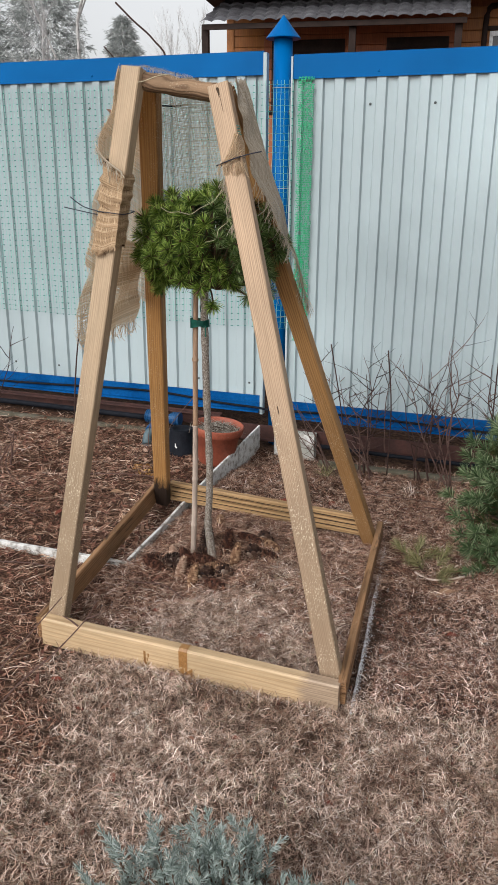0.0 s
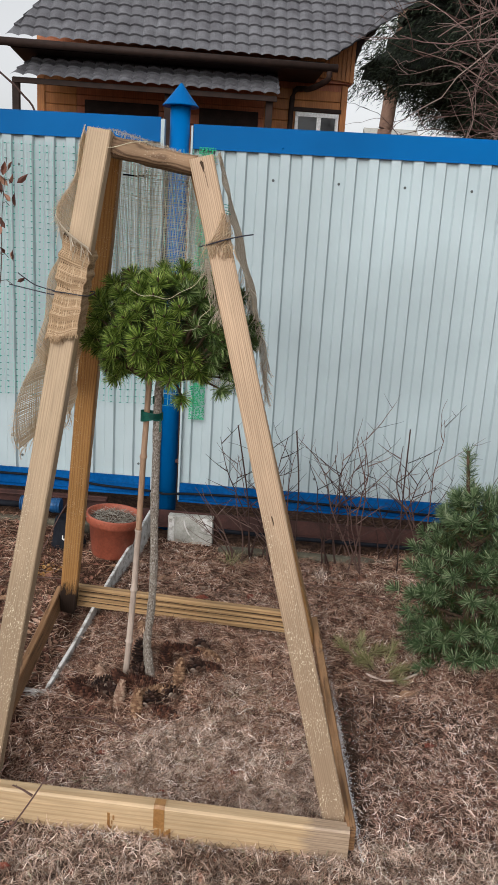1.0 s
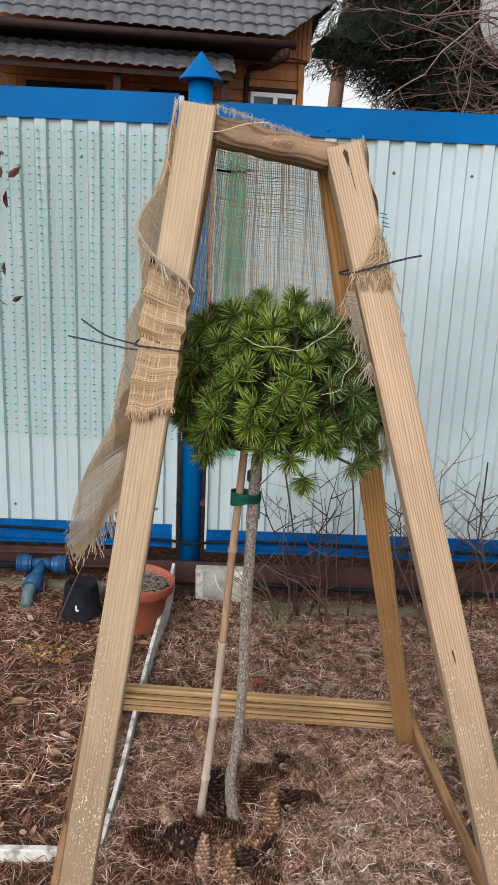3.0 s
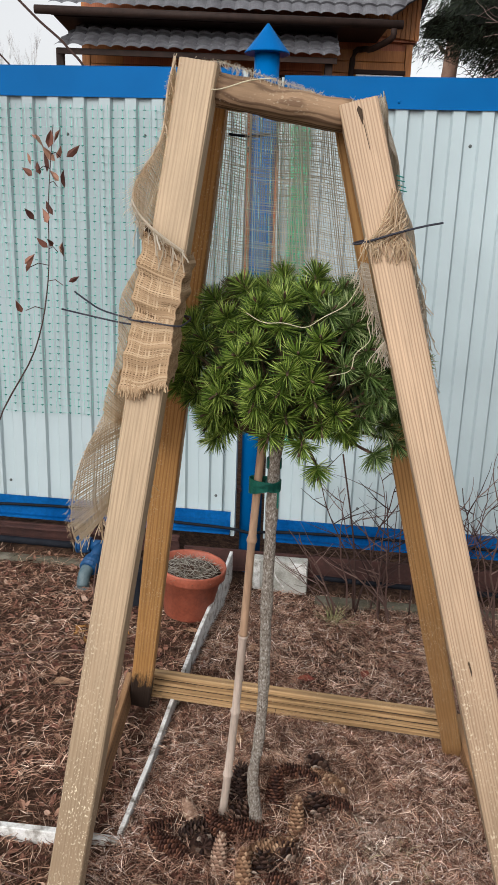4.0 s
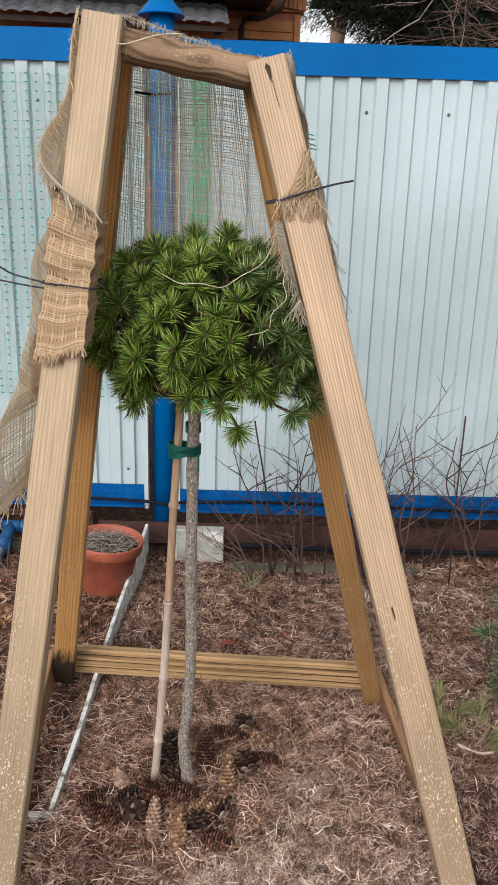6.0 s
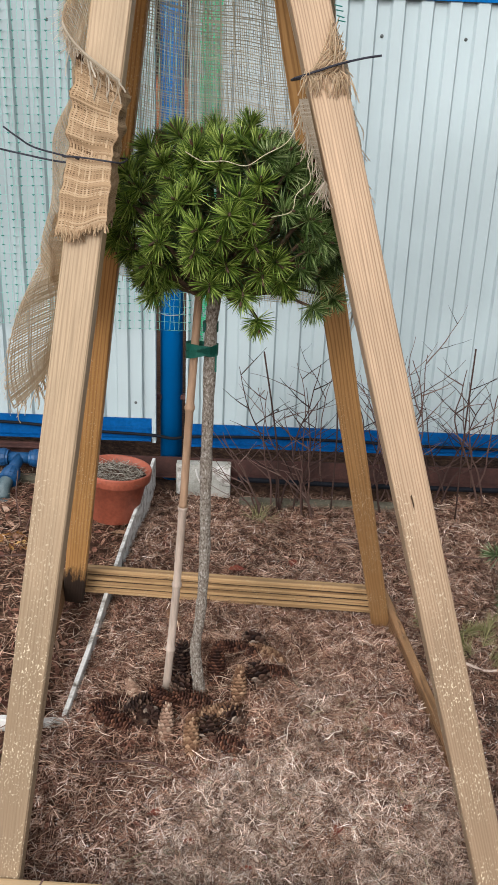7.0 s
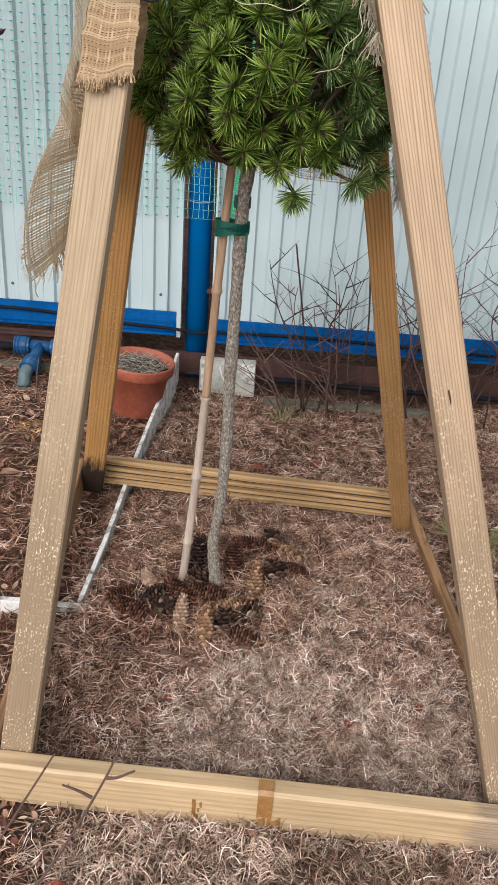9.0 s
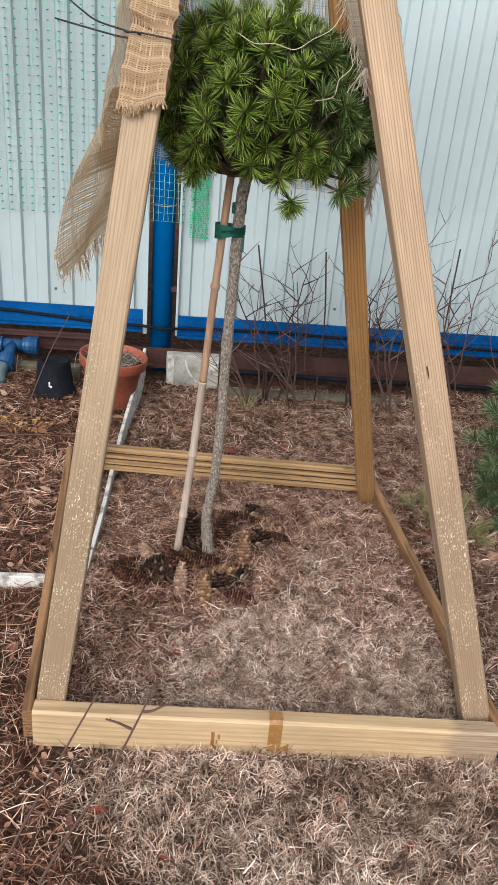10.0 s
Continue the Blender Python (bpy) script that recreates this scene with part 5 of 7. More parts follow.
tape = [tube_block([(x, y, z) for x, y, z in ((-0.893, 2.417, z0 - 0.010), (-0.893, 2.415, z0 + 0.010))], 0.0165, 12) for z0 in (1.025, 1.075)]
for zb, tilt_ in ((1.024, 0.25), (1.031, -0.1)):
    # tape wound round stem and cane together
    v_, f_ = [], []
    for i in range(24):
        a = 2 * math.pi * i / 24
        ex, ey = 0.033 * math.cos(a), 0.021 * math.sin(a)
        for off, dz in ((0.0, -0.008), (0.0012, -0.008), (0.0012, 0.008), (0.0, 0.008)):
            v_.append((-0.910 + ex * (1 + off * 30), 2.412 + ey * (1 + off * 30), zb + dz + tilt_ * ex))
    for i in range(24):
        k = (i + 1) % 24
        f_ += [(4 * i + q, 4 * k + q, 4 * k + (q + 1) % 4, 4 * i + (q + 1) % 4) for q in range(4)]
    tape.append((v_, f_))
tape.append(box_block((-0.882, 2.388, 0.985), (-0.878, 2.391, 1.022)))
piece("tie_band", joined("tie_band", tape, "tie_green"), pine, pinv, "dark green plastic tie")

cane = holder("bamboo_cane", (-0.985, 2.505, hz(-0.985, 2.505)), "weathered bamboo cane staking the young pine", "garden cane")
cinv = Matrix.Translation((0.985, -2.505, -hz(-0.985, 2.505)))
ca, cb = V(-0.998, 2.520, 0.05), V(-0.910, 2.395, 1.19)
nodes = [0.0, 0.155, 0.33, 0.52, 0.74, 1.0]
cp, crad = [], []
for i, t in enumerate(nodes):
    for dt, rd in ((-0.008, 0.0), (-0.003, 0.0022), (0.0, 0.003), (0.003, 0.0018), (0.009, 0.0)):
        if 0 <= t + dt <= 1:
            cp.append(tuple(ca.lerp(cb, t + dt) + V(0.004 * math.sin(t * 5), 0, 0)))
            crad.append(0.0105 - 0.002 * t + rd)
piece("culm", joined("culm", [tube_block(cp[:17], crad[:17], 12)], "bamboo", True), cane, cinv)
piece("culm_top", joined("culm_top", [tube_block(cp[16:], crad[16:], 12)], "bamboo_top", True), cane, cinv)
tie("twine", [[V(-0.93, 2.17, 1.412), V(-0.90, 2.165, 1.398), V(-0.865, 2.155, 1.400), V(-0.83, 2.16, 1.394), V(-0.80, 2.165, 1.412), V(-0.765, 2.185, 1.432), V(-0.745, 2.20, 1.465)], [V(-0.715, 2.20, 1.43), V(-0.728, 2.19, 1.405), V(-0.722, 2.185, 1.375), V(-0.745, 2.17, 1.352), V(-0.752, 2.165, 1.325), V(-0.785, 2.16, 1.315)]], 0.0007, "string", "pale string lying over the pine crown", "twine")

for o in bpy.data.objects:
    if o.name.split(".")[0] in ("back_cloth", "side_cloth", "flap_cloth", "tail_cloth", "sleeve_cloth", "frayed_hem", "inner_scrap", "teal_thread", "top_fringe", "knot_fringe", "needles", "inner_needles", "buds", "dead_stem"):
        o["kind"] = "stuff"


# ---- pine cones round the stem ----
def cone_mesh(name, L, r, turns, per, open_, mat, seed):
    """A cone along z from its stalk: overlapping shield scales in spirals round a core."""
    rr = random.Random(seed)
    shape = lambda t: math.sin(math.pi * (0.12 + 0.80 * t)) ** 0.6 * (1 - 0.28 * t)
    blocks = [lathe_block([(max(r * 0.62 * shape(t), 0.001), L * t) for t in np.linspace(0.0, 0.97, 9)], 12)]
    n = turns * per
    for i in range(n):
        t = (i + 0.5) / n
        a = 2 * math.pi * i / (per + 0.382) + rr.uniform(-0.05, 0.05)
        rad = r * shape(t)
        c, q = math.cos(a), math.sin(a)
        w = 2 * math.pi * rad / per * 0.60 * rr.uniform(0.92, 1.06)
        h = L / turns * (1.55 - 0.35 * open_)
        out = r * (0.06 + 0.42 * open_) * (0.6 + 0.5 * math.sin(math.pi * t)) * rr.uniform(0.9, 1.1)
        z = t * L
        def P(rd, side, zz):
            return (c * rd - q * side, q * rd + c * side, zz)
        th = r * 0.07
        v = [P(rad * 0.55, -w * 0.5, z), P(rad * 0.55, w * 0.5, z), P(rad + out * 0.75, w, z + h * 0.55), P(rad + out, w * 0.5, z + h * 0.9), P(rad + out * 1.04, 0, z + h), P(rad + out, -w * 0.5, z + h * 0.9), P(rad + out * 0.75, -w, z + h * 0.55),
             P(rad * 0.55 - th, 0, z + h * 0.25), P(rad + out * 0.7 - th, 0, z + h * 0.75), P(rad + out * 0.8 + th * 1.2, 0, z + h * 0.6)]
        f = [(0, 1, 2, 9), (9, 2, 3), (9, 3, 4), (9, 4, 5), (9, 5, 6), (0, 9, 6), (7, 2, 1), (7, 0, 6), (8, 3, 2), (8, 4, 3), (8, 5, 4), (8, 6, 5), (7, 8, 2), (8, 7, 6)]
        blocks.append((v, f))
    return joined(name, blocks, mat)


CONES = [cone_mesh("pine_cone", 0.100, 0.020, 12, 9, 0.12, "cone_tan", 1), cone_mesh("pine_cone", 0.075, 0.024, 8, 8, 1.0, "cone_dark", 2), cone_mesh("pine_cone", 0.110, 0.022, 15, 10, 0.45, "cone_red", 3),
         cone_mesh("pine_cone", 0.115, 0.021, 15, 10, 0.4, "cone_tan", 4), cone_mesh("pine_cone", 0.095, 0.019, 11, 9, 0.15, "cone_pink", 5), cone_mesh("pine_cone", 0.115, 0.024, 13, 9, 0.7, "cone_dark", 6)]
CLAB = ["tan closed spruce cone leaning in the litter", "open dark brown pine cone by the stem", "rusty brown spruce cone by the stem", "tan half-open spruce cone by the stem", "pale pinkish closed spruce cone by the stem", "long dark open cone standing by the stem"]
# kind, place, heading, lean from upright, rise of the middle above the soil
for kind, x, y, yaw, lean, rise in (
        (5, -0.957, 2.565, 5, -22, 0.040), (2, -0.866, 2.552, -6, -28, 0.036), (0, -0.805, 2.480, -4, -32, 0.034), (1, -0.753, 2.540, 25, -50, 0.022),
        (2, -0.800, 2.662, 78, -82, 0.018), (3, -0.720, 2.665, 60, -84, 0.016), (3, -0.872, 2.400, -72, -80, 0.022), (1, -0.872, 2.350, 10, -40, 0.022),
        (0, -0.915, 2.325, 4, -48, 0.024), (4, -0.979, 2.362, -3, -40, 0.030), (5, -1.045, 2.455, -80, -84, 0.018), (1, -1.026, 2.402, 20, 40, 0.020),
        (2, -1.095, 2.395, 70, -78, 0.018), (4, -1.074, 2.505, 30, -76, 0.016), (0, -0.999, 2.826, 20, -88, 0.010), (2, -0.983, 2.442, 50, -66, 0.020),
        (1, -0.760, 2.720, 40, -75, 0.014), (2, -0.712, 2.570, 100, -78, 0.018), (1, -0.815, 2.395, 60, -70, 0.016), (2, -0.825, 2.323, 75, -84, 0.014),
        (2, -1.12, 2.47, 110, -86, 0.012), (1, -0.955, 2.505, -40, -60, 0.018), (2, -0.910, 2.455, 85, -80, 0.014)):
    ob = new("pine_cone", CONES[kind])
    mid_ = 0.038 if kind == 1 else 0.05
    ob.matrix_basis = Matrix.Translation((x, y, hz(x, y) + rise)) @ pose(0, 0, 0, 0, 0, yaw) @ pose(0, 0, 0, lean, 0, 0) @ Matrix.Translation((0, 0, -mid_))
    tagged(ob, CLAB[kind], "pine cone", "cones round the stem")


# ---- young pine beside the frame ----
def young_pine():
    bx, by = 0.195, 2.86
    z0 = hz(bx, by)
    t = holder("young_pine", (bx, by, z0), "young bushy green pine sapling growing from the litter", "tree")
    iv = Matrix.Translation((-bx, -by, -z0))
    rr = random.Random(9)
    lead = smooth_path([(bx, by, z0 - 0.03), (bx + 0.01, by, 0.3), (bx - 0.015, by + 0.02, 0.55), (bx - 0.05, by + 0.05, 0.87)], 5)
    piece("trunk", joined("trunk", [tube_block(lead, [0.016 - 0.0007 * i for i in range(len(lead))], 8)], "bark_dark"), t, iv)
    tufts, limbs, inner = [], [], []
    for z, n, ln, up in ((0.09, 10, 0.20, -0.1), (0.15, 12, 0.25, 0.0), (0.22, 13, 0.28, 0.08), (0.30, 13, 0.27, 0.2), (0.38, 12, 0.25, 0.3), (0.46, 11, 0.22, 0.4), (0.54, 9, 0.18, 0.55), (0.62, 7, 0.13, 0.7)):
        for i in range(n):
            a = 2 * math.pi * (i + rr.uniform(-0.25, 0.25)) / n + z * 7
            l = ln * rr.uniform(0.62, 0.95)
            d = V(math.cos(a), math.sin(a), up + rr.uniform(-0.1, 0.15)).normalized()
            s = V(bx, by, z + rr.uniform(-0.03, 0.03))
            e = s + d * l + V(0, 0, 0.03)
            limbs.append(tube_block([s, s.lerp(e, 0.5) + V(0, 0, -0.008), e], [0.006, 0.005, 0.003], 5))
            for q in (0.45, 0.75, 1.0):
                dd = (d + V(rr.uniform(-0.3, 0.3), rr.uniform(-0.3, 0.3), 0.35)).normalized()
                (inner if q < 0.5 else tufts).append((tuple(s.lerp(e, q)), tuple(dd)))
    piece("branch", joined("branch", limbs, "bark_dark"), t, iv)
    lead_t = [((bx - 0.012 - 0.11 * (z - 0.52), by + 0.02 + 0.09 * (z - 0.52), z), (rr.uniform(-0.1, 0.1), rr.uniform(-0.1, 0.1), 1)) for z in np.arange(0.52, 0.86, 0.032)]
    b1 = needle_cloud(tufts, 74, 0.054, 78, 6, 0.0021, 0.028)
    piece("inner_needles", mesh("inner_needles", *needle_cloud(inner, 60, 0.06, 70, 16, 0.0022, 0.05), "needle_dark"), t, iv, "inner needles coloured dark for shade")
    b2 = needle_cloud(lead_t, 44, 0.050, 80, 7, 0.0018, 0.03)
    piece("needles", joined("needles", [b1, b2], "needle_grey"), t, iv, "grey-green needle tufts")


young_pine()


def low_sprig(name, x, y, n, ln, mat, label, cat, seed, lift=0.6):
    rr = random.Random(seed)
    z = hz(x, y)
    t = holder(name, (x, y, z), label, cat)
    iv = Matrix.Translation((-x, -y, -z))
    stems, tufts = [], []
    for i in range(n):
        a = 2 * math.pi * i / n + rr.uniform(-0.4, 0.4)
        e = V(x + math.cos(a) * ln * rr.uniform(0.5, 1), y + math.sin(a) * ln * rr.uniform(0.5, 1), z + ln * lift * rr.uniform(0.3, 1))
        s = V(x, y, z)
        stems.append(tube_block(smooth_path([s, s.lerp(e, 0.5) + V(0, 0, -0.01), e], 3), 0.003, 5))
        for q in (0.5, 0.75, 1.0):
            tufts.append((tuple(s.lerp(e, q)), tuple((e - s).normalized() + V(0, 0, 0.3))))
    piece("stem", joined("stem", stems, "twig"), t, iv)
    piece("needles", mesh("needles", *needle_cloud(tufts, 34, 0.055, 50, seed, 0.0015, 0.03), mat), t, iv)
    return t


low_sprig("pine_seedling", -0.10, 2.76, 5, 0.10, "needle_yellow", "small yellow-green pine seedling sprawling on the litter", "seedling", 4)
low_sprig("pine_seedling", -0.17, 2.86, 4, 0.07, "needle_yellow", "small yellow-green pine seedling sprawling on the litter", "seedling", 14)
tie("fallen_twig", [[V(-0.155, 2.72, 0.06), V(-0.10, 2.69, 0.055), V(-0.03, 2.70, 0.06), V(0.03, 2.74, 0.065)]], 0.004, "bamboo", "pale bent twig lying by the seedling", "twig")


def blade_tuft(name, x, y, n, ln, mat, label, seed):
    rr = np.random.RandomState(seed)
    z = hz(x, y)
    a = rr.uniform(0, 6.28, n)
    l = ln * rr.uniform(0.5, 1.1, n)
    el = rr.uniform(0.3, 1.2, n)
    b = np.stack([x + rr.normal(0, 0.012, n), y + rr.normal(0, 0.012, n), np.full(n, z)], 1)
    d = np.stack([np.cos(a) * np.cos(el), np.sin(a) * np.cos(el), np.sin(el)], 1)
    m = b + d * l[:, None] * 0.55
    tp = b + d * l[:, None] * np.array([1, 1, 0.75])
    side = np.stack([-np.sin(a), np.cos(a), np.zeros(n)], 1)
    ob = new(name, mesh(name, *ribbons(b, m, tp, np.full(n, 0.0032), side), mat))
    return tagged(ob, label, "grass tuft", kind="stuff")


blade_tuft("grass_tuft", -0.74, 3.66, 60, 0.12, "needle_yellow", "pale yellow-green dry grass tuft by the slab", 1)
blade_tuft("grass_tuft", -0.07, 3.42, 50, 0.10, "straw", "dry straw-coloured grass tuft", 2)
blade_tuft("grass_tuft", -0.30, 3.58, 70, 0.11, "straw", "dry straw-coloured grass tuft", 3)


# ---- bare shrubs along the fence ----
def twig_tree(rr, p, d, l, r, depth, out, side=0.5, up=0.15, curl=1.0):
    q = [p]
    n = 5
    for k in range(n):
        d = (d + V(rr.uniform(-0.16, 0.16), rr.uniform(-0.13, 0.13), rr.uniform(-0.05, 0.1) if curl == 1.0 else rr.uniform(-0.16, 0.14)) * curl).normalized()
        q.append(q[-1] + d * l / n)
    out.append(tube_block(q, [r * (1 - 0.6 * k / n) for k in range(n + 1)], 5))
    if depth:
        for _ in range(rr.choice((2, 3, 3, 4))):
            i = rr.randint(1, n)
            dd = (d + V(rr.uniform(-1, 1) * side * 1.5, rr.uniform(-1, 1) * side, rr.uniform(-0.2, 0.5) + up)).normalized()
            twig_tree(rr, q[i], dd, l * rr.uniform(0.38, 0.75), r * 0.6, depth - 1, out, side, up, curl)


def shoot(rr, p, d, l, r, depth, out):
    """One springy shoot: it kinks a little at each bud, rises at its end, and sends side shoots out in turn."""
    n = max(4, int(l / 0.035))
    q, dirs = [p], []
    for k in range(n):
        d = (d + V(rr.uniform(-0.20, 0.20), rr.uniform(-0.12, 0.12), rr.uniform(-0.05, 0.14))).normalized()
        q.append(q[-1] + d * l / n)
        dirs.append(d)
    out.append(tube_block(q, [r * (1 - 0.72 * k / n) * (1.0 + 0.18 * (k % 2)) for k in range(n + 1)], 5))
    if depth:
        turn = rr.choice((-1, 1))
        for k in range(1 + n // 4, n, 2 if depth > 1 else 3):
            if rr.random() < 0.35:
                continue
            turn = -turn
            dd = (dirs[k] * 0.6 + V(turn * rr.uniform(0.5, 1.1), rr.uniform(-0.6, 0.5), rr.uniform(-0.15, 0.3))).normalized()
            shoot(rr, q[k], dd, l * rr.uniform(0.25, 0.62) * (1.1 - 0.5 * k / n), r * 0.55, depth - 1, out)


def shrub(x, y, stems, h, seed, mat="twig", depth=2, lean=(0.0, 0.35)):
    """A few stems from one foot; lean: the mean slant across and its spread."""
    rr = random.Random(seed)
    z = hz(x, y)
    ob = holder("bare_shrub", (x, y, z), "leafless reddish-brown shrub by the fence", "shrub", "shrubs along the fence")
    for _ in range(stems):
        out = []
        d = V(lean[0] + rr.uniform(-1, 1) * lean[1], rr.uniform(-0.25, 0.12), 1).normalized()
        shoot(rr, V(rr.uniform(-0.05, 0.05), rr.uniform(-0.03, 0.03), -0.01), d, h * rr.uniform(0.6, 1.05), rr.uniform(0.0034, 0.0052), depth, out)
        piece("stem", joined("stem", out, mat), ob)
    return ob


for x, y, n, h, s, ln_, mt in ((-0.70, 3.72, 5, 0.58, 1, (-0.5, 0.45), "twig"), (-0.61, 3.80, 5, 0.66, 2, (-0.35, 0.5), "twig_dark"), (-0.53, 3.74, 4, 0.54, 12, (-0.2, 0.6), "twig"), (-0.50, 3.87, 4, 0.62, 3, (-0.3, 0.5), "twig"),
                               (-0.27, 3.79, 4, 0.74, 4, (-0.08, 0.22), "twig_dark"), (-0.14, 3.69, 5, 0.74, 5, (-0.05, 0.25), "twig"), (-0.19, 3.86, 3, 0.76, 13, (0.0, 0.2), "twig"), (0.03, 3.84, 4, 0.74, 6, (0.05, 0.3), "twig_dark"),
                               (0.19, 3.85, 4, 0.72, 7, (0.05, 0.25), "twig"), (0.40, 3.72, 4, 0.66, 8, (0.0, 0.35), "twig"), (0.62, 3.80, 4, 0.66, 9, (0.0, 0.3), "twig_dark"), (0.95, 3.70, 4, 0.6, 10, (0.0, 0.3), "twig")):
    shrub(x, y, n, h, s, mt, 2, ln_)
for pts in ([(-0.655, 3.74, 0.05), (-0.69, 3.72, 0.35), (-0.735, 3.70, 0.72)], [(-0.44, 3.76, 0.05), (-0.45, 3.76, 0.4), (-0.46, 3.75, 0.70)], [(0.06, 3.7, 0.05), (0.04, 3.7, 0.4), (0.06, 3.7, 0.76)]):
    tie("bare_shrub", [[V(*p) + V(0.012 * math.sin(i * 2.1), 0, 0) for i, p in enumerate(pts)]], 0.0032, "twig_dark", "single dark leafless stem by the fence", "shrub")

# sapling with a few dry leaves, at the left of the bed
sap = holder("leaf_sapling", (-2.02, 3.33, hz(-2.02, 3.33)), "thin bare sapling with a few withered brown leaves", "sapling")
siv = Matrix.Translation((2.02, -3.33, -hz(-2.02, 3.33)))
sp = smooth_path([(-2.02, 3.33, 0.05), (-2.0, 3.36, 0.5), (-1.97, 3.42, 0.82), (-1.86, 3.52, 1.08), (-1.825, 3.58, 1.32), (-1.82, 3.6, 1.6), (-1.795, 3.6, 1.84)], 5)
sb = [tube_block(sp, [0.0042 - 0.0001 * i for i in range(len(sp))], 6)]
lv, tw = [], []
rr = random.Random(21)
for z, dx, n in ((1.80, 0.0, 4), (1.74, 0.02, 3), (1.68, -0.03, 4), (1.63, 0.03, 2), (1.52, -0.01, 3), (1.45, 0.02, 4), (1.40, -0.05, 2), (1.30, 0.05, 1), (1.24, -0.06, 1)):
    base = min(sp, key=lambda q: abs(q.z - z))
    e = base + V(dx * 1.3, rr.uniform(-0.03, 0.03), -0.01)
    tw.append(tube_block([base, base.lerp(e, 0.5) + V(0, 0, 0.012), e], 0.0015, 4))
    for _ in range(n):
        p = e + V(rr.uniform(-0.03, 0.03), rr.uniform(-0.03, 0.03), rr.uniform(-0.02, 0.02))
        m = Matrix.Translation(p) @ pose(0, 0, 0, rr.uniform(50, 130), rr.uniform(-60, 60), rr.uniform(0, 360))
        L = rr.uniform(0.024, 0.040)
        g = [(0, 0, 0), (L * 0.35, L * 0.45, 0.004), (L * 0.3, L, 0.007), (0, L * 1.7, 0.0), (-L * 0.3, L, 0.007), (-L * 0.35, L * 0.45, 0.004), (0, L * 0.8, -0.004)]
        lv.append(([tuple(m @ Vector(q)) for q in g], [(0, 1, 6), (1, 2, 6), (2, 3, 6), (3, 4, 6), (4, 5, 6), (5, 0, 6)]))
piece("stem", joined("stem", sb + tw, "twig_dark"), sap, siv)
piece("withered_leaves", joined("withered_leaves", lv, "leaves"), sap, siv, "withered red-brown leaves")
shrub(-2.75, 3.45, 4, 0.75, 31, "twig_dark", 2, (0.0, 0.6))
shrub(-2.35, 3.2, 3, 0.30, 33, "twig", 1, (0.0, 0.9))

# two rose stems in front of the frame's corner
rs = holder("rose_stems", (-1.24, 1.56, 0), "two bare dark rose stems standing before the frame", "shrub")
riv = Matrix.Translation((1.24, -1.56, 0))
for pts in ([(-1.295, 1.55, -0.02), (-1.25, 1.61, 0.08), (-1.19, 1.70, 0.17), (-1.125, 1.79, 0.262)], [(-1.23, 1.53, -0.02), (-1.175, 1.60, 0.06), (-1.10, 1.70, 0.13), (-1.045, 1.79, 0.20), (-1.02, 1.82, 0.255)], [(-1.06, 1.77, 0.185), (-1.085, 1.77, 0.20), (-1.11, 1.77, 0.21)], [(-1.04, 1.795, 0.205), (-1.02, 1.79, 0.215), (-0.99, 1.79, 0.235)]):
    q = smooth_path(pts, 5)
    rb = [tube_block(q, [0.0031 - 0.0015 * i / len(q) for i in range(len(q))], 6)]
    for i in range(2, len(q), 3):
        rb.append(tube_block([q[i], q[i] + V(R.uniform(-0.008, 0.008), R.uniform(-0.006, 0.006), 0.004)], [0.0016, 0.0003], 4))
    piece("stem", joined("stem", rb, "twig"), rs, riv)

# blue-green dwarf conifer at the lawn's edge
low = holder("dwarf_conifer", (-0.35, 0.98, 0.0), "silvery blue-green dwarf conifer at the lawn edge", "shrub")
liv = Matrix.Translation((0.35, -0.98, 0))
tf, lb = [], []
rr = random.Random(14)
for i in range(110):
    x, y = -0.235 + rr.uniform(-0.25, 0.25), 0.86 + rr.uniform(-0.2, 0.2)
    h = 0.325 - 0.9 * ((x + 0.225) ** 2 + (y - 0.86) ** 2) + rr.uniform(-0.06, 0.04)
    e = V(x, y, h)
    s = V(-0.225 + (x + 0.225) * 0.3, 0.86 + (y - 0.86) * 0.3, 0.02)
    lb.append(tube_block([s, s.lerp(e, 0.6) + V(0, 0, 0.02), e], [0.005, 0.004, 0.002], 5))
    for q in (0.55, 0.7, 0.85, 1.0):
        tf.append((tuple(s.lerp(e, q)), tuple((e - s).normalized())))
        if q > 0.6:
            a = V(rr.uniform(-1, 1), rr.uniform(-1, 1), rr.uniform(0.1, 0.8)).normalized()
            tf.append((tuple(s.lerp(e, q) + a * 0.02), tuple(a)))
piece("branch", joined("branch", lb, "bark_dark"), low, liv)
piece("needles", mesh("needles", *needle_cloud(tf, 40, 0.019, 70, 8, 0.0018, 0.04), "needle_blue"), low, liv)


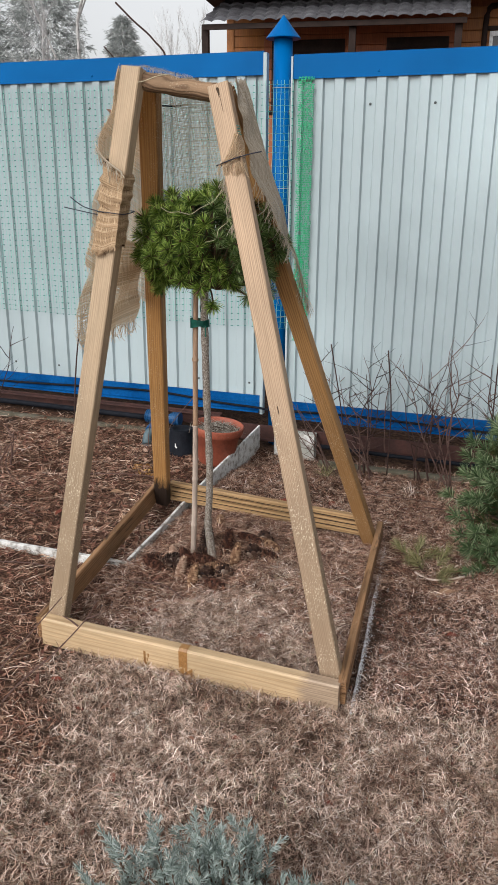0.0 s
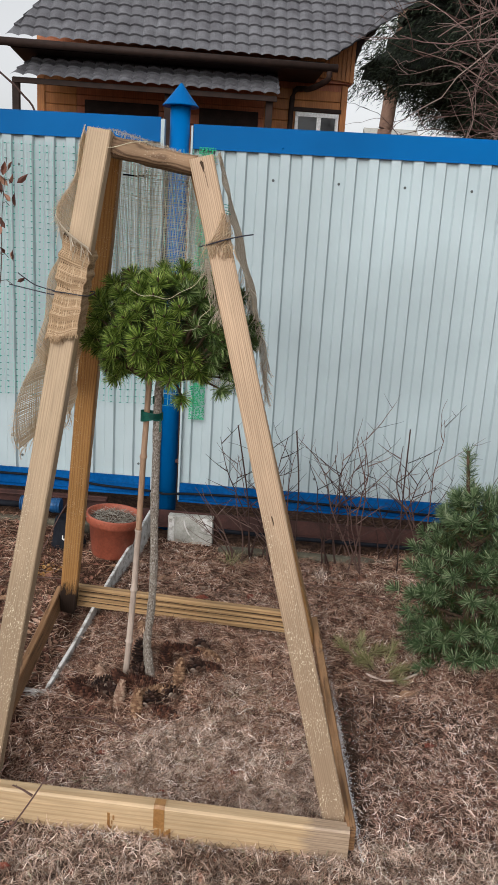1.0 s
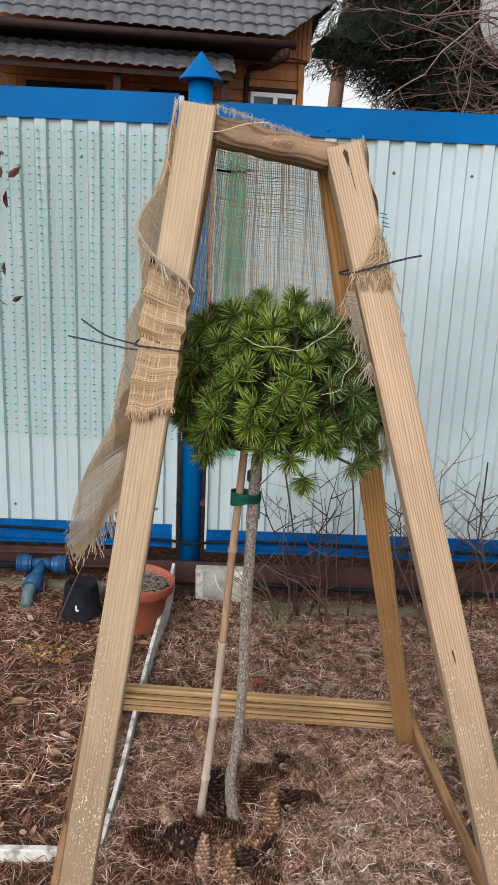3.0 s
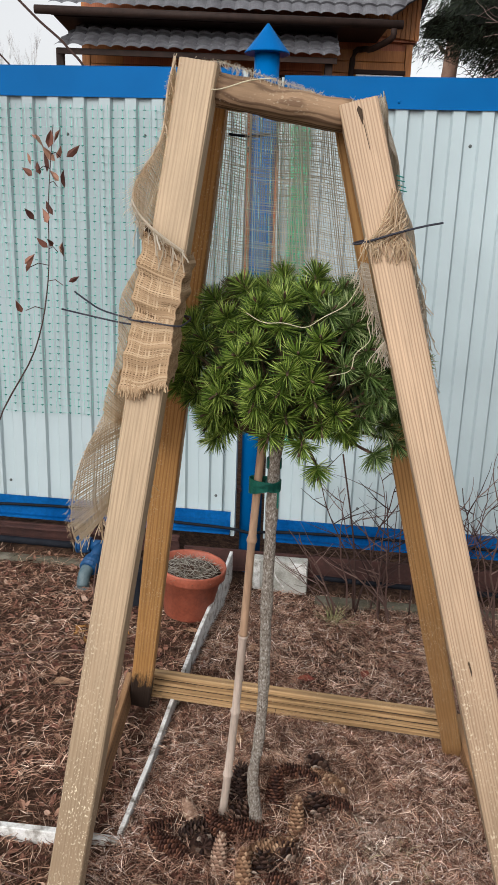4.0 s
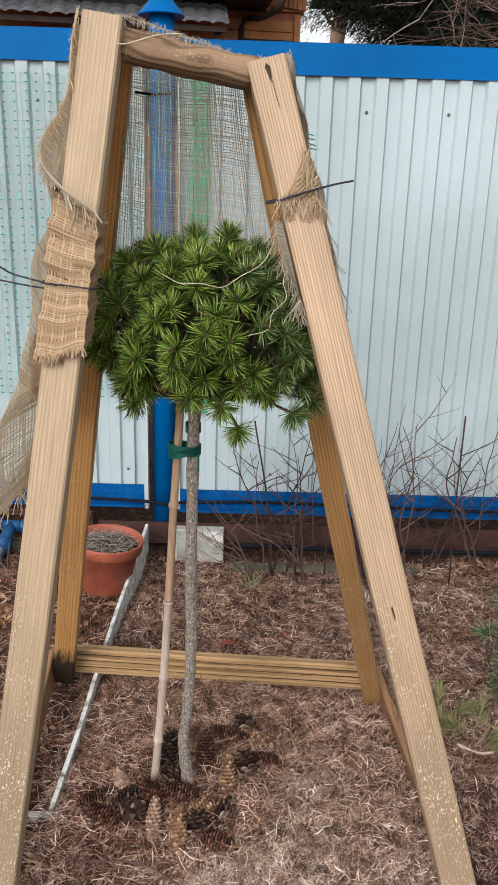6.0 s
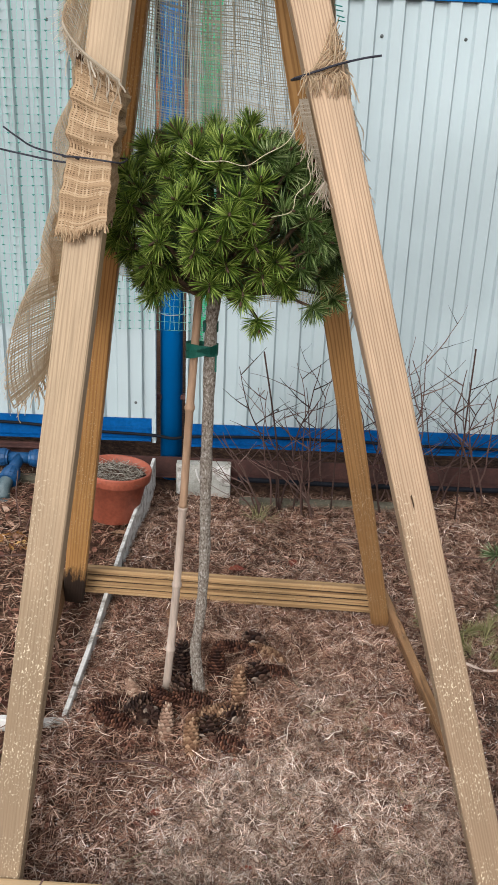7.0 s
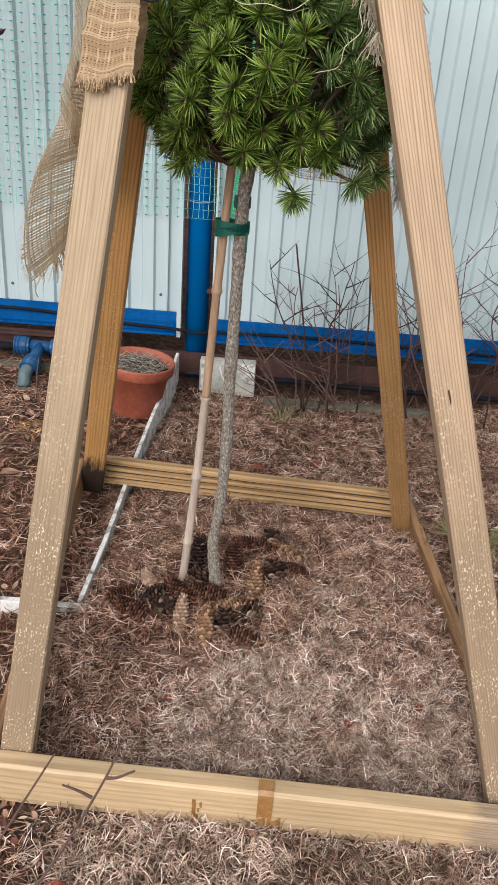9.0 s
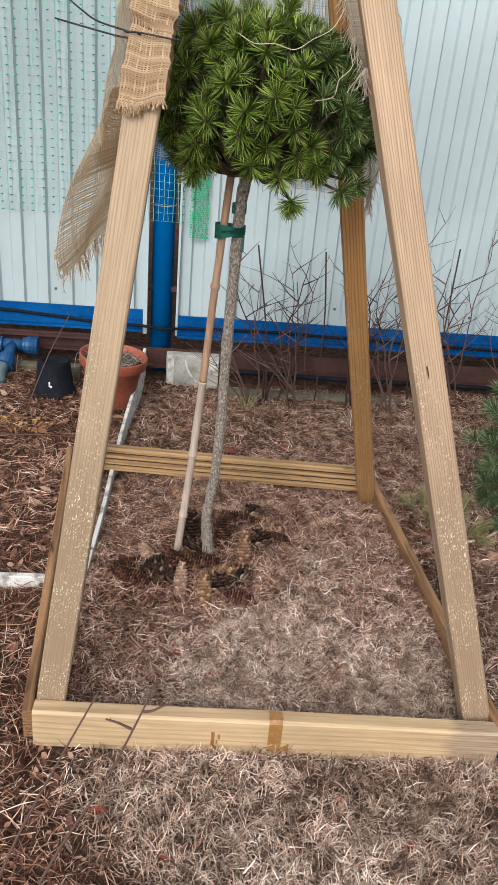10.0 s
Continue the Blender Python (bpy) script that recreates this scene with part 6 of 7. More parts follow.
# ---- litter and dead grass ----
def blades(name, n, area, ln, width, mat, label, seed, lay=(0.05, 0.5), keep=None, cat="grass", lift=0.0, curve=0.4):
    rr = np.random.RandomState(seed)
    x = rr.uniform(area[0], area[1], n)
    y = rr.uniform(area[2], area[3], n)
    if keep is not None:
        k = keep(x, y, rr)
        x, y = x[k], y[k]
    n = len(x)
    a = rr.uniform(0, 6.283, n)
    l = rr.uniform(ln[0], ln[1], n)
    el = rr.uniform(lay[0], lay[1], n)
    z = height(x, y) + rr.uniform(-0.003, 0.016, n) + lift
    b = np.stack([x, y, z], 1)
    a2 = a + rr.uniform(-curve, curve, n) * 2
    d1 = np.stack([np.cos(a) * np.cos(el), np.sin(a) * np.cos(el), np.sin(el)], 1)
    el2 = el - rr.uniform(0.0, 0.5, n)
    d2 = np.stack([np.cos(a2) * np.cos(el2), np.sin(a2) * np.cos(el2), np.sin(el2)], 1)
    m = b + d1 * l[:, None] * 0.5
    tp = m + d2 * l[:, None] * 0.5
    tp[:, 2] = np.maximum(tp[:, 2], height(tp[:, 0], tp[:, 1]) + 0.001)
    roll = rr.uniform(-0.9, 0.9, n)
    side = np.stack([-np.sin(a) * np.cos(roll), np.cos(a) * np.cos(roll), np.sin(roll)], 1)
    ob = new(name, mesh(name, *ribbons(b, m, tp, rr.uniform(width[0], width[1], n), side), mat))
    return tagged(ob, label, cat, kind="stuff")


def lawn(x, y, rr):
    c = cover(x, y)
    return (rr.rand(len(x)) < np.where(c > 0.7, c, c * 0.5)) & ~((y > 1.868) & (y < 1.92) & (x > -1.31) & (x < -0.25))


def brownish(x, y, rr):
    w = wob(x, y)
    return ((x > -0.22) | (y > 2.95) | ((y < 1.9) & (rr.rand(len(x)) < 0.45))) & (x > -1.2) & (rr.rand(len(x)) < np.clip(1.3 - 0.15 * (y - 1.5) + w * 3, 0.2, 1)) & (y > 0.8)


def bed(x, y, rr):
    w = wob(x, y)
    a = (x < -1.18) & (y > 2.45)
    b = (x < -1.12 + w) & (y <= 2.45)
    c = (x >= -1.18) & (y > 2.55 + 0.4 * w)
    d = (np.hypot((x + 0.93) / 1.3, y - 2.44) < 0.30) | ((x < -0.98) & (y > 1.945))
    return (a | b | c | d) & (y < 3.86)


def inframe(x, y, rr):
    ring = np.hypot((x + 0.92) / 1.3, y - 2.47) < 0.23 + 0.4 * wob(x * 2, y * 2)
    return (x > -1.28) & (x < -0.28) & (y > 1.945) & (y < 3.0) & (~ring | (rr.rand(len(x)) < 0.25))


def worn(x, y):
    """How far the lawn inside the frame has given way to brown litter: most towards the one side and the back."""
    a = np.exp(-(((x + 0.47) / 0.20) ** 2 + ((y - 2.42) / 0.30) ** 2))
    b = np.clip((y - 2.52) / 0.12, 0, 1)
    c = np.clip(-5.0 * wob(x * 2.9 + 1.3, y * 2.7), 0, 0.75) * (y > 1.98)
    return np.clip(np.maximum(np.maximum(a, b), c), 0, 0.9)


def lawn_in(x, y, rr):
    return lawn(x, y, rr) & (rr.rand(len(x)) > worn(x, y))


def worn_in(x, y, rr):
    return (rr.rand(len(x)) < worn(x, y)) & (np.hypot((x + 0.93) / 1.25, y - 2.48) > 0.16)


STRAW = "matted straw-coloured dead lawn grass with frost"
blades("dead_grass", 104000, (-1.5, 1.0, 0.75, 1.93), (0.018, 0.05), (0.0012, 0.0026), "straw", STRAW, 31, (0.0, 1.0), lawn)
blades("dead_grass", 42000, (-1.1, -0.26, 1.94, 2.80), (0.02, 0.055), (0.0013, 0.0028), "straw", STRAW, 37, (0.0, 0.9), lawn_in)
blades("dead_grass", 9000, (-0.25, 1.0, 1.93, 3.2), (0.02, 0.045), (0.0014, 0.0028), "straw", STRAW, 38, (0.0, 0.7), lawn)
blades("frosted_straws", 7000, (-1.05, -0.28, 1.95, 2.75), (0.03, 0.065), (0.0014, 0.0026), "straw_pale", "pale frosted straws lying on the lawn", 61, (0.0, 0.6), lawn_in)
blades("frosted_straws", 9000, (-1.3, 1.0, 0.75, 1.93), (0.02, 0.05), (0.0010, 0.0020), "straw_pale", "pale frosted straws lying on the lawn", 62, (0.0, 0.6), lawn)
blades("frosted_straws", 5500, (-1.2, 1.0, 1.95, 3.8), (0.02, 0.055), (0.0010, 0.0020), "straw_pale", "pale frosted straws lying on the lawn", 63, (0.0, 0.5), lambda x, y, q: ((x > -0.2) | (y > 2.6)) & (wob(x * 1.7 + 3, y * 1.9) > -0.03))
blades("brown_thatch", 80000, (-1.2, 1.2, 0.8, 3.88), (0.016, 0.048), (0.0012, 0.0026), "straw_brown", "short brown frosted thatch of dead grass", 32, (0.0, 0.8), brownish)
blades("brown_thatch", 36000, (-1.29, -0.27, 1.94, 3.0), (0.018, 0.05), (0.0012, 0.0025), "straw_brown", "short brown frosted thatch of dead grass", 36, (0.0, 0.6), inframe)
blades("brown_thatch", 26000, (-0.21, 0.9, 1.93, 3.3), (0.016, 0.048), (0.0013, 0.0028), "straw_brown", "short brown frosted thatch of dead grass", 66, (0.0, 0.7))
blades("fallen_needles", 98000, (-2.6, 1.0, 1.0, 3.88), (0.03, 0.10), (0.0012, 0.0024), "litter", "brown fallen pine needles on the bed", 33, (0.0, 0.3), bed, "litter")


blades("brown_thatch", 30000, (-5.0, 4.0, -2.5, 3.9), (0.03, 0.09), (0.003, 0.006), "straw_brown", "short brown thatch of dead grass further out", 64, (0.0, 0.6), lambda x, y, q: (x < -2.2) | (x > 0.8) | (y < 0.95))
blades("fallen_needles", 12000, (-4.6, -2.3, 0.6, 3.88), (0.04, 0.10), (0.002, 0.004), "litter", "brown fallen pine needles on the bed further out", 65, (0.0, 0.3), None, "litter")


def curls(name, n, area, ln, width, mat, label, seed, keep=None, loft=0.012):
    """Fine dead blades that bow up and curl over one another: four corners pairs along each."""
    rr = np.random.RandomState(seed)
    x, y = rr.uniform(area[0], area[1], n), rr.uniform(area[2], area[3], n)
    if keep is not None:
        k = keep(x, y, rr)
        x, y = x[k], y[k]
    n = len(x)
    a, turn = rr.uniform(0, 6.283, n), rr.normal(0, 1.3, n)
    l, up = rr.uniform(ln[0], ln[1], n), rr.uniform(0.1, 1.0, n) * loft
    w = rr.uniform(width[0], width[1], n)
    z = height(x, y) + rr.uniform(0.0, 0.008, n)
    rows, px, py = [], x.copy(), y.copy()
    for k in range(4):
        t = k / 3
        ang = a + turn * t
        pz = z + up * math.sin(math.pi * (0.12 + 0.88 * t))
        tp = w * (0.5, 0.5, 0.42, 0.12)[k]
        sx, sy = -np.sin(ang) * tp, np.cos(ang) * tp
        tilt = tp * 0.6 * np.sin(a * 3)
        rows += [np.stack([px - sx, py - sy, pz - tilt], 1), np.stack([px + sx, py + sy, pz + tilt], 1)]
        px, py = px + np.cos(ang) * l / 3, py + np.sin(ang) * l / 3
    v = np.stack(rows, 1).reshape(-1, 3)
    f = []
    for b in (np.arange(n) * 8).tolist():
        f += [(b, b + 1, b + 3, b + 2), (b + 2, b + 3, b + 5, b + 4), (b + 4, b + 5, b + 7, b + 6)]
    ob = new(name, mesh(name, v, f, mat))
    return tagged(ob, label, "grass", kind="stuff")


def mound_in(x, y, rr):
    return mound(x, y, rr) & (rr.rand(len(x)) > worn(x, y))


def mound(x, y, rr):
    return (rr.rand(len(x)) < cover(x, y) * np.clip(0.55 + 3.0 * wob(x * 2.3, y * 2.1), 0.15, 1)) & ~((y > 1.868) & (y < 1.92) & (x > -1.31) & (x < -0.25))


CURL = "fine curled pale dead grass matted on the lawn"
curls("curled_grass", 52000, (-1.06, -0.27, 1.95, 2.80), (0.025, 0.06), (0.0010, 0.0022), "straw", CURL, 71, mound_in)
curls("curled_grass", 16000, (-1.0, -0.3, 1.98, 2.70), (0.025, 0.055), (0.0011, 0.0020), "straw_pale", CURL, 76, mound_in, 0.016)
curls("curled_grass", 34000, (-1.4, 0.9, 0.9, 1.93), (0.022, 0.055), (0.0011, 0.0022), "straw", CURL, 72, mound)
curls("curled_grass", 7000, (-0.24, 0.8, 1.93, 3.2), (0.018, 0.042), (0.0008, 0.0015), "straw_pale", CURL, 73, mound, 0.008)
curls("curled_grass", 24000, (-1.2, 0.8, 2.6, 3.86), (0.03, 0.07), (0.0009, 0.0016), "litter", "fine curled brown dead grass on the bed", 74, None, 0.012)
curls("curled_grass", 30000, (-1.04, -0.28, 1.96, 2.98), (0.02, 0.055), (0.0010, 0.0019), "litter", "fine curled brown dead grass inside the frame", 77, worn_in, 0.010)
blades("fallen_needles", 9000, (-1.04, -0.28, 1.96, 2.98), (0.03, 0.09), (0.0010, 0.0018), "litter", "brown fallen pine needles inside the frame", 78, (0.0, 0.3), worn_in, "litter", 0.004)
blades("green_grass", 700, (-0.70, -0.34, 2.00, 2.55), (0.02, 0.045), (0.0010, 0.0018), "needle_yellow", "sparse olive grass blades coming through the dead lawn", 79, (0.1, 0.8), lambda x, y, q: (np.hypot(x + 0.55, y - 2.42) < 0.09) | (np.hypot(x + 0.68, y - 2.12) < 0.06) | (np.hypot(x + 0.45, y - 2.20) < 0.05))


blades("fallen_needles", 2600, (-1.16, -0.66, 2.26, 2.76), (0.05, 0.11), (0.0010, 0.0018), "litter", "long brown pine needles strewn over the cones", 35, (0.0, 0.35), lambda x, y, q: np.hypot((x + 0.93) / 1.25, y - 2.49) < 0.20 + 0.05 * q.rand(len(x)), "litter", 0.012, 0.9)

def leaf_bits(name, n, area, size, mat, label, seed, keep):
    rr = np.random.RandomState(seed)
    x, y = rr.uniform(area[0], area[1], n), rr.uniform(area[2], area[3], n)
    k = keep(x, y, rr)
    x, y = x[k], y[k]
    n = len(x)
    z = height(x, y) + rr.uniform(0.001, 0.012, n)
    a = rr.uniform(0, 6.283, n)
    s = rr.uniform(size[0], size[1], n)
    tx, ty = rr.normal(0, 0.45, n), rr.normal(0, 0.45, n)
    c = np.stack([x, y, z], 1)
    e1 = np.stack([np.cos(a), np.sin(a), tx], 1)
    e2 = np.stack([-np.sin(a), np.cos(a), ty], 1)
    asp = rr.uniform(0.35, 0.75, n)
    v = []
    curl = rr.uniform(0.1, 0.5, n)
    for u, w, h in ((-1, 0, 0.4), (-0.35, 0.9, 0.6), (0.45, 0.8, 0.5), (1.1, 0, 0.3), (0.4, -0.85, 0.6), (-0.4, -0.8, 0.6), (0, 0, -0.2)):
        v.append(c + e1 * (u * s)[:, None] + e2 * (w * s * asp)[:, None] + np.stack([np.zeros(n), np.zeros(n), h * s * curl], 1))
    v = np.stack(v, 1).reshape(-1, 3)
    f = []
    for b in (np.arange(n) * 7).tolist():
        f += [(b, b + 5, b + 6), (b + 5, b + 4, b + 6), (b + 4, b + 3, b + 6), (b + 3, b + 2, b + 6), (b + 2, b + 1, b + 6), (b + 1, b, b + 6)]
    ob = new(name, mesh(name, v, f, mat))
    return tagged(ob, label, "litter", kind="stuff")


leaf_bits("leaf_litter", 1300, (-2.6, -1.2, 2.2, 3.8), (0.008, 0.019), "leaves", "larger curled brown dead leaves on the bed", 46, bed)
leaf_bits("leaf_litter", 9000, (-2.6, 1.1, 1.0, 3.88), (0.004, 0.014), "leaves", "small curled red-brown dead leaves", 41, bed)
leaf_bits("leaf_crumbs", 9000, (-1.3, 1.2, 0.6, 3.2), (0.004, 0.010), "leaves", "scattered crumbs of dead leaves", 42, lambda x, y, rr: x > -5)

leaf_bits("leaf_litter", 900, (-1.2, -0.64, 2.24, 2.8), (0.005, 0.014), "leaves", "small dark dead leaves round the cones", 47, lambda x, y, q: np.hypot((x + 0.93) / 1.25, y - 2.49) < 0.24)

# frost grains where the cold lies
def frost(n, seed):
    rr = np.random.RandomState(seed)
    t = rr.rand(n)
    xs, ys = [], []
    m = n // 5
    yy = rr.uniform(1.86, 2.95, m)
    xs.append(-0.228 - 0.080 * (yy - 1.9) + np.abs(rr.normal(0, 0.007, m))), ys.append(yy)
    m2 = n // 40
    xx = rr.uniform(-1.0, -0.25, m2)
    xs.append(xx), ys.append(1.866 - np.abs(rr.normal(0, 0.012, m2)))
    m3 = n // 6
    xs.append(rr.uniform(-0.25, 0.35, m3)), ys.append(rr.uniform(1.2, 2.6, m3))
    m4 = n // 10
    xs.append(rr.normal(-0.6, 0.16, m4)), ys.append(rr.normal(2.2, 0.12, m4))
    m5 = n // 60
    xs.append(rr.uniform(-1.27, -1.0, m5)), ys.append(rr.uniform(1.95, 2.3, m5))
    m6 = n // 8
    xs.append(rr.uniform(-1.2, 0.6, m6)), ys.append(rr.uniform(0.8, 3.6, m6))
    x, y = np.concatenate(xs), np.concatenate(ys)
    n = len(x)
    s = rr.uniform(0.0006, 0.0019, n)
    c = np.stack([x, y, height(x, y) + rr.uniform(0.001, 0.014, n)], 1)
    corners = np.array([[1, 0, -0.3], [-0.5, 0.87, -0.3], [-0.5, -0.87, -0.3], [0.1, 0.1, 1]])
    r = rr.uniform(-0.35, 0.35, (n, 4, 3))
    v = (c[:, None, :] + (corners[None] + r) * s[:, None, None]).reshape(-1, 3)
    f = []
    for b in (np.arange(n) * 4).tolist():
        f += [(b, b + 1, b + 3), (b + 1, b + 2, b + 3), (b + 2, b, b + 3)]
    ob = new("frost_grains", mesh("frost_grains", v, f, "frost"))
    tagged(ob, "scattered white grains of frost and snow", "frost", kind="stuff")


frost(20000, 51)


# single leaves and twigs that lie about
def leaf(x, y, s, mat, yaw, tilt, label):
    g = [(-1, 0, 0.1), (-0.6, 0.5, 0.25), (0.1, 0.62, 0.2), (0.7, 0.35, 0.15), (1.2, 0, 0.05), (0.7, -0.4, 0.2), (0.1, -0.6, 0.25), (-0.6, -0.5, 0.2), (0.05, 0, -0.05), (-1.5, 0.05, 0.0)]
    v = [(a * s, b * s, c * s * 1.2 + 0.0006 * math.sin(a * 9)) for a, b, c in g]
    f = [(i, i + 1, 8) for i in range(7)] + [(7, 0, 8), (0, 9, 7)]
    ob = new("dead_leaf", mesh("dead_leaf", v, f, mat))
    ob.matrix_basis = Matrix.Translation((x, y, hz(x, y) + 0.014)) @ pose(0, 0, 0, tilt, tilt * 0.6, yaw)
    tagged(ob, label, "leaf", "dead leaves on the ground")


rr = random.Random(77)
for x, y, s, mat, lab in ((-0.305, 2.70, 0.022, "leaf_tan", "tan"), (-0.30, 2.52, 0.018, "leaf_tan", "tan"), (-0.42, 2.17, 0.014, "leaf_red", "red"), (-0.60, 2.22, 0.012, "leaf_red", "red"), (-0.58, 2.12, 0.016, "leaf_red", "red"), (-0.90, 2.08, 0.018, "leaf_red", "red"), (-0.98, 2.15, 0.014, "leaf_red", "red"),
                          (-0.48, 2.3, 0.014, "leaf_tan", "tan"), (-0.78, 2.02, 0.013, "leaf_red", "red"), (-1.02, 3.35, 0.026, "leaf_tan", "tan"), (-1.0, 2.95, 0.028, "leaf_tan", "tan"), (-0.82, 3.2, 0.026, "leaf_red", "red"), (-0.95, 3.1, 0.022, "leaf_tan", "tan"), (-0.62, 3.3, 0.024, "leaf_red", "red"), (-1.26, 3.42, 0.03, "leaf_tan", "tan"),
                          (-1.62, 3.05, 0.03, "leaf_tan", "grey-tan"), (-1.45, 2.8, 0.026, "leaf_tan", "tan"), (-1.75, 2.75, 0.024, "leaf_red", "red"), (-0.02, 2.6, 0.035, "leaf_tan", "tan"), (0.02, 2.35, 0.018, "leaf_red", "red"), (-1.12, 1.72, 0.016, "leaf_red", "red"), (-0.98, 1.62, 0.014, "leaf_red", "red"), (-0.5, 1.65, 0.013, "leaf_red", "red"), (-0.2, 1.5, 0.014, "leaf_red", "red"), (-0.75, 1.4, 0.014, "leaf_red", "red")):
    leaf(x, y, s, mat, rr.uniform(0, 360), rr.uniform(-15, 15), "curled dry " + lab + " leaf on the ground")
leaf_bits("yellow_leaves", 150, (-1.70, -1.46, 3.28, 3.42), (0.006, 0.013), "leaf_yellow", "heap of yellow-brown withered leaves by the pot", 44, lambda x, y, q: np.hypot((x + 1.58) / 1.6, y - 3.35) < 0.065)
leaf_bits("yellow_leaves", 24, (-1.36, -1.2, 3.47, 3.53), (0.010, 0.02), "leaf_tan", "pale dry leaves before the pot", 45, lambda x, y, q: x < 5)
tb = [(( -2.6, 2.9, 0.09), (-2.1, 2.72, 0.11), (-1.75, 2.6, 0.10)), ((-2.4, 3.3, 0.1), (-2.2, 3.0, 0.13), (-2.0, 2.85, 0.1)), ((-1.9, 2.25, 0.03), (-1.6, 2.3, 0.05), (-1.42, 2.28, 0.05)), ((-1.15, 2.28, 0.06), (-1.0, 2.25, 0.09), (-0.9, 2.2, 0.08)),
      ((-1.9, 3.1, 0.1), (-1.6, 3.15, 0.12), (-1.35, 3.2, 0.1)), ((-1.15, 2.85, 0.07), (-1.0, 2.83, 0.08), (-0.85, 2.84, 0.07)), ((-0.2, 3.35, 0.07), (0.05, 3.3, 0.09), (0.3, 3.28, 0.08)), ((-0.5, 3.45, 0.06), (-0.3, 3.4, 0.08), (-0.15, 3.42, 0.07)), ((-1.62, 3.42, 0.1), (-1.64, 3.45, 0.2), (-1.63, 3.46, 0.30)), ((-1.60, 3.40, 0.09), (-1.53, 3.5, 0.28), (-1.47, 3.7, 0.40))]
for p in tb:
    tie("fallen_twig", [[V(*q) for q in p]], 0.0022, "twig", "thin dry brown twig on the leaf litter", "twig")

for o in bpy.data.objects:
    if o.name.split(".")[0] in ("needles", "branch", "inner_needles", "withered_leaves"):
        o["kind"] = "stuff"


# ---- the neighbour's house behind the fence ----
HY = 16.0
house = holder("timber_house", (-2.8, HY, 0), "stained timber house with a dark tiled roof", "house")
# the house stands at a slight angle to the fence
hiv = Matrix.Translation((2.8, -HY, 0.06)) @ Matrix.Translation((-0.22, HY - 1.25, 0)) @ pose(0, 0, 0, 0, 0, 8) @ Matrix.Translation((0.12, -HY + 1.25, 0))
piece("wall", joined("wall", [box_block((-5.35, HY + 0.05, 0), (0.28, HY + 8, 4.45)), box_block((-5.35, HY - 0.04, 4.45), (0.36, HY + 8, 4.84)), box_block((-5.35, HY - 0.04, 4.84), (-0.3, HY + 6, 5.1)), ([(-0.3, HY - 0.04, 4.84), (0.36, HY - 0.04, 4.84), (0.36, HY - 0.04, 5.22), (-0.3, HY + 6, 4.84), (0.36, HY + 6, 4.84), (0.36, HY + 6, 5.22)], [(0, 1, 2), (5, 4, 3), (0, 2, 5, 3), (1, 4, 5, 2)])], "plank_red"), house, hiv, "red-brown timber wall")


def planks(x0, x1, z0, z1, step, mat, y=HY, d=0.05):
    n = int((z1 - z0) / step)
    for k in range(n):
        me = mesh("plank", *box_block((x0, y, z0 + k * step + 0.006), (x1, y + d, z0 + (k + 1) * step), 0.012), mat)
        piece("plank", me, house, hiv)


planks(-5.35, -4.7, 2.8, 5.0, 0.19, "plank")
planks(-4.7, -1.25, 2.8, 5.0, 0.19, "plank_red")
planks(-1.25, 0.18, 2.8, 4.42, 0.19, "plank")
piece("corner_post", mesh("corner_post", *box_block((0.185, HY - 0.02, 0), (0.30, HY + 0.1, 4.42), 0.01), "plank"), house, hiv)
piece("corner_post", mesh("corner_post", *box_block((-5.41, HY - 0.02, 0), (-5.27, HY + 0.1, 4.9), 0.01), "plank"), house, hiv)
for x0, x1 in ((-4.55, -3.2), (-2.45, -1.35)):
    piece("dark_opening", mesh("dark_opening", *box_block((x0, HY - 0.03, 2.6), (x1, HY + 0.02, 3.86), 0.01), "brown"), house, hiv, "dark veranda opening")
for x in (-5.62, -3.05, -1.30):
    piece("veranda_post", mesh("veranda_post", *box_block((x, HY - 1.1, 0), (x + 0.12, HY - 0.98, 3.97), 0.008), "brown"), house, hiv)

# gable boards under the slanting roof edge
VERGE = lambda x: 4.835 + (x + 0.247) * 0.635
for k in range(13):
    x0 = -0.66 + k * 0.08
    zt = 4.92 if x0 < -0.25 else VERGE(x0) + 0.05
    piece("gable_board", mesh("gable_board", *box_block((x0, HY - 0.10, 4.46 - 0.1 * (x0 - 0.37)), (x0 + 0.074, HY - 0.06, zt), 0.006), "plank"), house, hiv)


def tile_block(x0, x1, y0, z0, dy, dz, rows, pitch, edge=None, lean=0.0):
    """Pressed tiles: waves across, a step at each course; edge(j) says where a course ends."""
    v, f = [], []
    slope = Vector((0, dy, dz)).normalized()
    nrm = Vector((0, -slope.z, slope.y))
    L = math.hypot(dy, dz)
    n = int((x1 - x0) / pitch * 6)
    for j in range(rows):
        k = len(v)
        for e, lift in ((0.0, 0.035), (0.98, 0.0)):
            lim = edge(j + e) if edge else x1
            for i in range(n + 1):
                x = x0 + pitch / 6 * i
                ph = (i / 6) % 1.0
                wave = 0.026 * (0.0, 0.7, 1.0, 1.05, 0.9, 0.5)[i % 6] * 1.25
                v.append(tuple(Vector((max(min(x, lim), x0 + lean * (j + e)), y0, z0)) + slope * (L * (j + e)) + nrm * (lift + wave)))
        for i in range(n):
            a = k + i
            f.append((a, a + 1, a + n + 2, a + n + 1))
            if j:
                f.append((k - n - 1 + i, k - n + i, a + 1, a))
    return v, f


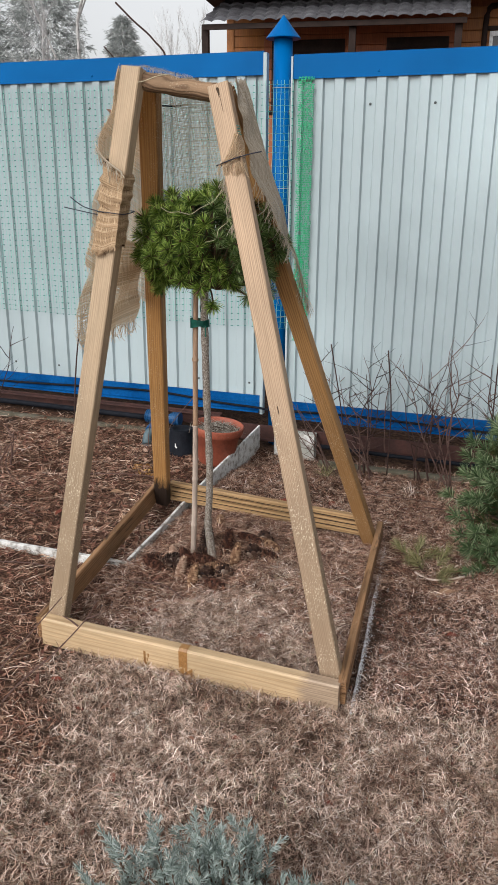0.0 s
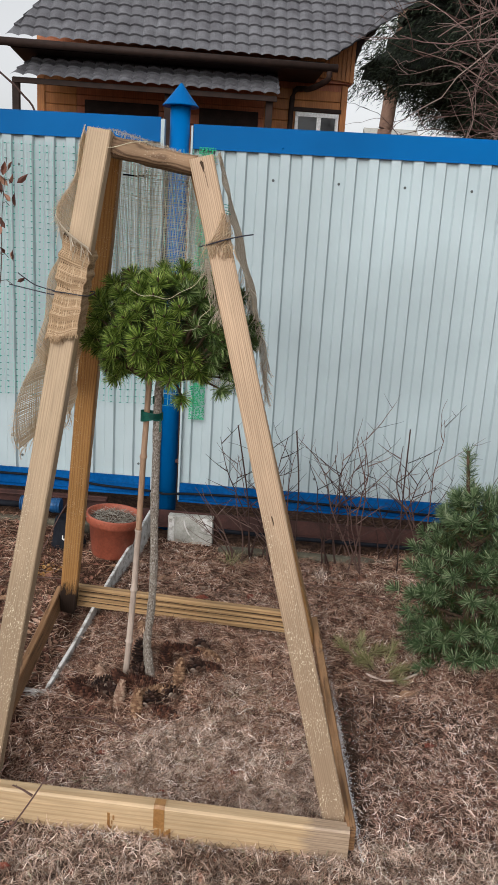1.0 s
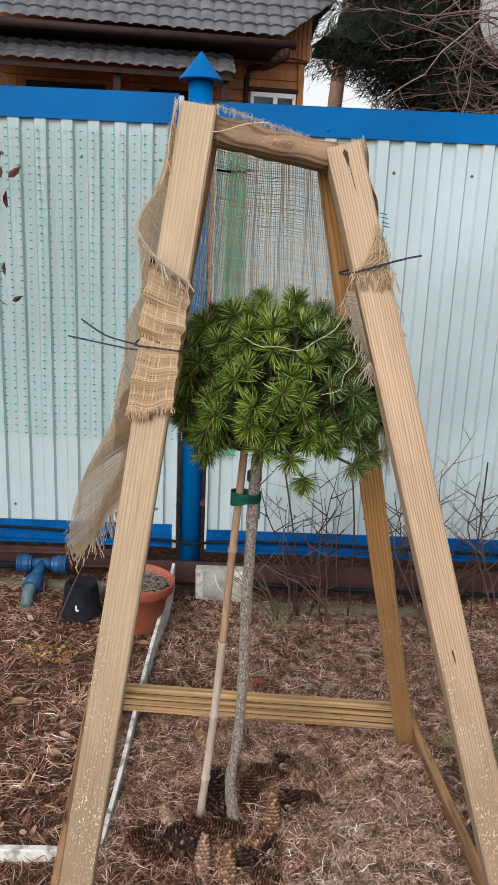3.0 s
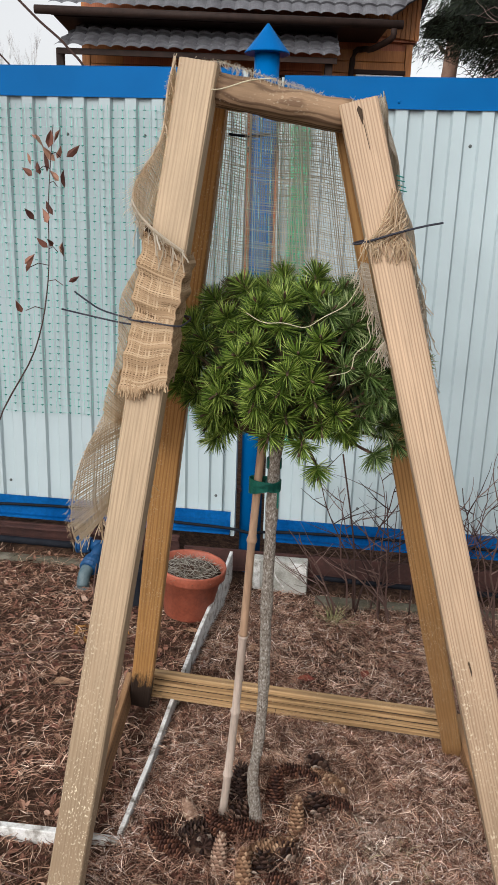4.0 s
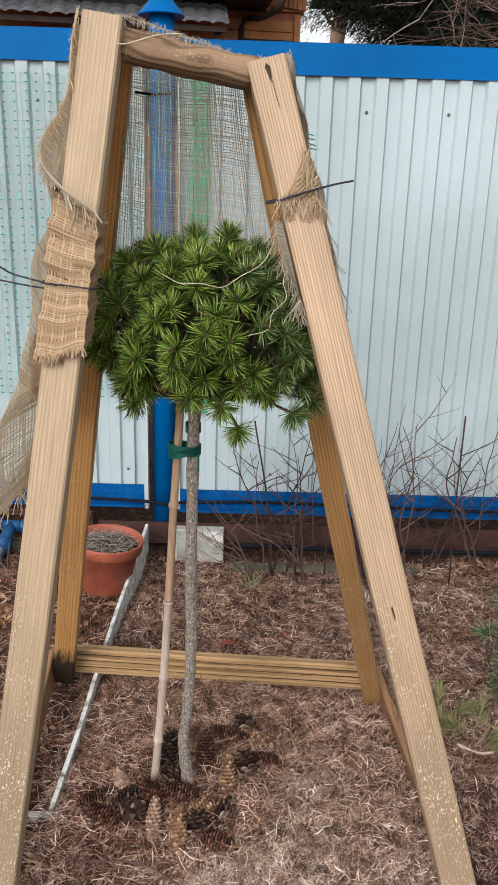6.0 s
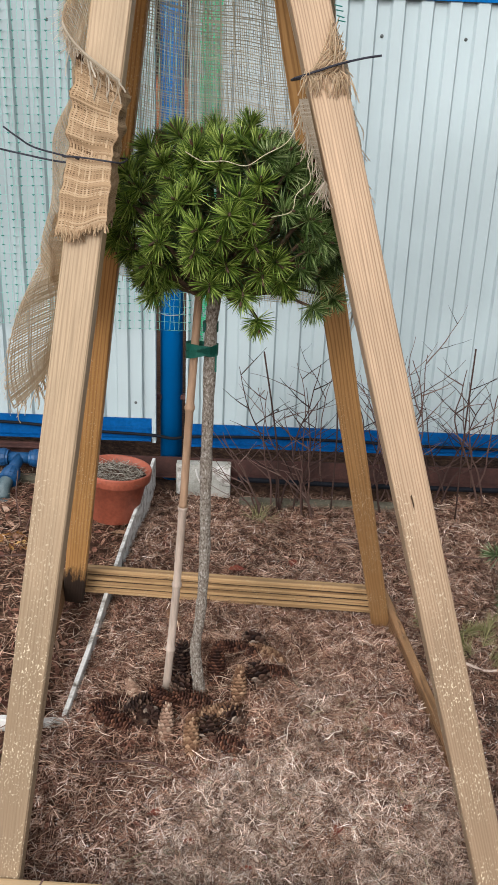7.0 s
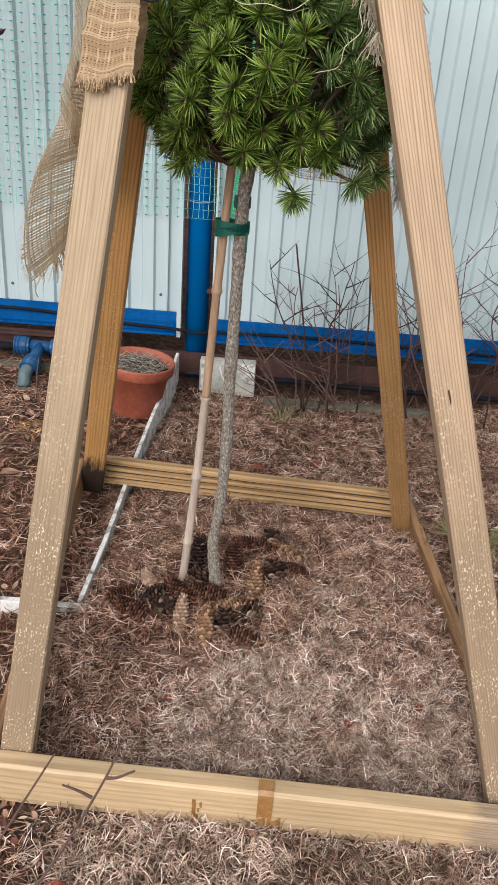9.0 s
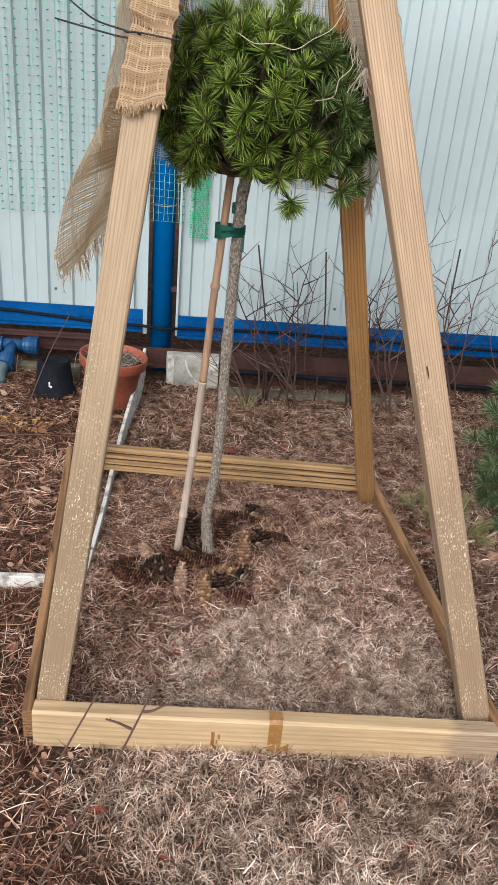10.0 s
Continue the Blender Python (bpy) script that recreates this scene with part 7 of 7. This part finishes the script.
SLANT = lambda s: -0.303 + 0.2395 * s
roof = joined("roof", [tile_block(-5.70, 2.6, HY - 1.2, 4.56, 0.155, 0.186, 13, 0.225, SLANT, 0.124)], "roof")
piece("roof", roof, house, hiv, "anthracite pressed-tile roof")
# boarded overhang seen past the slanting edge
sp_ = [(0.385, 4.80), (0.54, 5.24), (0.80, 5.50), (0.72, 5.54), (0.375, 5.20)]
piece("soffit", joined("soffit", [([(x, HY - 0.03, z) for x, z in sp_] + [(x + 0.03, HY + 0.6, z) for x, z in sp_], [(4, 3, 2, 1, 0), (5, 6, 7, 8, 9)] + [(i, (i + 1) % 5, (i + 1) % 5 + 5, i + 5) for i in range(5)])], "brown"), house, hiv, "dark brown boarded soffit")
piece("eave_board", mesh("eave_board", *box_block((-5.68, HY - 1.12, 4.44), (-0.33, HY - 1.08, 4.57), 0.006), "brown"), house, hiv)
piece("eave_soffit", mesh("eave_soffit", *box_block((-5.64, HY - 1.08, 4.43), (-0.34, HY - 0.0, 4.45)), "brown"), house, hiv)
piece("gutter", joined("gutter", [tube_block([(-5.90, HY - 1.25, 4.48), (-0.12, HY - 1.25, 4.46)], 0.065, 10)], "brown", True), house, hiv, "dark brown rain gutter")
piece("downpipe", joined("downpipe", [tube_block(smooth_path([(-0.26, HY - 1.25, 4.40), (-0.28, HY - 1.2, 4.27), (-0.5, HY - 0.6, 4.22), (-0.57, HY - 0.14, 4.30), (-0.74, HY - 0.1, 4.15), (-0.75, HY - 0.1, 3.0)], 4), 0.05, 10)], "brown", True), house, hiv, "dark brown downpipe")
piece("porch_roof", joined("porch_roof", [tile_block(-5.62, -1.05, HY - 1.25, 3.95, 0.17, 0.117, 6, 0.225, lambda s: -1.08, 0.085)], "roof"), house, hiv, "anthracite pressed-tile porch roof")
piece("porch_fascia", mesh("porch_fascia", *box_block((-5.58, HY - 1.2, 3.87), (-1.12, HY - 1.16, 3.96), 0.006), "brown"), house, hiv)
win = piece("window", joined("window", [box_block((-0.70, HY - 0.06, 3.93), (0.20, HY - 0.0, 4.0), 0.01)], "brown"), house, hiv, "white two-leaf window")
fr = [box_block((-0.66, HY - 0.05, 3.84), (0.16, HY + 0.0, 3.92), 0.008), box_block((-0.66, HY - 0.05, 2.7), (-0.60, HY, 3.84), 0.008), box_block((0.10, HY - 0.05, 2.7), (0.16, HY, 3.84), 0.008), box_block((-0.25, HY - 0.05, 2.7), (-0.17, HY, 3.84), 0.008)]
piece("window_frame", joined("window_frame", fr, "pvc"), win, None, "white plastic frame")
for x0, x1 in ((-0.60, -0.25), (-0.17, 0.10)):
    piece("pane", mesh("pane", *box_block((x0, HY - 0.025, 2.7), (x1, HY - 0.015, 3.84)), "glass"), win)


# ---- trees beyond the fence ----
def conifer(x, y, h, r, mat, label, seed, n=2600, base=0.1, trunk="bark_dark", size=0.35, droop=0.35, wide=0.11, sprays=7, length=0.55):
    rr = np.random.RandomState(seed)
    t = holder("conifer_tree", (x, y, 0), label, "tree")
    piece("trunk", joined("trunk", [tube_block([(0, 0, 0), (0.1, 0, h * 0.5), (0, 0, h)], [r * 0.07, r * 0.05, 0.02], 8)], trunk, True), t)
    k = rr.rand(n) ** 1.25
    z = h * (base + (1 - base) * k)
    rad = r * (1 - k) ** 0.8 * (0.55 + 0.45 * np.sin(z * 3.3 + 1) ** 2)
    a = rr.uniform(0, 6.283, n)
    q = rr.uniform(0.15, 1.0, n) ** 0.6
    c = np.stack([np.cos(a) * rad * q, np.sin(a) * rad * q, z - droop * rad * q], 1)
    s = size * rr.uniform(0.5, 1.2, n)
    d = np.stack([np.cos(a + rr.normal(0, 0.4, n)), np.sin(a + rr.normal(0, 0.4, n)), rr.uniform(-0.75, 0.1, n)], 1)
    # sprays of small needle twigs
    B, T = [], []
    for j in range(sprays):
        o = rr.uniform(-0.7, 0.7, (n, 3))
        b = c + d * (s * j / sprays)[:, None] + rr.normal(0, size * 0.1, (n, 3))
        B.append(b), T.append(b + (d + o) * (s * length)[:, None])
    B, T = np.concatenate(B), np.concatenate(T)
    w = np.full(len(B), size * wide)
    side = np.cross(T - B, rr.uniform(-1, 1, (len(B), 3)))
    side /= np.maximum(np.linalg.norm(side, axis=1, keepdims=True), 1e-6)
    piece("crown", mesh("crown", *ribbons(B, (B + T) / 2, T, w, side), mat), t)


def bare_tree(x, y, h, spread, mat, tmat, label, seed, fine=5, r=0.1):
    rr = random.Random(seed)
    t = holder("bare_tree", (x, y, 0), label, "tree")
    out, tr = [], []
    def grow(p, d, l, rad, k):
        q = [p]
        for _ in range(4):
            d = (d + V(rr.uniform(-0.12, 0.12), rr.uniform(-0.12, 0.12), rr.uniform(-0.04, 0.1))).normalized()
            q.append(q[-1] + d * l / 4)
        (tr if k >= fine - 1 else out).append(tube_block(q, [rad * (1 - 0.12 * i) for i in range(5)], 5 if k > 2 else 3, False))
        if k:
            for _ in range(4 if k > 1 else 5):
                i = rr.randint(1, 4)
                dd = (d + V(rr.uniform(-1, 1) * spread, rr.uniform(-1, 1) * spread, rr.uniform(-0.1, 0.5))).normalized()
                grow(q[i], dd, l * rr.uniform(0.45, 0.7), rad * 0.5, k - 1)
    grow(V(0, 0, 0), V(0, 0, 1), h * 0.55, r, fine)
    piece("trunk", joined("trunk", tr, tmat), t)
    piece("crown", joined("crown", out, mat), t, None, "bare fine twigs")


def spruce(x, y, h, r, low, seed, n, twist=0.0):
    """Dense spruce: a ragged near-black core shell for inner shade, and drooping sprays of twigs all over it."""
    rr = np.random.RandomState(seed)
    t = holder("conifer_tree", (x, y, 0), "large dense dark green spruce behind the house", "tree")
    piece("trunk", joined("trunk", [tube_block([(0, 0, 0), (0.05, 0, h * 0.5), (0, 0, h)], [r * 0.06, r * 0.045, 0.02], 8)], "red_trunk", True), t)
    prof = lambda z: r * np.clip((1 - (z - low) / (h - low)), 0, 1) ** 0.75 * np.clip(0.22 + (z - low) * 0.33, 0, 1)
    lump = lambda a, z: 1 + 0.10 * np.sin(3 * a + z * 1.7 + twist) + 0.08 * np.sin(7 * a - z * 2.9) + 0.07 * np.sin(z * 5.1 + 2 * a)
    # shell added inside the crown; its near-black colour stands for inner shade
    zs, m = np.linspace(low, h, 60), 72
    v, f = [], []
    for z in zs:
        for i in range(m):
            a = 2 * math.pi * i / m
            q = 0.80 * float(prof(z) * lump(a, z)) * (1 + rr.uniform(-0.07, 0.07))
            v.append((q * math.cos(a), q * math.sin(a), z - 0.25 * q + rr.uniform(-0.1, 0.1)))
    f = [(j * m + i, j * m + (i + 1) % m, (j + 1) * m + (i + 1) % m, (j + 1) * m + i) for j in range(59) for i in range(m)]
    piece("shade_core", mesh("shade_core", v, f, "spruce_core"), t, None, "near-black shell for the shade inside the crown")
    # twigs hang in sprays from boughs
    nb = n // 40
    zb, ab = low + (h - low) * rr.rand(nb) ** 1.5, rr.uniform(0, 6.283, nb)
    k = np.repeat(np.arange(nb), 40)
    n = len(k)
    s = rr.uniform(0.60, 1.06, n)
    a = ab[k] + rr.normal(0, 0.09, n)
    q = prof(zb[k]) * lump(ab[k], zb[k]) * s
    z = zb[k] - 0.25 * q + rr.normal(0, 0.10, n)
    b = np.stack([np.cos(a) * q, np.sin(a) * q, z], 1)
    ln = rr.uniform(0.06, 0.20, n)
    d = np.stack([np.cos(a) * 0.7 + rr.normal(0, 0.5, n), np.sin(a) * 0.7 + rr.normal(0, 0.5, n), rr.uniform(-1.1, 0.25, n)], 1)
    d /= np.linalg.norm(d, axis=1, keepdims=True)
    tp = b + d * ln[:, None] + np.array([0, 0, -0.04])
    mid = (b + tp) / 2 + np.array([0, 0, 0.015])
    side = np.cross(tp - b, rr.uniform(-1, 1, (n, 3)))
    side /= np.maximum(np.linalg.norm(side, axis=1, keepdims=True), 1e-6)
    piece("crown", mesh("crown", *ribbons(b, mid, tp, rr.uniform(0.008, 0.026, n), side), "spruce"), t)


spruce(4.55, 20.0, 15.0, 5.0, 4.4, 3, 190000)
spruce(9.5, 24.0, 17.0, 5.0, 2.0, 4, 24000, 1.0)
lean = holder("pine_tree", (1.55, 25, 0), "leaning reddish pine trunk beyond the house", "tree")
piece("trunk", joined("trunk", [tube_block(smooth_path([(0, 0, 0), (-0.08, 0, 4.5), (-0.05, 0, 5.1), (0.02, 0, 6.0), (0.15, 0, 7.2), (0.3, 0, 9.5)], 5), [0.21 + 0.004 * math.sin(i * 2.3) for i in range(26)], 10)], "red_trunk", True), lean)
piece("snag", joined("snag", [tube_block(smooth_path([(-0.02, 0, 6.0), (-0.25, -0.05, 6.05), (-0.38, -0.1, 6.25)], 4), [0.09, 0.08, 0.07, 0.06, 0.06, 0.05, 0.05, 0.045, 0.03], 7)], "bark_dark"), lean, None, "broken branch stub")
# the distance's haze is put into these far trees' colours
conifer(-38, 60, 22, 6.5, "far_pine", "far pine, haze paled into its colour", 5, 8000, 0.2, "far_twig", 0.5)
conifer(-43, 58, 19, 6.0, "far_pine", "far pine, haze paled into its colour", 6, 7000, 0.2, "far_twig", 0.5)
conifer(-32, 62, 13.5, 6.0, "far_pine", "far pine, haze paled into its colour", 7, 6500, 0.1, "far_twig", 0.45)
conifer(-16, 60, 12.4, 2.4, "far_pine", "far young spruce beside the house, haze paled into its colour", 8, 2600, 0.1, "far_twig", 0.35)
bare_tree(-29.0, 50, 20.0, 0.55, "far_twig", "birch", "far birch with a white trunk, haze paled into its twigs", 9, 5, 0.2)
bare_tree(-21.5, 50, 11.5, 0.42, "far_twig", "far_twig", "far leafless tree, haze paled into its colour", 10, 5, 0.12)
bare_tree(-24.5, 56, 10.0, 0.5, "far_twig", "far_twig", "far leafless tree, haze paled into its colour", 11, 4, 0.10)

# bare fruit tree beyond the fence at the right
rr = random.Random(41)
ft = holder("fruit_tree", (3.05, 9.0, 0), "bare reddish-grey fruit tree beyond the fence", "tree")
piece("trunk", joined("trunk", [tube_block([(0, 0, 0), (0.05, 0, 1.5), (0.0, 0, 4.6)], [0.16, 0.14, 0.09], 10)], "bark", True), ft)
for k in range(44):
    z = rr.uniform(2.2, 4.6)
    d = V(-1, rr.uniform(-0.5, 0.3), rr.uniform(-0.12, 0.45)).normalized()
    fb = []
    twig_tree(rr, V(0.0, 0, z), d, rr.uniform(0.9, 2.0), rr.uniform(0.010, 0.020), 3, fb, 0.6, 0.0, 2.2)
    piece("limb", joined("limb", fb, "branch" if k % 3 else "twig"), ft, None, "bare reddish limb")
tw = new("bare_branch", joined("bare_branch", [tube_block(smooth_path([(-1.97, 4.6, 0.0), (-1.99, 4.6, 1.6), (-2.0, 4.6, 2.11), (-2.09, 4.6, 2.26), (-2.22, 4.6, 2.37), (-2.33, 4.6, 2.47)], 5), 0.006, 6), tube_block([(-1.99, 4.6, 1.5), (-2.33, 4.6, 2.08), (-2.36, 4.6, 2.18), (-2.42, 4.6, 2.24)], 0.004, 5)], "twig_dark"))
tagged(tw, "bare dark branch rising behind the fence", "branch")

# satellite dish
dish = holder("satellite_dish", (2.55, 12.0, 4.5), "large grey satellite dish on a bracket", "satellite dish")
dv, df = [], []
for j in range(9):
    r = 0.55 * j / 8
    for i in range(32):
        a = 2 * math.pi * i / 32
        dv.append((r * math.cos(a), 0.35 * r * r - 0.06, 1.1 * r * math.sin(a)))
df = [(j * 32 + i, j * 32 + (i + 1) % 32, (j + 1) * 32 + (i + 1) % 32, (j + 1) * 32 + i) for j in range(8) for i in range(32)]
dv2 = [(x, y + 0.012, z) for x, y, z in dv]
piece("reflector", joined("reflector", [(dv, [tuple(reversed(q)) for q in df]), (dv2, df)], "dish", True), dish)
piece("arm", joined("arm", [tube_block([(0.0, -0.06, -0.55), (-0.2, -0.3, -0.55), (-0.42, -0.55, -0.3)], 0.02, 6)], "zinc"), dish)
piece("receiver", joined("receiver", [tube_block([(-0.42, -0.55, -0.36), (-0.42, -0.55, -0.24)], 0.05, 10), tube_block([(-0.36, -0.53, -0.30), (-0.36, -0.53, -0.16)], 0.045, 10)], "pvc", True), dish)
piece("mast", joined("mast", [tube_block([(0.1, 0.25, -4.5), (0.1, 0.25, 0.0)], 0.04, 8)], "zinc", True), dish)
shed = new("far_house", joined("far_house", [box_block((3.2, 60, 0), (6.5, 66, 9.2)), ([(2.9, 59.6, 9.2), (6.8, 59.6, 9.2), (6.8, 63, 10.4), (2.9, 63, 10.4), (2.9, 66.4, 9.2), (6.8, 66.4, 9.2)], [(0, 1, 2, 3), (3, 2, 5, 4), (0, 3, 4), (1, 5, 2)])], "concrete"))
tagged(shed, "far grey house beyond the trees", "house")

for o in bpy.data.objects:
    if o.name.split(".")[0] in ("crown", "shade_core"):
        o["kind"] = "stuff"
